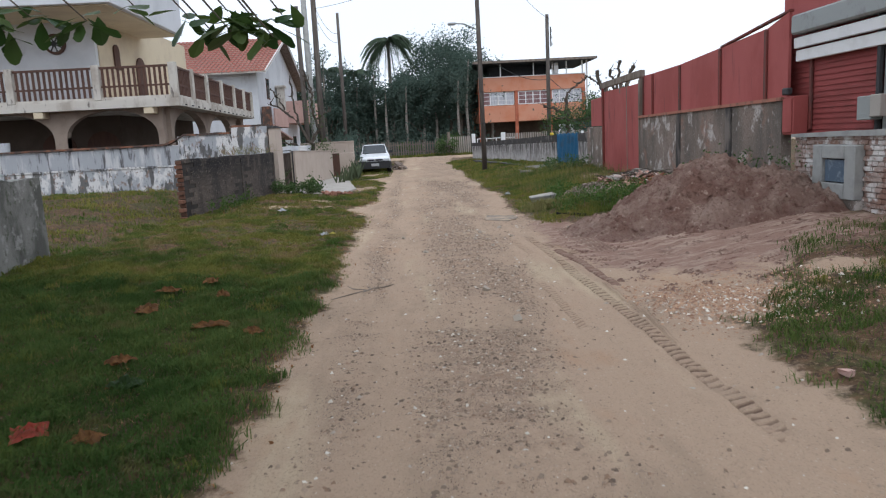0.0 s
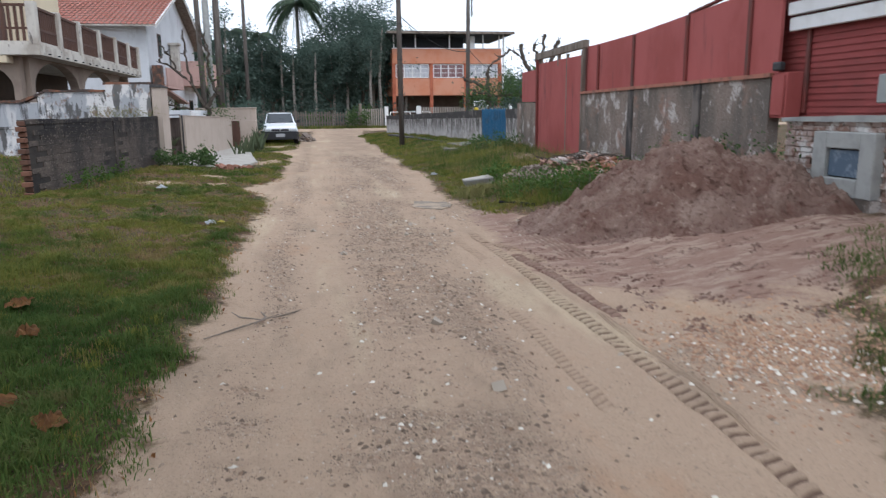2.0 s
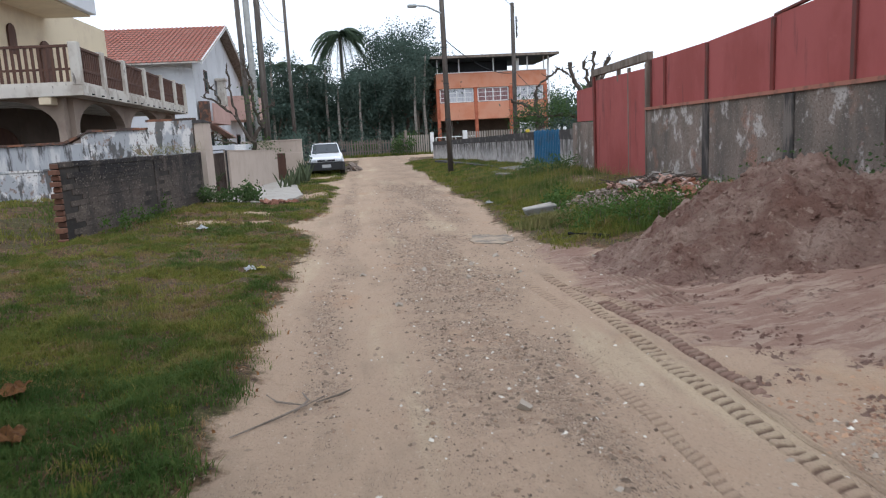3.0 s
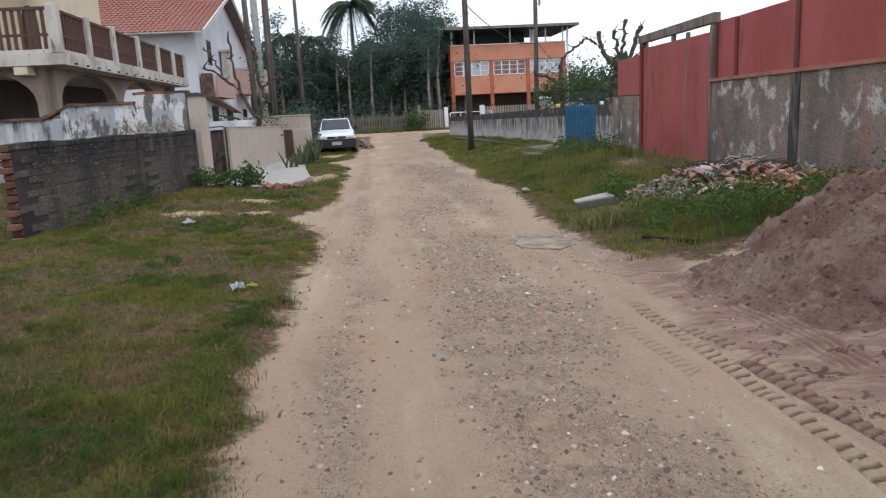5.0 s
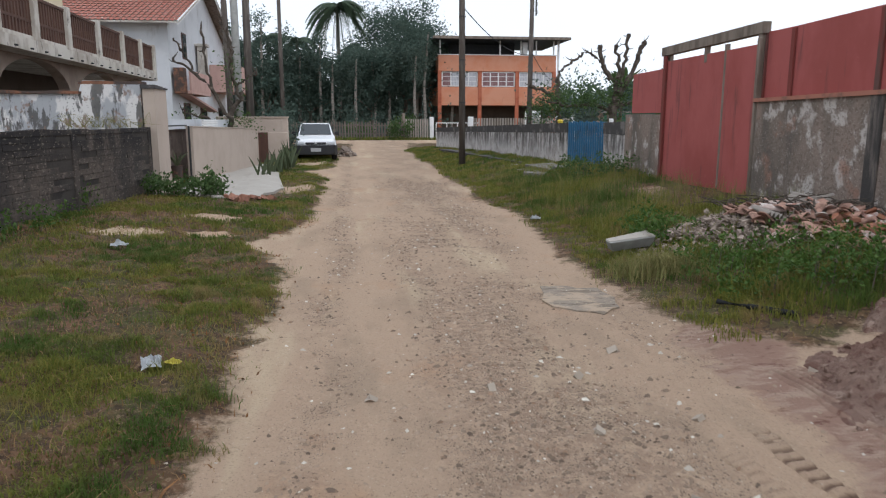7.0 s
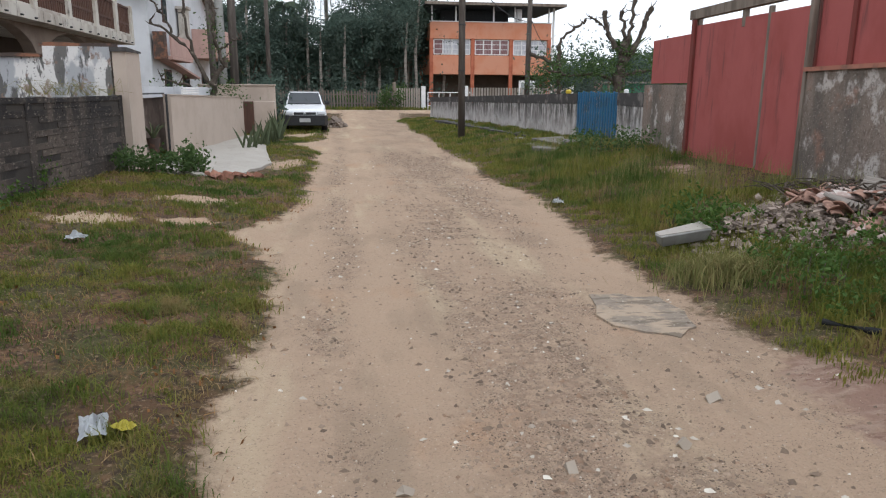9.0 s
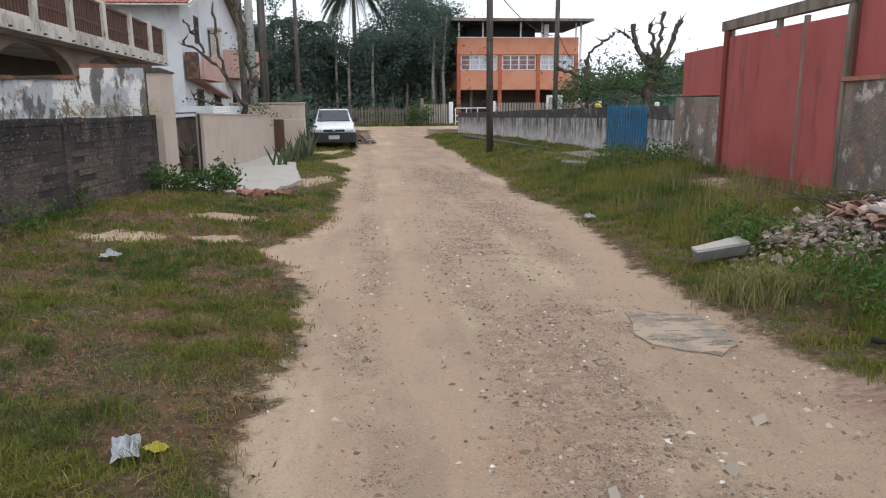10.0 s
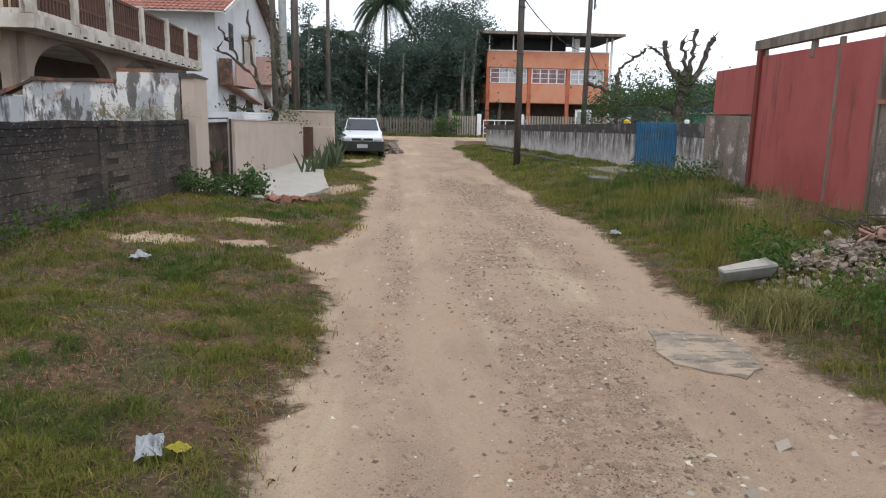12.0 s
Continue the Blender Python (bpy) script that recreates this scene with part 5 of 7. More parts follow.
pebbles("clay_crumbs", px[ok], py[ok], 0.006 + 0.026 * r1.rand(ok.sum()) ** 3, CLAY, "crumbled red clay trodden into the ground")
for x, y, r in ((1.55, 12.6, 0.045), (0.75, 7.45, 0.045), (1.2, 10.6, 0.03), (0.15, 10.25, 0.035), (1.6, 11.4, 0.03), (0.9, 6.1, 0.04), (-0.2, 11.9, 0.03), (0.55, 12.0, 0.03), (1.15, 12.15, 0.035), (2.7, 12.0, 0.04), (1.0, 11.3, 0.035)):
    st = tagged(part("stone", lump(bmesh.new(), x, y, gz(x, y) + r * 0.2, r, 0.8, rng), STONE), "small pale stone lying on the sand road", "stone", "loose stones")
bb = tagged(part("brick_fragment", lump(bmesh.new(), 2.72, 4.1, gz(2.72, 4.1) + 0.02, 0.055, 0.5, rng), PINK), "pale pinkish brick fragment in the grass", "brick")


# ---- tyre marks ----
def tread(x0, y0, x1, y1, width, clay, deep=0.02, pitch=0.075, ribs=0, seed=0, shading=1.0):
    """A wheel's print pressed into soft ground: cross lugs, or lengthwise ribs, that fade in and out."""
    n = int(abs(y1 - y0) / 0.0125)
    across = 22 if ribs else 10
    f, u = np.meshgrid(np.linspace(0, 1, n), np.linspace(-0.5, 0.5, across + 1), indexing="ij")
    y = y0 + (y1 - y0) * f
    x = x0 + (x1 - x0) * f + 0.02 * wave(y, y * 0, 80 + seed, 2.2) + u * width * (1 + 0.08 * wave(y, y * 0, 81 + seed, 0.7))
    side_fade = np.clip((0.5 - np.abs(u)) * 9, 0, 1)
    ends = np.clip(np.minimum(f, 1 - f) * 12, 0, 1)
    worn_ = smooth01(wave(x, y, 82 + seed, 1.6) + 0.3 * wave(x, y, 83 + seed, 0.3), -1.5, -0.3)
    if ribs:
        lug = 0.5 + 0.5 * np.cos(u * ribs * 6.283)
    else:
        ph = ((y - 0.3 * width * u + 0.006 * wave(x, y, 84, 0.3)) / pitch) % 1.0
        lug = 1 - np.clip((0.24 - np.abs(ph - 0.5)) / 0.14, 0, 1)
    live = side_fade * ends * worn_
    z = ground_height(x, y) + 0.004 - 0.016 * (1 - np.minimum(side_fade, ends)) + deep * lug * live
    v = np.stack([x, y, z], -1).reshape(-1, 3)
    m = across + 1
    i, j = np.meshgrid(np.arange(n - 1), np.arange(across), indexing="ij")
    k = (i * m + j).ravel()
    ob = new("tyre_mark", mesh_np("tyre_mark", v, np.stack([k, k + 1, k + m + 1, k + m], -1), EARTH, True))
    full = np.ones(v.shape[0])
    # Grooves are coloured darkest for their shade; ridges keep a slight damp tint.
    for key, val in (("sand", full), ("clay", full * clay), ("gravel", full * 0.0), ("damp_shade", (shading * live * (0.12 + 0.88 * (1 - lug))).ravel())):
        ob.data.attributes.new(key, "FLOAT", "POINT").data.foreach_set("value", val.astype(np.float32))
    return tagged(ob, "ribbed tyre tread print, groove shade coloured in, on damp " + ("clay" if clay > 0.5 else "sand"), "tyre marks", kind="stuff")


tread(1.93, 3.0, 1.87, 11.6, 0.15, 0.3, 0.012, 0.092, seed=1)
tread(1.43, 5.6, 1.42, 8.4, 0.1, 0.0, 0.006, 0.07, seed=2, shading=0.5)
tread(1.64, 9.5, 1.56, 11.1, 0.14, 0.0, 0.005, 0.075, seed=3, shading=0.4)
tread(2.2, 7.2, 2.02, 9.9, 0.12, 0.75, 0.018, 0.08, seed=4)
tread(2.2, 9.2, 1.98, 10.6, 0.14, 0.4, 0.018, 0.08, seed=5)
tread(2.66, 9.3, 2.55, 12.2, 0.34, 0.85, 0.022, ribs=5, seed=6, shading=0.6)
tread(2.02, 5.0, 2.09, 7.6, 0.07, 0.1, 0.01, ribs=2, seed=7, shading=0.25)

# ---- broken concrete cover in the road ----
COVERCONC = Shader("sandy worn concrete", (0.27, 0.225, 0.18), 0.93, spec=0.15).spots((0.41, 0.32, 0.235), 2.6, 0.44, 0.56, 0.9, detail=9).spots((0.15, 0.125, 0.1), 7, 0.5, 0.6, 0.8, (0.5, 1.6, 1), 8).spots((0.45, 0.38, 0.3), 30, 0.58, 0.66, 0.6).bump(30, 0.6, 0.02).m
cover = bmesh.new()
outline = [(1.46, 13.82), (1.55, 13.76), (1.62, 13.66), (1.76, 13.62), (1.84, 13.57), (1.95, 13.68), (2.03, 13.72), (2.06, 13.9), (2.13, 14.1), (2.08, 14.34), (2.1, 14.5), (1.9, 14.52), (1.8, 14.6), (1.62, 14.55), (1.53, 14.56), (1.5, 14.3), (1.43, 14.1)]
tp = [cover.verts.new((x, y, gz(x, y) + 0.014 + 0.008 * noise.noise(Vector((x * 4, y * 4, 0))))) for x, y in outline]
bt = [cover.verts.new((x * 1.0, y, -0.06)) for x, y in outline]
cover.faces.new(tp)
for k in range(len(tp)):
    cover.faces.new((tp[k], bt[k], bt[(k + 1) % len(tp)], tp[(k + 1) % len(tp)]))
bmesh.ops.recalc_face_normals(cover, faces=cover.faces)
tagged(part("concrete_cover", cover, COVERCONC), "cracked grey concrete cover sunk in the road", "cover")

# ---- paved apron at the garden wall ----
apron = bmesh.new()
outline = [(-3.75, 23.0), (-2.9, 21.95), (-2.3, 22.6), (-1.95, 24.6), (-2.35, 27.5), (-3.0, 33.2), (-3.78, 33.4), (-4.25, 25.9), (-4.2, 24.0)]
apron.faces.new([apron.verts.new((x, y, 1.0)) for x, y in outline])
bmesh.ops.triangulate(apron, faces=apron.faces[:])
for k in range(3):
    bmesh.ops.subdivide_edges(apron, edges=apron.edges[:], cuts=1, use_grid_fill=True)
for v in apron.verts:
    v.co.z = gz(v.co.x, v.co.y) + 0.05
skirt = bmesh.ops.extrude_edge_only(apron, edges=[e for e in apron.edges if e.is_boundary])["geom"]
for v in skirt:
    if isinstance(v, bmesh.types.BMVert):
        v.co.z -= 0.15
bmesh.ops.recalc_face_normals(apron, faces=apron.faces)
structure("pavement", apron, PALECONC, "pale concrete apron before the garden wall", "pavement")
rng = random.Random(3)
for k in range(16):
    x, y = -2.75 + 0.055 * k + rng.uniform(-0.05, 0.05), 21.85 + 0.045 * k + rng.uniform(-0.12, 0.12)
    tagged(part("brick_fragment", lump(bmesh.new(), x, y, gz(x, y) + 0.05, rng.uniform(0.05, 0.1), 0.6, rng), TERRACOTTA), "broken red brick at the apron's edge", "brick", "bricks at the apron")

# ---- entry pots, slatted panel ----
for x, y, r, h in ((-4.5, 25.35, 0.14, 0.3), (-4.56, 24.35, 0.12, 0.24)):
    pot = thing("flower_pot", x, y, 0.24, "terracotta flower pot with a spiky plant", "pot")
    part("pot", tube(bmesh.new(), [(x, y, 0.245), (x, y, 0.24 + h), (x, y, 0.27 + h)], [r * 0.7, r, r * 1.08], 16), CAPTILE, pot)
    bm = bmesh.new()
    for k in range(16):
        t = rng.uniform(0, 6.28)
        l = rng.uniform(0.2, 0.42)
        p0 = Vector((x, y, 0.24 + h))
        tube(bm, [p0, p0 + Vector((math.cos(t) * l * 0.4, math.sin(t) * l * 0.4, l * 0.7)), p0 + Vector((math.cos(t) * l * 0.8, math.sin(t) * l * 0.8, l))], [0.02, 0.016, 0.003], 4)
    part("plant", bm, AGAVE, pot)
fr = thing("entry_frame", side(24.8), 24.8, 0.2, "thin dark metal frame of the garden entry", "frame")
for y in (23.93, 25.76):
    part("jamb", boxes((side(y) - 0.02, side(y) + 0.02, y - 0.02, y + 0.02, 0.15, 1.5)), DARKMETAL, fr)
part("head", boxes((side(24.8) - 0.03, side(24.8) + 0.03, 23.93, 25.76, 1.5, 1.53)), DARKMETAL, fr)
structure("wall_entry_top", boxes((-4.85, -4.6, 23.95, 33.3, 1.42, 1.66)), HOUSEWHITE, "white wall seen over the garden wall", "wall")
structure("wall_entry_screen", boxes((-4.82, -4.74, 23.95, 33.0, 0.15, 1.44)), ENTRYWALL, "brown boarded screen in the entry", "screen")
lou = thing("slatted_panel", -4.25, 28.5, 1.2, "white slatted panel leaning on the garden wall", "panel")
part("stand", boxes((-4.27, -4.23, 27.4, 27.46, 0.1, 1.415), (-4.27, -4.23, 29.0, 29.06, 0.1, 1.415)), WHITEPAINT, lou)
for k in range(4):
    part("slat", boxes((-4.28, -4.22, 27.3, 29.2, 1.42 + 0.06 * k, 1.465 + 0.06 * k), bevel=0.006), WHITEPAINT, lou)

# ---- parked car ----
def build_car():
    car = thing("parked_car", 0, 0, 0, "white compact pickup with black bumpers, parked on grass", "car")

    def loft(name, rings, material, parent=car, label="", smooth=False):
        bm = bmesh.new()
        vs = [[bm.verts.new(p) for p in r] for r in rings]
        k = len(vs[0])
        for a, b in zip(vs, vs[1:]):
            for i in range(k):
                bm.faces.new((a[i], a[(i + 1) % k], b[(i + 1) % k], b[i]))
        bm.faces.new(vs[0][::-1]), bm.faces.new(vs[-1])
        bmesh.ops.recalc_face_normals(bm, faces=bm.faces)
        bmesh.ops.bevel(bm, geom=bm.edges[:], offset=0.02, segments=2, affect="EDGES", clamp_overlap=True)
        return part(name, bm, material, parent, label, smooth)

    def ring(y, w, z0, z1, t):
        return [(-w, y, z0), (w, y, z0), (w, y, (z0 + z1) / 2), (w - t, y, z1), (-w + t, y, z1), (-w, y, (z0 + z1) / 2)]

    body = loft("body", [ring(-0.02, 0.7, 0.42, 0.74, 0.08), ring(0.12, 0.8, 0.38, 0.84, 0.08), ring(1.0, 0.83, 0.3, 0.97, 0.07), ring(3.9, 0.83, 0.3, 0.98, 0.07), ring(4.2, 0.78, 0.36, 0.95, 0.08)], CARPAINT)
    cabin = loft("cabin", [ring(0.98, 0.72, 0.93, 0.98, 0.02), ring(1.65, 0.66, 0.93, 1.42, 0.08), ring(2.4, 0.66, 0.93, 1.46, 0.08), ring(2.85, 0.7, 0.93, 1.3, 0.06)], CARPAINT)
    bm = bmesh.new()
    q = [bm.verts.new(p) for p in ((-0.63, 1.0, 1.0), (0.63, 1.0, 1.0), (0.55, 1.58, 1.39), (-0.55, 1.58, 1.39))]
    q2 = [bm.verts.new(v.co + Vector((0, -0.035, 0.03))) for v in q]
    bm.faces.new(q), bm.faces.new(q2)
    for i in range(4):
        bm.faces.new((q[i], q[(i + 1) % 4], q2[(i + 1) % 4], q2[i]))
    bmesh.ops.recalc_face_normals(bm, faces=bm.faces)
    part("windscreen", bm, GLASSDARK, cabin, "dark windscreen")
    for s in (-1, 1):
        part("side_window", boxes((s * 0.675 - 0.02, s * 0.675 + 0.02, 1.55, 2.5, 1.02, 1.32), bevel=0.01), GLASSDARK, cabin)
        part("mirror", boxes((s * 0.86 - 0.09, s * 0.86 + 0.09, 1.18, 1.28, 0.98, 1.12), bevel=0.03), BLACKPLASTIC, car)
        part("headlight", boxes((s * 0.6 - 0.16, s * 0.6 + 0.16, -0.045, 0.1, 0.62, 0.75), bevel=0.03), LAMPGLASS, car, "clear headlight")
        for y in (0.72, 3.35):
            w = part("wheel", tube(bmesh.new(), [(s * 0.62, y, 0.29), (s * 0.68, y, 0.29), (s * 0.8, y, 0.29), (s * 0.835, y, 0.29)], [0.26, 0.29, 0.29, 0.26], 20), RUBBER, car)
            part("rim", tube(bmesh.new(), [(s * 0.836, y, 0.29), (s * 0.845, y, 0.29)], [0.18, 0.15], 14), CHROME, w)
    bump_ = loft("front_bumper", [[(-0.72, -0.14, 0.24), (0.72, -0.14, 0.24), (0.74, -0.14, 0.61), (-0.74, -0.14, 0.61)], [(-0.84, 0.12, 0.22), (0.84, 0.12, 0.22), (0.845, 0.12, 0.6), (-0.845, 0.12, 0.6)], [(-0.845, 0.36, 0.22), (0.845, 0.36, 0.22), (0.845, 0.36, 0.56), (-0.845, 0.36, 0.56)]], BLACKPLASTIC, label="deep black plastic bumper")
    part("grille", boxes((-0.4, 0.4, -0.06, 0.02, 0.63, 0.72), bevel=0.01), BLACKPLASTIC, car)
    part("badge", boxes((-0.05, 0.05, -0.075, -0.06, 0.65, 0.71), bevel=0.01), CHROME, car)
    part("number_plate", boxes((-0.2, 0.2, -0.165, -0.142, 0.36, 0.5), bevel=0.005), PLATE, car)
    part("rear_bumper", boxes((-0.8, 0.8, 4.18, 4.3, 0.28, 0.55), bevel=0.03), BLACKPLASTIC, car)
    part("bed_rail", boxes((-0.78, 0.78, 2.86, 4.15, 0.985, 1.02), bevel=0.01), BLACKPLASTIC, car)
    for x in (-0.3, 0.3):
        part("wiper", tube(bmesh.new(), [(x, 0.985, 1.01), (x - 0.25, 1.2, 1.2)], 0.01, 4), BLACKPLASTIC, car)
    return car


car = build_car()
car.matrix_basis = pose(-1.83, 36.3, gz(-1.9, 38.2) + 0.01, 0, 0, 3)

# ---- rubble, beam and litter ----
rub_rng = random.Random(8)
def rubble_height(x, y):
    return 0.25 * max(0.0, 1 - math.hypot((x - 5.1) / 1.6, (y - 15.8) / 1.9)) + 0.2 * max(0.0, 1 - math.hypot((x - 3.9) / 1.0, (y - 15.9) / 0.9))


bm = bmesh.new()
for k in range(2600):
    a, r = rub_rng.uniform(0, 6.28), math.sqrt(rub_rng.random())
    x, y = (5.0 + 1.5 * r * math.cos(a), 15.6 + 1.8 * r * math.sin(a)) if k % 3 else (3.9 + 0.95 * r * math.cos(a), 15.9 + 0.8 * r * math.sin(a))
    if x > 6.2:
        continue
    lump(bm, x, y, gz(x, y) + rubble_height(x, y) * rub_rng.uniform(0.5, 1), rub_rng.choice((0.01, 0.015, 0.02, 0.028, 0.045)), 0.5, rub_rng)
tagged(part("rubble_heap", bm, RUBBLE), "heap of broken concrete and plaster rubble", "rubble", kind="stuff")


def roof_tile():
    bm = bmesh.new()
    rows = []
    for i in range(7):
        t = math.pi * i / 6
        rows.append([Vector((0.09 * math.cos(t), y, 0.032 * math.sin(t))) for y in (-0.2, 0.2)])
    for off in (0, 0.014):
        vs = [[bm.verts.new(p + Vector((0, 0, -off))) for p in r] for r in rows]
        for a, b in zip(vs, vs[1:]):
            bm.faces.new((a[0], a[1], b[1], b[0]))
        if off:
            for a, b in zip(range(6), range(1, 7)):
                for e in (0, 1):
                    bm.faces.new((first[a][e], first[b][e], vs[b][e], vs[a][e]))
        first = vs
    return solid("roof_tile", bm, TERRACOTTA)


tile_me = roof_tile()
white_tile_me = tile_me.copy()
white_tile_me.materials[0] = Shader("lime-whitened tile", (0.46, 0.36, 0.32), 0.9, spec=0.2).spots((0.36, 0.17, 0.12), 5, 0.48, 0.6, 0.9).spots((0.62, 0.58, 0.54), 9, 0.52, 0.62, 0.8).bump(40, 0.4, 0.012).m
for k in range(120):
    a, r = rub_rng.uniform(0, 6.28), math.sqrt(rub_rng.random())
    x, y = 5.2 + 0.95 * r * math.cos(a), 15.6 + 1.5 * r * math.sin(a)
    t = new("roof_tile", white_tile_me if k % 3 == 0 else tile_me)
    t.matrix_basis = pose(x, y, gz(x, y) + rubble_height(x, y) + 0.05, rub_rng.uniform(-35, 35), rub_rng.uniform(-35, 35), rub_rng.uniform(0, 360)) @ Matrix.Diagonal((0.75, rub_rng.uniform(0.3, 0.75), 0.75, 1))
    tagged(t, ("lime-whitened" if k % 3 == 0 else "broken curved terracotta") + " roof tile on the rubble heap", "roof tile", "roof tiles on the rubble")
sheet_rows = []
bm = bmesh.new()
for i in range(25):
    sheet_rows.append([bm.verts.new((-0.45 + i * 0.0375, y, 0.025 * math.sin(i * 1.05) + e)) for y, e in ((-0.5, 0), (0.5, 0), (0.5, -0.012), (-0.5, -0.012))])
for a, b in zip(sheet_rows, sheet_rows[1:]):
    for k in range(4):
        bm.faces.new((a[k], a[(k + 1) % 4], b[(k + 1) % 4], b[k]))
bmesh.ops.recalc_face_normals(bm, faces=bm.faces)
sh_me = solid("corrugated_sheet", bm, FIBRECEMENT)
for x, y, rx, ry, rz, s in ((5.3, 16.0, 8, -15, 40, 0.45), (5.7, 16.7, -12, 10, 100, 0.6), (4.6, 15.7, 10, 12, 15, 0.3)):
    ob = new("corrugated_sheet", sh_me)
    ob.matrix_basis = pose(x, y, gz(x, y) + rubble_height(x, y) + 0.1, rx, ry, rz) @ Matrix.Diagonal((s, s, 1, 1))
    tagged(ob, "broken grey corrugated roof sheet on the rubble", "roof sheet", "sheets on the rubble")
rub2 = bmesh.new()
for k in range(75):
    x, y = rub_rng.uniform(4.9, 6.15), rub_rng.uniform(14.0, 15.4)
    lump(rub2, x, y, gz(x, y) + 0.06 + rub_rng.uniform(0, 0.2), rub_rng.uniform(0.03, 0.085), 0.55, rub_rng)
tagged(part("brick_rubble", rub2, Shader("broken orange brick", (0.33, 0.14, 0.085), 0.9, spec=0.15).random((0.28, 0.15, 0.1), 0.9, True).spots((0.16, 0.09, 0.065), 7, 0.5, 0.64, 0.7).bump(40, 0.4, 0.012).m), "heap of broken orange bricks by the wall", "rubble", kind="stuff")
brush = bmesh.new()
for k in range(90):
    x, y = rub_rng.uniform(4.7, 6.1), rub_rng.uniform(15.2, 17.6)
    z, t, l = gz(x, y) + rubble_height(x, y) + 0.1, rub_rng.uniform(0, 6.28), rub_rng.uniform(0.2, 0.6)
    d = Vector((math.cos(t), math.sin(t), rub_rng.uniform(-0.1, 0.45)))
    p = Vector((x, y, z))
    tube(brush, [p - d * l * 0.4, p + Vector((0, 0, 0.05)), p + d * l * 0.6], [0.012, 0.009, 0.004], 5)
tagged(part("brushwood", brush, DARKBARK), "dark dry brushwood thrown on the rubble", "brushwood", kind="stuff")
beam = thing("concrete_beam", 3.0, 15.85, 0.1, "pale angular broken concrete beam lying in grass", "beam")
bm = bmesh.new()
box(bm, -0.36, 0.34, -0.1, 0.1, -0.09, 0.08, 0.01)
for v in bm.verts:
    far = (v.co.x + 0.36) / 0.7
    v.co.y = 0.1 + (v.co.y - 0.1) * (0.55 + 0.45 * far) + 0.012 * math.sin(9 * v.co.x + 20 * v.co.z)
    v.co.x -= 0.1 * (v.co.z > 0) * (1 - far)
    v.co = pose(3.02, 15.9, 0.2, 16, -5, 22) @ (v.co * 0.82)
part("web", bm, GREYCONC, beam, "grey broken concrete side")
bm = bmesh.new()
box(bm, -0.455, 0.338, -0.096, 0.096, -0.006, 0.006, 0.004)
for v in bm.verts:
    far = (v.co.x + 0.36) / 0.7
    v.co.y = 0.1 + (v.co.y - 0.1) * (0.55 + 0.45 * far)
    v.co = pose(3.02, 15.9, 0.2, 16, -5, 22) @ ((pose(0, 0, 0.085) @ v.co) * 0.82)
part("flange", bm, PALECONC, beam, "pale smooth concrete top")


def crumpled(name, x, y, w, l, material, label, category, seed, turn, lift=0.05):
    """A crumpled thin sheet, a bag or a scrap, with real thickness."""
    bm = bmesh.new()
    n = 9
    grid = []
    for i in range(n):
        row = []
        for j in range(n):
            u, v = i / (n - 1) - 0.5, j / (n - 1) - 0.5
            k = noise.noise(Vector((u * 5 + seed, v * 5, seed)))
            edge = 1 + 0.25 * noise.noise(Vector((u * 3, v * 3, seed * 2)))
            row.append(bm.verts.new((u * w * edge, v * l * edge, lift * (0.4 + 0.9 * k) * (1 - 1.4 * max(abs(u), abs(v))) + 0.015)))
        grid.append(row)
    for i in range(n - 1):
        for j in range(n - 1):
            bm.faces.new((grid[i][j], grid[i + 1][j], grid[i + 1][j + 1], grid[i][j + 1]))
    bmesh.ops.solidify(bm, geom=bm.faces[:], thickness=0.006)
    for v in bm.verts:
        v.co = pose(x, y, gz(x, y) + 0.035, 0, 0, turn) @ v.co
    return tagged(part(name, bm, material), label, category)


crumpled("plastic_bag", -1.63, 12.55, 0.12, 0.23, PLASTICBAG, "crumpled white plastic bag on the grass", "bag", 1.3, 18, 0.1)
crumpled("scrap", -1.48, 12.5, 0.08, 0.1, Shader("yellow scrap", (0.6, 0.52, 0.08), 0.5).m, "small yellow plastic scrap in the grass", "litter", 4.1, 50)
crumpled("plastic_scrap", -3.1, 16.6, 0.2, 0.14, PLASTICBAG, "white plastic scrap in the grass", "litter", 2.2, 10, 0.1)
crumpled("plastic_scrap", 2.6, 18.9, 0.16, 0.16, PLASTICBAG, "white plastic scrap at the verge", "litter", 5.2, 70, 0.12)
for x, y, w, l, m, s, tn in ((-2.28, 3.84, 0.14, 0.17, DEADRED, 1.1, 30), (-1.91, 3.73, 0.1, 0.14, DEADBROWN, 2.1, 80), (-1.92, 6.24, 0.12, 0.25, DEADBROWN, 3.1, 95), (-2.7, 6.82, 0.16, 0.24, DEADBROWN, 4.1, 20), (-2.27, 5.11, 0.12, 0.14, DEADBROWN, 5.1, 140), (-2.06, 4.68, 0.12, 0.16, LEAFBIG, 6.1, 60), (-2.43, 8.15, 0.12, 0.16, DEADBROWN, 7.1, 10), (-2.75, 7.6, 0.12, 0.18, DEADBROWN, 8.1, 70), (-1.45, 5.9, 0.1, 0.13, DEADBROWN, 9.1, 30), (-2.1, 7.4, 0.1, 0.15, DEADBROWN, 9.6, 10)):
    crumpled("fallen_leaf", x, y, w * 1.35, l * 1.35, m, ("curled red" if m is DEADRED else "green" if m is LEAFBIG else "curled dry brown") + " fallen leaf on the grass", "leaf", s, tn, 0.11)
bm = bmesh.new()
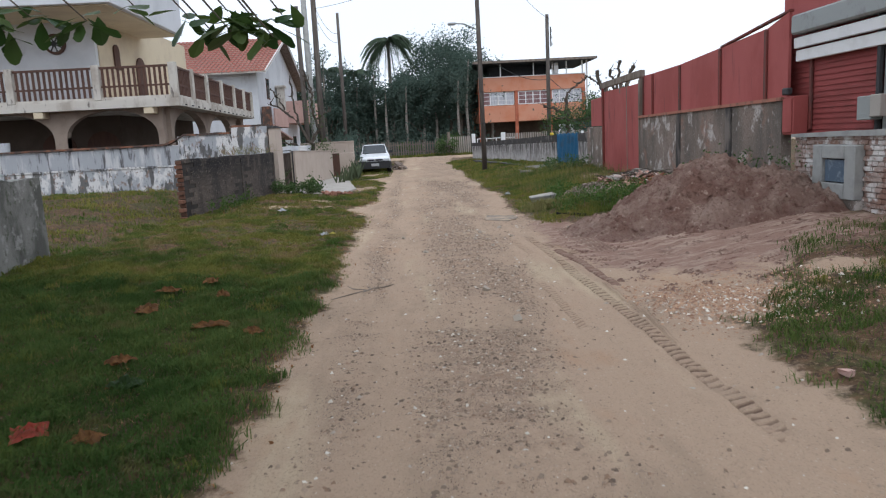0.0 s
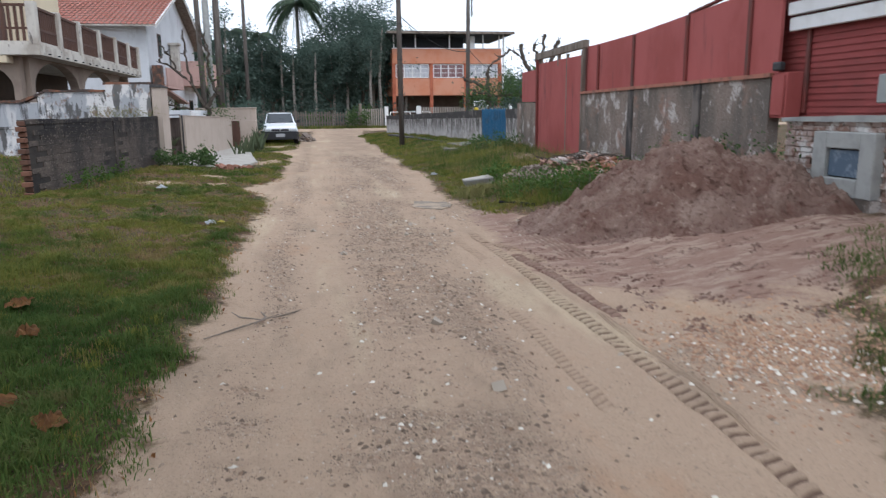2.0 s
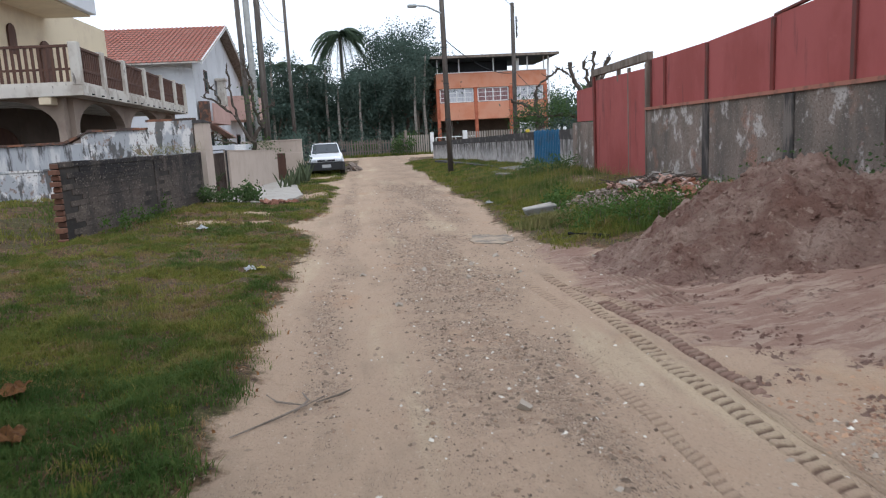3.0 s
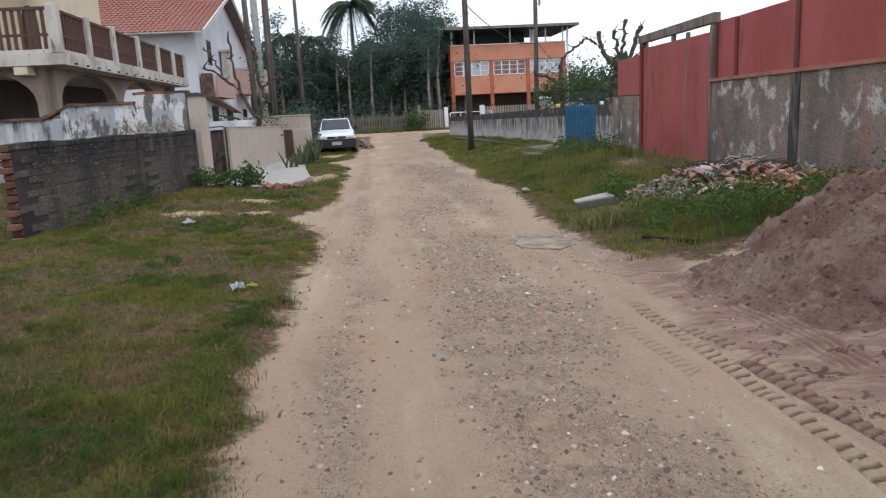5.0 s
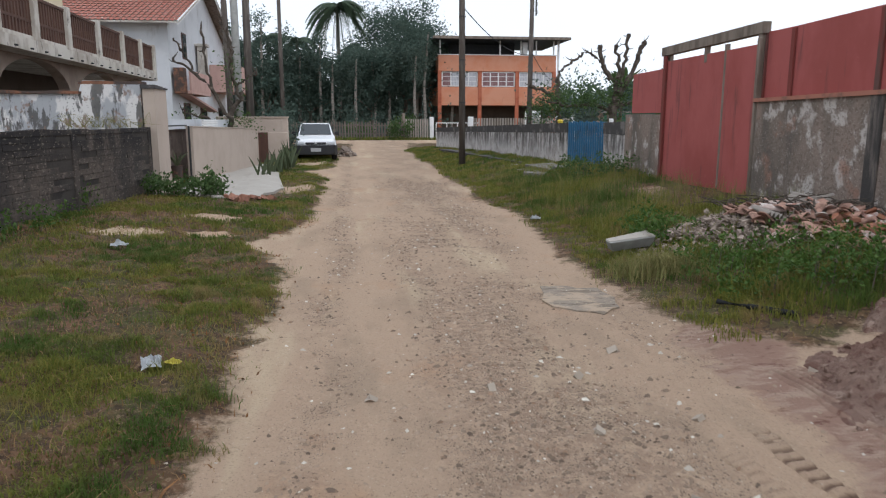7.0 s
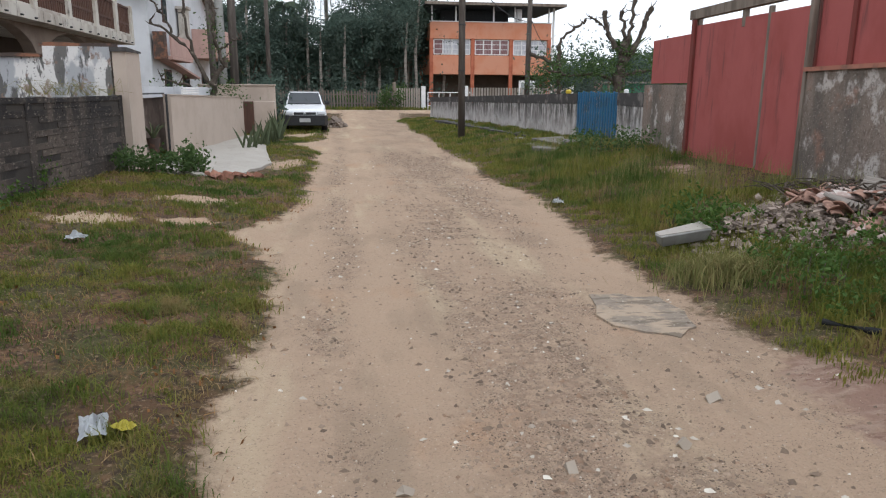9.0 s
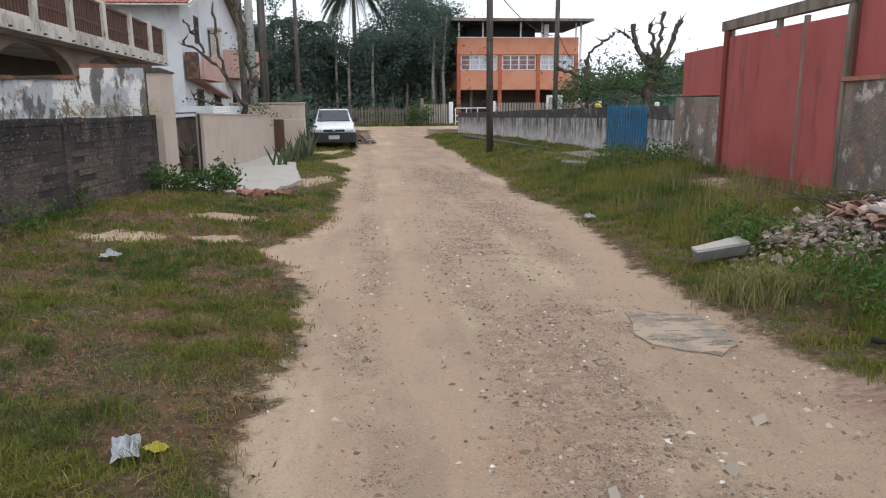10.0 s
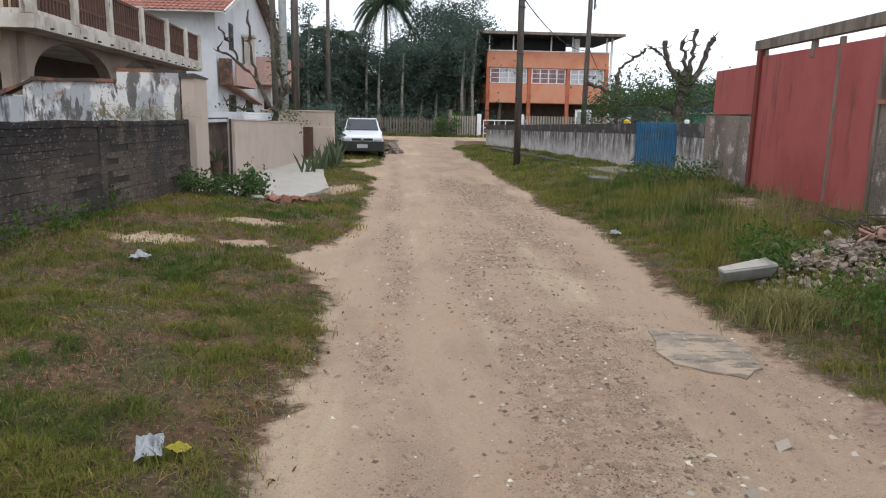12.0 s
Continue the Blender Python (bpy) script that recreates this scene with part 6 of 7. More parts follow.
for pts in (((-0.95, 7.4), (-0.7, 7.6), (-0.45, 7.92)), ((-0.62, 7.7), (-0.55, 7.9), (-0.6, 8.05)), ((-0.5, 7.85), (-0.34, 7.92), (-0.28, 7.98)), ((-0.55, 7.8), (-0.75, 7.9), (-0.82, 7.98))):
    tube(bm, [(x, y, gz(x, y) + 0.02) for x, y in pts], [0.004, 0.008, 0.004], 5)
tagged(part("twig", bm, OLDWOOD), "dry forked twig lying on the sand", "twig")
hose = tagged(part("hose_piece", tube(bmesh.new(), [(2.8, 13.45, gz(2.8, 13.45) + 0.05), (2.98, 13.22, gz(2.98, 13.22) + 0.06), (3.25, 13.0, gz(3.25, 13.0) + 0.03)], 0.025, 10), RUBBER), "length of black rubber hose in the weeds", "hose")
tub = thing("yellow_tub", 5.78, 28.5, 1.56, "small yellow plastic tub on the wall top", "tub")
part("body", tube(bmesh.new(), [(5.78, 28.5, 1.555), (5.78, 28.5, 1.62), (5.78, 28.5, 1.66)], [0.07, 0.085, 0.05], 12), Shader("yellow plastic", (0.6, 0.45, 0.05), 0.5).m, tub)
# Plain white box on the wall top, with no lamp in it.
whitebox = thing("wall_top_box", 6.39, 25.9, 1.58, "small plain white box on the wall top", "lamp")
part("body", boxes((6.34, 6.43, 25.83, 25.95, 1.575, 1.68), bevel=0.02), WHITEPAINT, whitebox)
rub3 = bmesh.new()
for k in range(90):
    x, y = -0.75 + rub_rng.gauss(0, 0.2), 41.2 + rub_rng.gauss(0, 0.5)
    lump(rub3, x, y, gz(x, y) + 0.6 * max(0, 0.6 - abs(x + 0.75)) * rub_rng.random(), rub_rng.uniform(0.05, 0.16), 0.6, rub_rng)
tagged(part("debris_heap", rub3, RUBBLE), "heap of pale debris beside the parked car", "rubble", kind="stuff")


# ---- grass ----
def blades(name, xs, ys, hs, ws, material, label, seed, lean=0.5, z=None):
    """Bent, tapered grass blades of three triangles each."""
    r = np.random.RandomState(seed)
    n = len(xs)
    zs = ground_height(xs, ys) if z is None else z
    t, b = r.uniform(0, 6.28, n), r.uniform(0, 6.28, n)
    k = np.abs(r.normal(0, lean, n)) * hs
    wx, wy = np.cos(t) * ws / 2, np.sin(t) * ws / 2
    bx, by = np.cos(b) * k, np.sin(b) * k
    ws_m = 0.8
    v = np.empty((n, 5, 3))
    v[:, 0] = np.stack([xs - wx, ys - wy, zs - 0.01], -1)
    v[:, 1] = np.stack([xs + wx, ys + wy, zs - 0.01], -1)
    mx, my, mz = xs + bx * 0.3, ys + by * 0.3, zs + hs * 0.62
    v[:, 2] = np.stack([mx + wx * ws_m, my + wy * ws_m, mz], -1)
    v[:, 3] = np.stack([mx - wx * ws_m, my - wy * ws_m, mz], -1)
    v[:, 4] = np.stack([xs + bx, ys + by, zs + hs * 0.9], -1)
    f = (np.array([[0, 1, 2], [0, 2, 3], [3, 2, 4]])[None] + (np.arange(n) * 5)[:, None, None]).reshape(-1, 3)
    return tagged(new(name, mesh_np(name, v.reshape(-1, 3), f, material)), label, "grass", kind="stuff")


def scatter(n, x0, x1, y0, y1, seed, keep):
    r = np.random.RandomState(seed)
    x, y = r.uniform(x0, x1, n), r.uniform(y0, y1, n)
    ok = r.rand(n) < keep(x, y)
    return x[ok], y[ok], r.rand(ok.sum())


def cover_of(x, y):
    """How thickly the grass grows, 0 to 1."""
    out = smooth01(-in_road(x, y) + 0.12 * wave(x, y, 41, 0.7), -0.08, 0.3)
    patch = smooth01(wave(x, y, 42, 1.5) + 0.6 * wave(x, y, 43, 0.5), -0.55, 0.6)
    heapm = np.exp(-(((x - 4.3) / 2.1) ** 2 + ((y - 9.9) / 2.5) ** 2) ** 1.3)
    paved = ((x > side(y)) & (x < -1.9 - 0.13 * np.maximum(0, y - 24)) & (y > 22.0 + 0.35 * np.abs(x + 2.9)) & (y < 33.6))
    patch = np.maximum(patch, 0.9 * smooth01(11.5 - y, 0, 2.5) * (x < 0))
    return out * (0.1 + 0.9 * patch) * (1 - bare(x, y)) * (1 - 0.85 * worn(x, y)) * (1 - heapm) * (1 - paved) * (1 - 0.93 * np.exp(-(((x - 5.8) / 1.25) ** 2 + ((y - 19.7) / 2.7) ** 2) ** 2))


x, y, q = scatter(180000, -5.3, -0.8, 1.6, 8.6, 1, cover_of)
clump = smooth01(wave(x, y, 45, 0.9) + 0.6 * wave(x, y, 46, 0.3), -0.8, 0.9)
blades("verge_grass", x, y, (0.03 + 0.05 * q) * (0.6 + 0.8 * clump), 0.005 + 0.004 * q, LUSH, "lush dark green verge grass under the tree", 11, 1.1)
x, y, q = scatter(290000, -5.3, -0.8, 8.3, 16.5, 1, cover_of)
lush = smooth01(wave(x, y, 44, 2.6) - 0.12 * (y - 9), -0.6, 0.7)
clump = smooth01(wave(x, y, 45, 0.9) + 0.6 * wave(x, y, 46, 0.3), -0.8, 0.9)
blades("verge_grass", x, y, (0.022 + 0.04 * q) * (0.5 + 0.5 * lush + 0.7 * clump), 0.0035 + 0.0035 * q, GRASS, "short patchy green and yellowing verge grass", 1, 1.2)
x, y, q = scatter(110000, -5.0, -0.8, 16.5, 34, 2, cover_of)
blades("verge_grass", x, y, 0.03 + 0.05 * q, 0.008 + 0.007 * q, GRASS, "short patchy green verge grass", 2, 0.7)
x, y, q = scatter(60000, -16, -5.2, 8, 23.3, 3, cover_of)
blades("lot_grass", x, y, 0.04 + 0.06 * q, 0.012 + 0.008 * q, GRASS, "rough yellow-green grass of an empty lot", 3, 0.7)
x, y, q = scatter(80000, 2.0, 6.3, 1.6, 8.5, 4, cover_of)
blades("verge_grass", x, y, 0.03 + 0.055 * q, 0.005 + 0.004 * q, LUSH, "verge grass beside the gravel", 4, 1.0)
x, y, q = scatter(150000, 2.3, 6.25, 12.6, 27, 5, cover_of)
tall = smooth01(x, 2.5, 3.6)
blades("verge_grass", x, y, (0.03 + 0.06 * q) * (0.8 + 1.2 * tall), 0.006 + 0.005 * q, GRASS, "tall rough green verge grass", 5, 0.6)
x, y, q = scatter(75000, 2.2, 6.3, 27, 48, 6, lambda x, y: cover_of(x, y) * (x < far_side(y)))
blades("verge_grass", x, y, 0.05 + 0.09 * q, 0.013 + 0.009 * q, GRASS, "long grass below the streaked wall", 6, 0.5)
x, y, q = scatter(30000, -5, -0.6, 34, 48, 7, cover_of)
blades("verge_grass", x, y, 0.06 + 0.08 * q, 0.02 + 0.012 * q, GRASS, "grass round the parked car", 7, 0.6)
x, y, q = scatter(18000, -14, 16, 66.6, 72, 8, lambda x, y: 0.9 + 0 * x)
blades("fence_grass", x, y, 0.1 + 0.2 * q, 0.04 + 0.02 * q, GRASS, "grass below the picket fence", 8, 0.5)
# upright tufts and tall seeding weeds
r = np.random.RandomState(17)
for seed, n, x0, x1, y0, y1, hh in ((51, 430, -4.9, -1.1, 2.5, 22, 0.075), (52, 130, 3.0, 6.0, 13.2, 26, 0.16), (53, 40, 3.6, 6.0, 3.0, 8.0, 0.12)):
    cx, cy, cq = scatter(n * 2, x0, x1, y0, y1, seed, cover_of)
    m = 42
    bx = np.repeat(cx, m) + r.normal(0, 0.035 + 0.06 * hh, len(cx) * m)
    by = np.repeat(cy, m) + r.normal(0, 0.035 + 0.06 * hh, len(cx) * m)
    bh = hh * np.repeat(0.5 + cq, m) * r.uniform(0.5, 1.1, len(bx))
    blades("grass_tufts", bx, by, bh, 0.005 + 0.004 * r.rand(len(bx)), GRASS, "upright tufts of coarse grass", seed, 0.45)
x, y, q = scatter(3800, 2.9, 6.0, 16.5, 26.5, 9, lambda x, y: smooth01(wave(x, y, 61, 1.5), -0.3, 0.6) * (x > 3.1))
blades("dry_stalks", x, y, 0.22 + 0.3 * q, 0.004 + 0.002 * q, DRYWEED, "dry seeding grass stalks", 9, 0.3)
x, y, q = scatter(16000, 2.6, 6.1, 13.2, 26.0, 19, lambda x, y: 0.75 * smooth01(wave(x, y, 62, 1.7) + 0.5 * wave(x, y, 63, 0.6), -0.2, 0.8) * smooth01(x, 2.6, 3.4) * (1 - np.exp(-(((x - 5.6) / 1.2) ** 2 + ((y - 19.4) / 2.4) ** 2) ** 2)))
blades("tall_weeds", x, y, 0.12 + 0.22 * q, 0.006 + 0.004 * q, GRASS, "long green and yellowing weeds of the verge", 13, 0.45)
x, y, q = r.normal(2.8, 0.22, 1600), r.normal(14.75, 0.16, 1600), r.rand(1600)
blades("dry_tuft", x, y, 0.1 + 0.18 * q, 0.005 + 0.003 * q, DRYWEED, "drooping tuft of straw-coloured grass", 10, 0.7)


x, y, q = scatter(90000, -5.2, -0.9, 4.0, 20.0, 14, lambda x, y: smooth01(-in_road(x, y), -0.15, 0.1) * (0.12 + 0.5 * smooth01(wave(x, y, 47, 1.1) + 0.5 * wave(x, y, 48, 0.4), 0.0, 0.7)))
blades("thatch", x, y, 0.018 + 0.03 * q, 0.003 + 0.003 * q, Shader("red-brown dead thatch", (0.2, 0.105, 0.05), 0.9, spec=0.1).random((0.34, 0.24, 0.12), 0.9, True).m, "dead red-brown grass thatch", 14, 1.9)
# dry litter in the grass and along the road's edge
n = 2600
x, y = r.uniform(-4.8, -0.7, n), 2.5 + 17 * r.rand(n)
ok = (np.abs(in_road(x, y) + 0.12) < 0.28) & (r.rand(n) < 0.8) | (r.rand(n) < 0.22) & (in_road(x, y) < 0.1)
x, y = x[ok], y[ok]
blades("dry_litter", x, y, 0.012 + 0.03 * r.rand(len(x)), 0.008 + 0.018 * r.rand(len(x)), DEADBROWN, "dry brown leaf litter in the verge", 12, 2.2)

# ---- leafy plants ----
def leaf_cloud(centres, spread, per, size, seed, flat=0.0, aspect=0.5):
    """Leaf-shaped quads strewn round clump centres: vertices and faces."""
    r = np.random.RandomState(seed)
    centres = np.asarray(centres, dtype=float)
    spread = np.broadcast_to(np.asarray(spread, dtype=float).reshape(-1, 1) if np.ndim(spread) else spread, (len(centres), 1))
    n = len(centres) * per
    c = np.repeat(centres, per, 0) + r.normal(0, 1, (n, 3)) * np.repeat(spread, per, 0)
    d = r.normal(0, 1, (n, 3))
    d[:, 2] = d[:, 2] * (1 - flat) - 0.15
    d /= np.linalg.norm(d, axis=1)[:, None] + 1e-9
    s = np.cross(d, r.normal(0, 1, (n, 3)))
    s /= np.linalg.norm(s, axis=1)[:, None] + 1e-9
    l = size * r.uniform(0.6, 1.3, n)[:, None]
    up = np.cross(s, d) * l * 0.12
    v = np.stack([c - d * l / 2, c + s * l * aspect / 2 + up, c + d * l / 2, c - s * l * aspect / 2 + up], 1).reshape(-1, 3)
    f = (np.array([[0, 1, 2], [0, 2, 3]])[None] + (np.arange(n) * 4)[:, None, None]).reshape(-1, 3)
    return v, f


def leafy(name, centres, spread, per, size, seed, material, parent=None, label="", flat=0.0, aspect=0.5):
    v, f = leaf_cloud(centres, spread, per, size, seed, flat, aspect)
    if parent is not None:
        v = v - np.array(base_of(parent))
    ob = new(name, mesh_np(name, v, f, material))
    if parent is not None:
        ob.parent = parent
    if label:
        ob["label"] = label
    return ob


r = np.random.RandomState(23)


def low_bush(x0, x1, y0, y1, h, n, size, label, material=WEED, name="bush"):
    cx, cy = r.uniform(x0, x1, n), r.uniform(y0, y1, n)
    cz = ground_height(cx, cy) + h * r.uniform(0.15, 0.9, n)
    b = thing(name, (x0 + x1) / 2, (y0 + y1) / 2, gz((x0 + x1) / 2, (y0 + y1) / 2), label, "bush")
    leafy("foliage", np.stack([cx, cy, cz], -1), h * 0.16, 26, size, int(n * 7 + x0 * 10) % 9999, material, b)
    st = bmesh.new()
    for k in range(0, n, 3):
        tube(st, [(cx[k], cy[k], gz(cx[k], cy[k]) - 0.02), (cx[k] + 0.03, cy[k], cz[k])], [0.008, 0.004], 4)
    part("stem", st, BARK, b)["kind"] = "stuff"
    return b


low_bush(2.95, 4.6, 13.3, 15.0, 0.4, 95, 0.048, "low broad-leaved green weeds before the rubble")
low_bush(3.9, 5.6, 13.2, 14.3, 0.38, 70, 0.048, "broad-leaved green weeds at the clay heap")
low_bush(3.2, 3.9, 16.0, 17.0, 0.4, 26, 0.07, "green weeds behind the fallen beam")
low_bush(4.6, 6.1, 22.6, 25.4, 0.5, 44, 0.08, "tall feathery weeds at the wall foot", LEAFMID)
low_bush(5.0, 6.2, 11.9, 12.9, 0.8, 14, 0.06, "green weeds sprouting behind the clay heap", LEAFMID)
low_bush(5.4, 6.2, 10.9, 11.7, 0.95, 12, 0.06, "creeping weeds on the clay heap", LEAFMID)
low_bush(-4.4, -3.2, 22.0, 22.8, 0.42, 50, 0.08, "dark green bushy plants at the pillar foot", LEAFMID)
low_bush(-3.35, -2.9, 22.2, 22.8, 0.55, 22, 0.09, "dark green bushy plants by the apron", LEAFMID)
low_bush(-3.7, -2.95, 36.0, 38.5, 1.9, 60, 0.16, "tall green shrub beside the low wall", LEAFDARK)
low_bush(-4.7, -4.4, 16.0, 20.5, 0.35, 26, 0.06, "green weeds along the block wall")
low_bush(8.6, 14.0, 40.0, 44.0, 3.3, 110, 0.17, "dense grey-green shrubs behind the streaked wall", LEAFDARK)
low_bush(3.6, 4.9, 69.0, 70.2, 2.0, 36, 0.22, "light green shrub growing over the fence", LEAFMID)
low_bush(-1.0, 1.5, 69.2, 70.5, 1.3, 30, 0.2, "green shrubs behind the picket fence", LEAFMID)
for x0 in (1.7, 2.0, 2.9):
    low_bush(x0 + 1.0, x0 + 1.25, 66.9, 67.4, 1.5, 10, 0.2, "light green shrub before the picket fence", LEAFMID)
spray = thing("wall_creeper", -5.0, 23.2, 1.5, "dry straggling creeper hanging over the wall", "creeper")
bm = bmesh.new()
rr = random.Random(31)
for k in range(46):
    x, y, z = rr.uniform(-6.0, -4.6), 23.1, 1.5
    tube(bm, [(x, y, z), (x + rr.uniform(-0.25, 0.25), y - 0.03, z + rr.uniform(0.1, 0.3)), (x + rr.uniform(-0.5, 0.5), y - 0.1, z + rr.uniform(-0.1, 0.25))], [0.006, 0.004, 0.002], 4)
part("stem", bm, DRYWEED, spray)["kind"] = "stuff"


def agave(x, y, n, h, seed):
    rr = random.Random(seed)
    z = gz(x, y) + 0.05
    a = thing("agave", x, y, z, "clump of grey-green sword-leaved succulents", "succulent", "succulents by the apron")
    for k in range(n):
        t, l = rr.uniform(0, 6.28), h * rr.uniform(0.6, 1.1)
        o = rr.uniform(0.1, 0.42)
        bx, by = x + rr.uniform(-0.2, 0.2), y + rr.uniform(-0.25, 0.25)
        bm = bmesh.new()
        d = Vector((math.cos(t) * o, math.sin(t) * o, 1)).normalized()
        s = d.cross(Vector((0.3, 0.9, 0.1))).normalized()
        nrm = d.cross(s)
        pts = [(0, 0.022), (0.3, 0.034), (0.7, 0.026), (1, 0.003)]
        rows = []
        for f, w in pts:
            p = Vector((bx, by, z - 0.03)) + d * l * f + Vector((math.cos(t), math.sin(t), 0)) * 0.15 * l * f * f
            rows.append([bm.verts.new(p + s * w), bm.verts.new(p + nrm * w * 0.35), bm.verts.new(p - s * w), bm.verts.new(p - nrm * w * 0.2)])
        for p, q in zip(rows, rows[1:]):
            for i in range(4):
                bm.faces.new((p[i], p[(i + 1) % 4], q[(i + 1) % 4], q[i]))
        bmesh.ops.recalc_face_normals(bm, faces=bm.faces)
        part("leaf", bm, AGAVE, a)


agave(-2.85, 28.5, 14, 0.62, 1)
agave(-2.7, 29.6, 14, 0.68, 2)
agave(-2.55, 31.0, 13, 0.7, 3)
agave(-2.5, 32.3, 16, 0.8, 4)
agave(-2.75, 33.4, 14, 0.9, 5)


# ---- trees ----
def limbs(bm, start, direction, length, radius, depth, rng, tips, spread=0.6, droop=0.0):
    p, d, pts, radii = Vector(start), Vector(direction).normalized(), [Vector(start)], [radius]
    for k in range(4):
        d = (d + Vector((rng.uniform(-1, 1), rng.uniform(-1, 1), rng.uniform(-0.5, 0.6) - droop)) * 0.22).normalized()
        p = p + d * length / 4
        pts.append(p.copy())
        radii.append(radius * (1 - 0.15 * (k + 1)))
    tube(bm, pts, radii, 7 if depth > 1 else 5, cap=True)
    if depth == 0:
        tips.append(p)
        return
    for _ in range(rng.choice((2, 3))):
        nd = (d + Vector((rng.uniform(-1, 1), rng.uniform(-1, 1), rng.uniform(-0.3, 0.8))) * spread).normalized()
        limbs(bm, pts[rng.choice((3, 4))], nd, length * rng.uniform(0.6, 0.85), radii[-1] * 0.75, depth - 1, rng, tips, spread, droop)


def tree(x, y, h, crown_w, seed, leaf, per, material, label, name="tree", bare_h=0.45, crown_lumps=42, z0=0.0):
    rng = random.Random(seed)
    rs = np.random.RandomState(seed)
    t = thing(name, x, y, z0, label, "tree")
    bm, tips = bmesh.new(), []
    top = Vector((x + rng.uniform(-0.3, 0.3), y, z0 + h * bare_h))
    r0 = 0.016 * h + 0.04
    tube(bm, [(x, y, z0 - 0.2), (x + (top.x - x) * 0.4, y, z0 + h * bare_h * 0.5), top], [r0 * 1.2, r0, r0 * 0.8], 9)
    for _ in range(4):
        limbs(bm, top, (rng.uniform(-1, 1), rng.uniform(-1, 1), rng.uniform(0.5, 1.4)), h * 0.24, r0 * 0.55, 1, rng, tips)
    part("trunk", bm, BARK, t)
    pts = []
    while len(pts) < crown_lumps:
        u = rs.uniform(-1, 1, 3)
        q = np.linalg.norm(u)
        if 0.35 < q < 1 + 0.25 * math.sin(3 * u[0] + 5 * u[1] + seed):
            pts.append((x + u[0] * crown_w / 2, y + u[1] * crown_w / 2, z0 + h * (0.5 + bare_h / 2) + u[2] * h * (1 - bare_h) / 2))
    pts += [tuple(p) for p in tips]
    leafy("crown", pts, crown_w * 0.085, per, leaf, seed, material, t, flat=0.3, aspect=0.6)
    return t


def palm(x, y, h, seed, frond=3.4, nf=20):
    rng = random.Random(seed)
    t = thing("palm_tree", x, y, 0, "tall feather palm with a slim pale trunk", "palm", "palms behind the fence")
    bm = bmesh.new()
    tube(bm, [(x, y, -0.2), (x + 0.1, y, h * 0.4), (x, y, h)], [0.26, 0.2, 0.16], 10)
    part("trunk", bm, PALMBARK, t)
    for k in range(nf):
        a = k * 2.4 + rng.uniform(-0.2, 0.2)
        e = rng.uniform(-0.5, 1.1)
        out = Vector((math.cos(a), math.sin(a), 0))
        pts = []
        for i in range(10):
            f = i / 9
            pts.append(Vector((x, y, h)) + out * frond * (f - 0.12 * f * f) * math.cos(e * 0.6) + Vector((0, 0, frond * (math.sin(e) * f * 0.8 - 0.9 * f * f))))
        bm = bmesh.new()
        tube(bm, pts, [0.035] * 9 + [0.008], 4)
        for i in range(44):
            f = 0.1 + 0.9 * i / 44
            j = min(8, int(f * 9))
            p = pts[j].lerp(pts[j + 1], f * 9 - j)
            for sgn in (-1, 1):
                d = (out.cross(Vector((0, 0, 1))) * sgn + out * 0.5 + Vector((0, 0, -0.35 - rng.uniform(0, 0.5)))).normalized()
                l = 1.0 * math.sin(math.pi * (0.15 + 0.8 * f)) * rng.uniform(0.8, 1.1)
                w = out * 0.085
                bm.faces.new([bm.verts.new(q) for q in (p - w, p + w, p + d * l)])
        part("frond", bm, LEAFPALM, t)
    return t


palm(-1.9, 85, 13.4, 1, 4.0, 36)
palm(-6.0, 83, 9.6, 2, 2.8, 16)
palm(-9.5, 88, 10.5, 3, 2.9, 16)
palm(-3.9, 80, 7.4, 4, 2.6, 15)
tr = random.Random(99)
spots_ = [(-13, 78, 11), (-10.5, 82, 10), (-8.2, 76, 9), (-6.8, 92, 10), (-4.8, 78, 8), (-3.2, 90, 9), (-0.4, 79, 8.5), (0.6, 92, 10.5), (2.0, 83, 10), (3.6, 90, 14), (4.6, 80, 12.5), (6.2, 91, 15), (6.6, 84, 12), (8.5, 95, 13.5), (-16, 84, 12), (-19, 76, 11), (11.5, 96, 11.5), (1.5, 77, 8.5), (5.6, 77, 9.5), (-24, 80, 12)]
for k, (x, y, h) in enumerate(spots_):
    tree(x, y, h * tr.uniform(0.93, 1.04), h * 0.5, 100 + k, 0.27, 120, LEAFDARK, "tall dark-leaved tree of a dense wood", bare_h=0.28 if k % 3 else 0.45, crown_lumps=46)
for k in range(11):
    x, y, h = -9 + k * 1.75 + tr.uniform(-0.5, 0.5), tr.uniform(73.5, 78), tr.uniform(7.0, 10.5)
    t = thing("bare_trunk", x, y, 0, "slim grey tree trunk at the wood's edge", "tree")
    part("trunk", tube(bmesh.new(), [(x, y, -0.2), (x + tr.uniform(-0.2, 0.2), y, h * 0.5), (x + tr.uniform(-0.3, 0.3), y, h)], [0.16, 0.13, 0.07], 8), PALMBARK, t)
    leafy("crown", [(x + tr.uniform(-0.7, 0.7), y + tr.uniform(-0.7, 0.7), h + tr.uniform(-2.2, 0.5)) for _ in range(14)], 0.4, 60, 0.24, 300 + k, LEAFDARK, t)
for k, (x, y, h) in enumerate(((21, 62, 4.2), (24, 66, 4.8), (19.5, 58, 3.9), (27, 60, 4.6), (16.5, 60, 3.3), (23, 90, 6.2), (29, 80, 6), (34, 70, 5.5))):
    tree(x, y, h, h * 0.75, 140 + k, 0.22, 100, LEAFMID if k % 2 else LEAFDARK, "leafy green tree beyond the street", bare_h=0.25, crown_lumps=42)
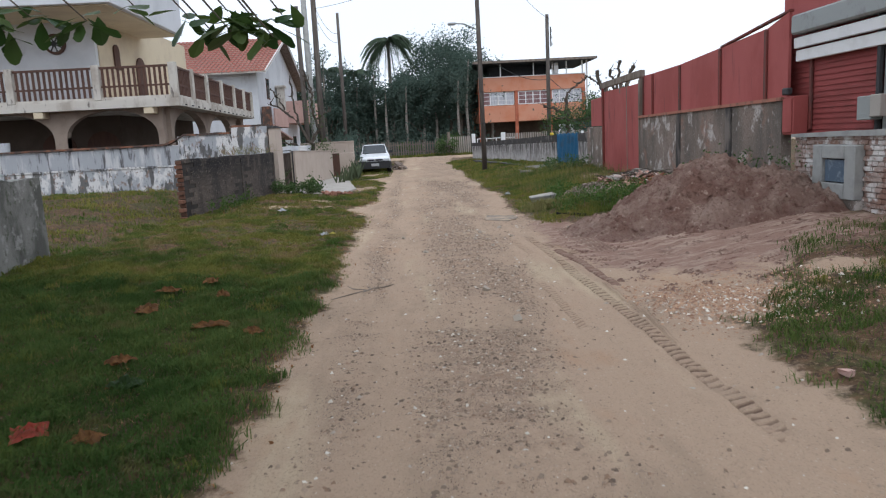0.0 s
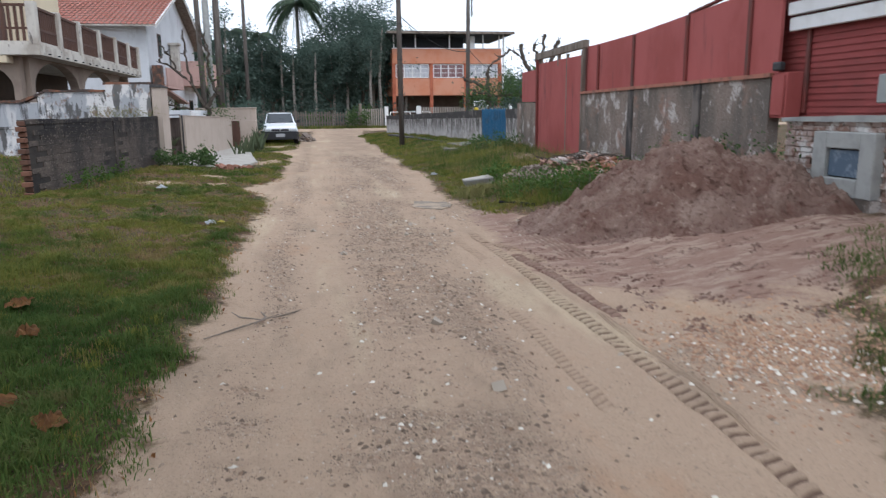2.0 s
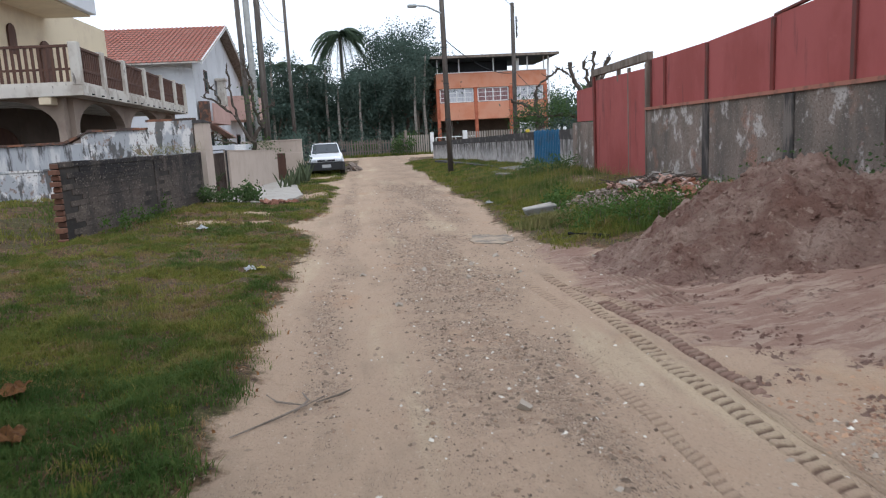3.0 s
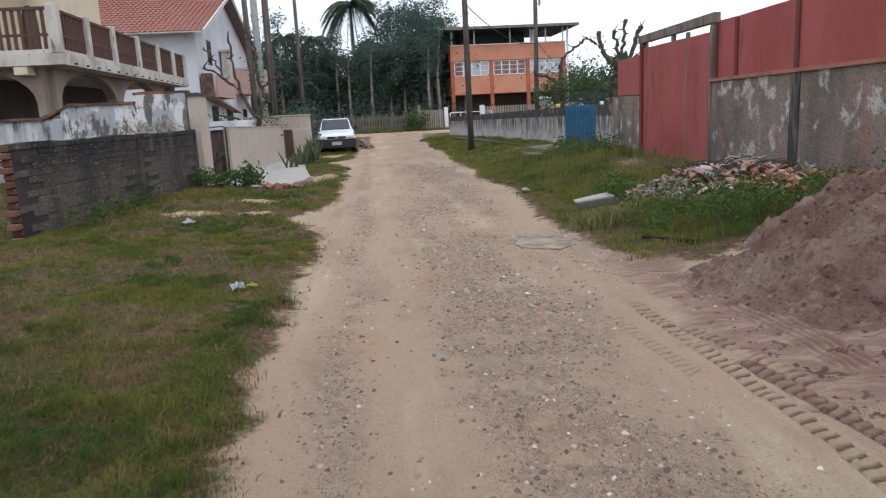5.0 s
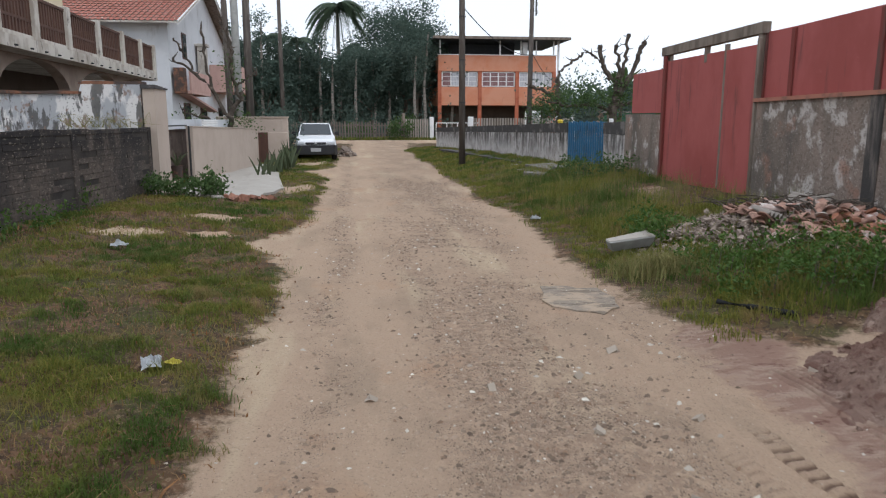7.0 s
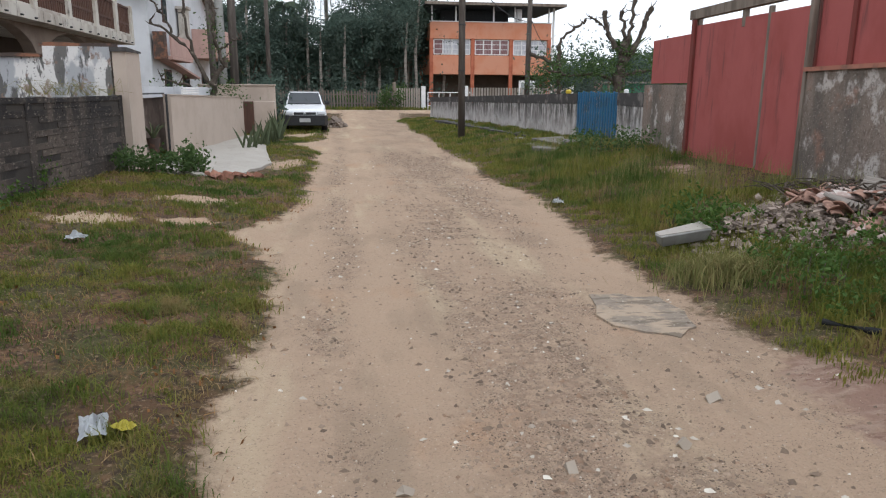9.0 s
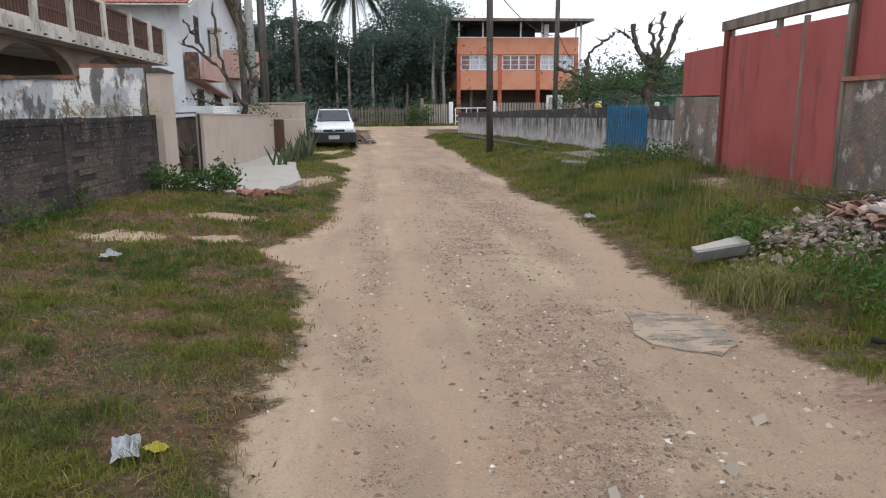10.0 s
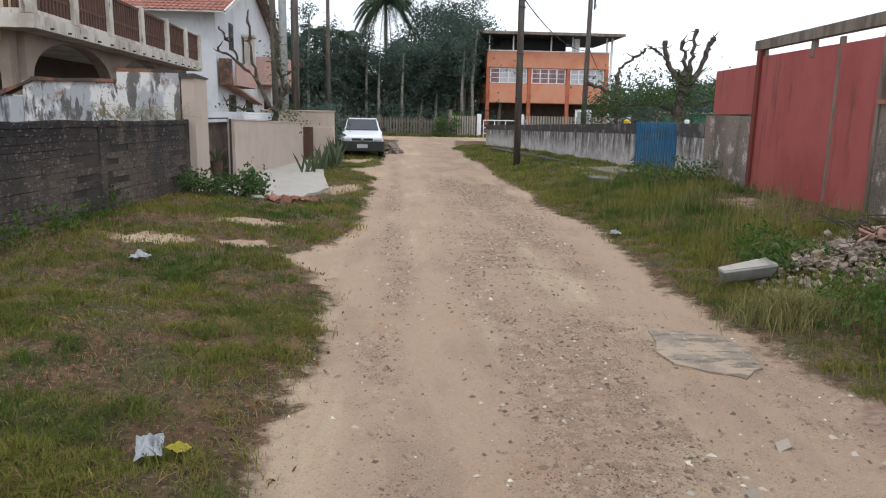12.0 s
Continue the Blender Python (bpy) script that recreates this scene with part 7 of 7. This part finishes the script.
# undergrowth and far woods
rs = np.random.RandomState(71)
c = np.stack([rs.uniform(-30, 8, 330), rs.uniform(72, 100, 330), np.abs(rs.normal(0, 1.8, 330)) + 0.3], -1)
tagged(leafy("undergrowth", c, 0.8, 110, 0.28, 72, LEAFDARK), "dark undergrowth of the wood behind the fence", "undergrowth", kind="stuff")
c = np.stack([rs.uniform(-90, 110, 1500), rs.uniform(112, 128, 1500), rs.uniform(0, 4.5, 1500)], -1)
tagged(leafy("far_woods", c, 1.5, 40, 1.1, 73, LEAFDARK), "dark far woods on the skyline", "woods", kind="stuff")


def cut_tree(x, y, z0, h, seed, label, arms, foliage, leaf=0.12, per=60):
    """A hard-pruned tree: thick stubs that end in bare cuts, with new leaves."""
    rng = random.Random(seed)
    t = thing("pruned_tree", x, y, z0, label, "tree")
    for pts, r0, r1 in arms:
        n = len(pts)
        bm = bmesh.new()
        fine, radii = [], []
        for i in range(n - 1):
            for k in range(5):
                f = k / 5
                w = 0.035 + 0.25 * r0
                a, b, c = (pts[i][j] + (pts[i + 1][j] - pts[i][j]) * f + (rng.uniform(-w, w) if i + k else 0) for j in range(3))
                fine.append((x + a, y + b, z0 + c))
                radii.append(0.7 * (r0 + (r1 - r0) * (i + f) / (n - 1)) * rng.uniform(0.82, 1.22))
        a, b, c = pts[-1]
        fine += [(x + a, y + b, z0 + c), (x + a, y + b, z0 + c + 0.08)]
        radii += [0.95 * r1, 0.8 * r1]
        tube(bm, fine, radii, 9)
        for k in range(5):
            p = Vector(fine[rng.randrange(len(fine) // 2, len(fine))])
            d = Vector((rng.uniform(-1, 1), rng.uniform(-1, 1), rng.uniform(-0.2, 1.0))).normalized()
            l = rng.uniform(0.12, 0.34)
            tube(bm, [p, p + d * l * 0.6, p + d * l + Vector((0, 0, 0.05))], [0.03, 0.02, 0.008], 5)
        part("limb", bm, DARKBARK, t)
    pts = []
    for (a, b, c, s) in foliage:
        for _ in range(5):
            pts.append((x + a + rng.gauss(0, s), y + b + rng.gauss(0, s), z0 + c + rng.gauss(0, s * 0.6)))
    leafy("foliage", pts, 0.22, per, leaf, seed, LEAFMID, t, flat=0.4)
    return t


cut_tree(10.9, 38.0, 0.0, 5.1, 1, "hard-pruned tree with bare stubs and ivy", [
    ([(0, 0, -0.2), (0.05, 0, 1.2), (0.0, 0, 2.3), (0.25, 0, 3.2)], 0.3, 0.2),
    ([(0.2, 0, 2.9), (-0.2, 0.2, 3.6), (-0.5, 0.2, 4.1), (-0.6, 0.2, 4.75)], 0.17, 0.12),
    ([(-0.45, 0.2, 4.05), (-0.8, 0.1, 4.3), (-1.2, 0.1, 4.5)], 0.09, 0.07),
    ([(0.22, 0, 3.1), (0.2, 0, 3.8), (0.05, 0, 4.75)], 0.14, 0.1),
    ([(0.25, 0, 3.1), (0.45, -0.1, 4.2), (0.55, -0.1, 5.2)], 0.14, 0.1),
    ([(0.3, 0, 2.7), (0.75, 0, 3.5), (1.05, 0, 4.4), (1.3, 0, 4.9)], 0.17, 0.13),
    ([(0.0, 0, 2.0), (-0.9, 0.2, 2.3), (-2.0, 0.3, 2.25), (-3.0, 0.3, 2.5)], 0.12, 0.05),
    ([(0.0, 0, 2.1), (0.9, 0.2, 2.4), (1.8, 0.3, 2.5), (2.4, 0.3, 2.9)], 0.12, 0.05),
], [(0, 0, 0.8, 0.25), (0, 0, 1.5, 0.25), (-0.8, 0, 2.5, 0.35), (-1.6, 0, 2.4, 0.35), (-2.4, 0, 2.5, 0.4), (0.8, 0, 2.6, 0.35), (1.6, 0, 2.7, 0.4), (2.2, 0, 2.6, 0.3), (0.1, 0, 2.6, 0.3), (-1.2, 0, 2.9, 0.3), (0.4, 0, 3.1, 0.2)])
cut_tree(9.0, 40.0, 0.0, 4.5, 2, "small pruned tree with one bent bare limb", [
    ([(0, 0, -0.2), (0.1, 0, 1.4), (0.0, 0, 2.4), (-0.05, 0, 3.4)], 0.16, 0.11),
    ([(-0.05, 0, 3.35), (0.1, 0, 3.9), (0.7, 0, 4.3), (1.1, 0, 4.6)], 0.11, 0.07),
    ([(0.05, 0, 2.6), (-0.6, 0, 2.95), (-1.3, 0, 3.15)], 0.1, 0.1),
], [(0.2, 0, 2.2, 0.35), (-0.5, 0, 2.3, 0.35), (0.3, 0, 2.6, 0.3), (-1.0, 0, 2.1, 0.3)])
for x, y, h in ((12.6, 41.5, 4.6), (14.0, 47, 4.0)):
    t = thing("banana_plant", x, y, 0, "banana-like plant with long upright leaves", "plant")
    for k in range(8):
        a, l = tr.uniform(0, 6.28), tr.uniform(1.0, 1.9)
        bm = bmesh.new()
        rows = []
        for f, w in ((0, 0.03), (0.3, 0.14), (0.7, 0.15), (1, 0.01)):
            p = Vector((x + math.cos(a) * l * f * 0.6, y + math.sin(a) * l * f * 0.6, h - 1.7 + l * (f - 0.35 * f * f)))
            s = Vector((-math.sin(a), math.cos(a), 0)) * w
            rows.append((bm.verts.new(p + s), bm.verts.new(p + Vector((0, 0, -0.03))), bm.verts.new(p - s)))
        for p, q in zip(rows, rows[1:]):
            bm.faces.new((p[0], p[1], q[1], q[0])), bm.faces.new((p[1], p[2], q[2], q[1]))
        part("leaf", bm, LEAFMID, t)
    part("stem", tube(bmesh.new(), [(x, y, -0.1), (x, y, h - 1.6)], [0.12, 0.07], 8), BARK, t)
cut_tree(-5.35, 33.0, 0.2, 5, 3, "hard-pruned street tree with knobbly bare branches", [
    ([(0.9, 0, -0.1), (0.8, 0, 0.8), (0.85, 0, 1.6), (1.25, 0.1, 2.3)], 0.16, 0.1),
    ([(1.2, 0.1, 2.2), (0.95, 0, 3.0), (1.0, 0, 3.9), (0.75, 0, 4.6)], 0.09, 0.06),
    ([(1.0, 0, 3.8), (0.7, 0, 4.2), (0.75, 0, 4.75)], 0.05, 0.04),
    ([(0.85, 0, 1.5), (0.3, 0, 2.5), (-0.3, 0, 3.1), (-0.9, 0, 3.4)], 0.09, 0.05),
    ([(0.3, 0, 2.5), (0.15, 0, 3.3), (0.05, 0, 4.3)], 0.08, 0.05),
    ([(-0.3, 0, 3.1), (-0.5, 0, 3.6), (-0.85, 0, 4.05)], 0.05, 0.035),
    ([(0.8, 0, 1.2), (0.1, 0, 1.5), (-0.7, 0, 1.7)], 0.07, 0.04),
    ([(1.1, 0.1, 2.6), (1.5, 0, 2.9), (1.8, 0, 2.95)], 0.05, 0.03),
], [(0.9, 0, 1.2, 0.2), (0.6, 0, 1.0, 0.2), (1.2, 0, 1.5, 0.2), (1.05, 0, 2.6, 0.12), (0.95, 0, 3.3, 0.1), (0.5, 0, 0.8, 0.2), (-0.5, 0, 1.5, 0.12), (1.4, 0, 1.1, 0.2)], 0.1, 22)

# ---- broad-leaved tree over the start of the walk ----
shade = thing("broadleaf_tree", -4.7, 1.6, 0.1, "spreading tree with large glossy round leaves", "tree")
sr = random.Random(12)
bm, tips = bmesh.new(), []
tube(bm, [(-4.7, 1.6, -0.1), (-4.65, 1.7, 1.2), (-4.6, 1.8, 2.3)], [0.2, 0.16, 0.14], 10)
for d in ((0.5, 0.9, 0.55), (0.9, 0.2, 0.5), (-0.5, 0.5, 0.6), (0.3, -0.9, 0.5), (0.9, -0.5, 0.5), (0.1, 0.3, 1)):
    limbs(bm, (-4.6, 1.8, 2.3), d, 2.6, 0.08, 1, sr, tips, 0.6)
part("trunk", bm, BARK, shade)


def broad_leaf(bm, p, d, l, rng):
    """One obovate leaf with a folded midrib."""
    d = d.normalized()
    s = d.cross(Vector((rng.uniform(-0.5, 0.5), rng.uniform(-0.5, 0.5), 1))).normalized()
    n = s.cross(d) * 0.12
    mid = [bm.verts.new(p + d * l * f - Vector((0, 0, 0.1 * l * f * f))) for f in (0, 0.35, 0.7, 1)]
    for sg in (1, -1):
        e = [bm.verts.new(p + d * l * f + (s * sg + n) * w * l - Vector((0, 0, 0.1 * l * f * f))) for f, w in ((0.35, 0.17), (0.72, 0.27), (0.95, 0.13))]
        bm.faces.new((mid[0], mid[1], e[0]))
        bm.faces.new((mid[1], mid[2], e[1], e[0]))
        bm.faces.new((mid[2], mid[3], e[2], e[1]))


bm = bmesh.new()
tw = bmesh.new()
# Crown mostly out of view, thickened and spread to shade the walk's start.
for k in range(1100):
    x, y = sr.uniform(-7.5, 1.0), sr.uniform(-4.5, 7.4)
    z = max(3.1, 2.75 + 0.22 * y) + 1.7 * sr.random() ** 1.5
    if x > -1.0 and sr.random() < 0.5:
        continue
    for _ in range(6):
        broad_leaf(bm, Vector((x, y, z)), Vector((sr.uniform(-1, 1), sr.uniform(-1, 1), sr.uniform(-0.6, 0.3))), sr.uniform(0.16, 0.28), sr)
for cx, cz, n in ((-2.75, 2.72, 9), (-2.35, 2.68, 9), (-3.1, 2.8, 9), (-2.95, 2.62, 7), (-1.98, 2.76, 4), (-1.6, 2.68, 7), (-1.45, 2.58, 8), (-1.28, 2.54, 8), (-1.1, 2.62, 9), (-0.98, 2.5, 6), (-1.3, 2.7, 8), (-0.9, 2.66, 5)):
    tube(tw, [(cx - 0.5, 4.6, cz + 0.7), (cx - 0.2, 5.1, cz + 0.3), (cx, 5.45, cz)], [0.014, 0.01, 0.005], 5)
    for _ in range(n):
        broad_leaf(bm, Vector((cx + sr.uniform(-0.1, 0.1), 5.45 + sr.uniform(-0.15, 0.15), cz + sr.uniform(-0.04, 0.06))), Vector((sr.uniform(-1, 1), sr.uniform(-1, 1), sr.uniform(-0.7, 0.1))), sr.uniform(0.17, 0.28), sr)
part("crown", bm, LEAFBIG, shade, "large glossy green leaves")
part("twig", tw, BARK, shade)


# ---- masonry units, last ----
def masonry(parent, mesh_name, size, place, material, n, seed):
    """Alike bevelled units that share three meshes."""
    kinds = []
    rr = random.Random(seed)
    for k in range(3):
        bm = boxes((-size[0] / 2, size[0] / 2, -size[1] / 2, size[1] / 2, -size[2] / 2, size[2] / 2), bevel=0.005)
        for v in bm.verts:
            v.co += Vector((rr.uniform(-1, 1), rr.uniform(-1, 1), rr.uniform(-1, 1))) * 0.003
        kinds.append(solid(mesh_name, bm, material))
    for x, y, z, turn in place:
        ob = new(mesh_name, kinds[rr.randrange(3)])
        ob.parent = parent
        ob.matrix_basis = pose(x + rr.uniform(-0.002, 0.002), y, z + rr.uniform(-0.005, 0.005), rr.uniform(-0.15, 0.15), rr.uniform(-0.9, 0.9), turn)


rows = []
for c in range(14):
    off = (0.0, 0.45, 0.2, 0.65, 0.3)[c % 5]
    y = 15.55 + off
    while y < 22.4:
        if not any(abs(y + 0.5 - p) < 0.4 for p in (19.75, 23.08)):
            rows.append((side(y + 0.5) - 0.012, y + 0.5, 0.1 + 0.094 * c + 0.047, -3.95))
        y += 1.0
masonry(dark_wall, "block", (0.034, 1.0, 0.0905), rows, DARKWALL, len(rows), 1)
rows = []
for c in range(17):
    off = 0.11 if c % 2 else 0.0
    z = 0.2 + 0.072 * c + 0.03
    y = 8.7 + off
    while y < 11.2:
        if not (9.45 < y < 10.6 and z < 1.3):
            rows.append((6.352, y + 0.05, z, 0))
        y += 0.22
masonry(meter_wall, "brick", (0.05, 0.208, 0.06), rows, PEELBRICK, len(rows), 2)

rr = random.Random(9)
for c in range(15):
    long_ = (0.14 if c % 2 else 0.05) + rr.uniform(-0.02, 0.02)
    xs_, z = side(15.5), 0.08 + 0.094 * c
    part("brick", boxes((xs_ - 0.135, xs_ - 0.004, 15.548 - long_, 15.548, z, z + 0.08), bevel=0.008), BRICK, dark_wall)
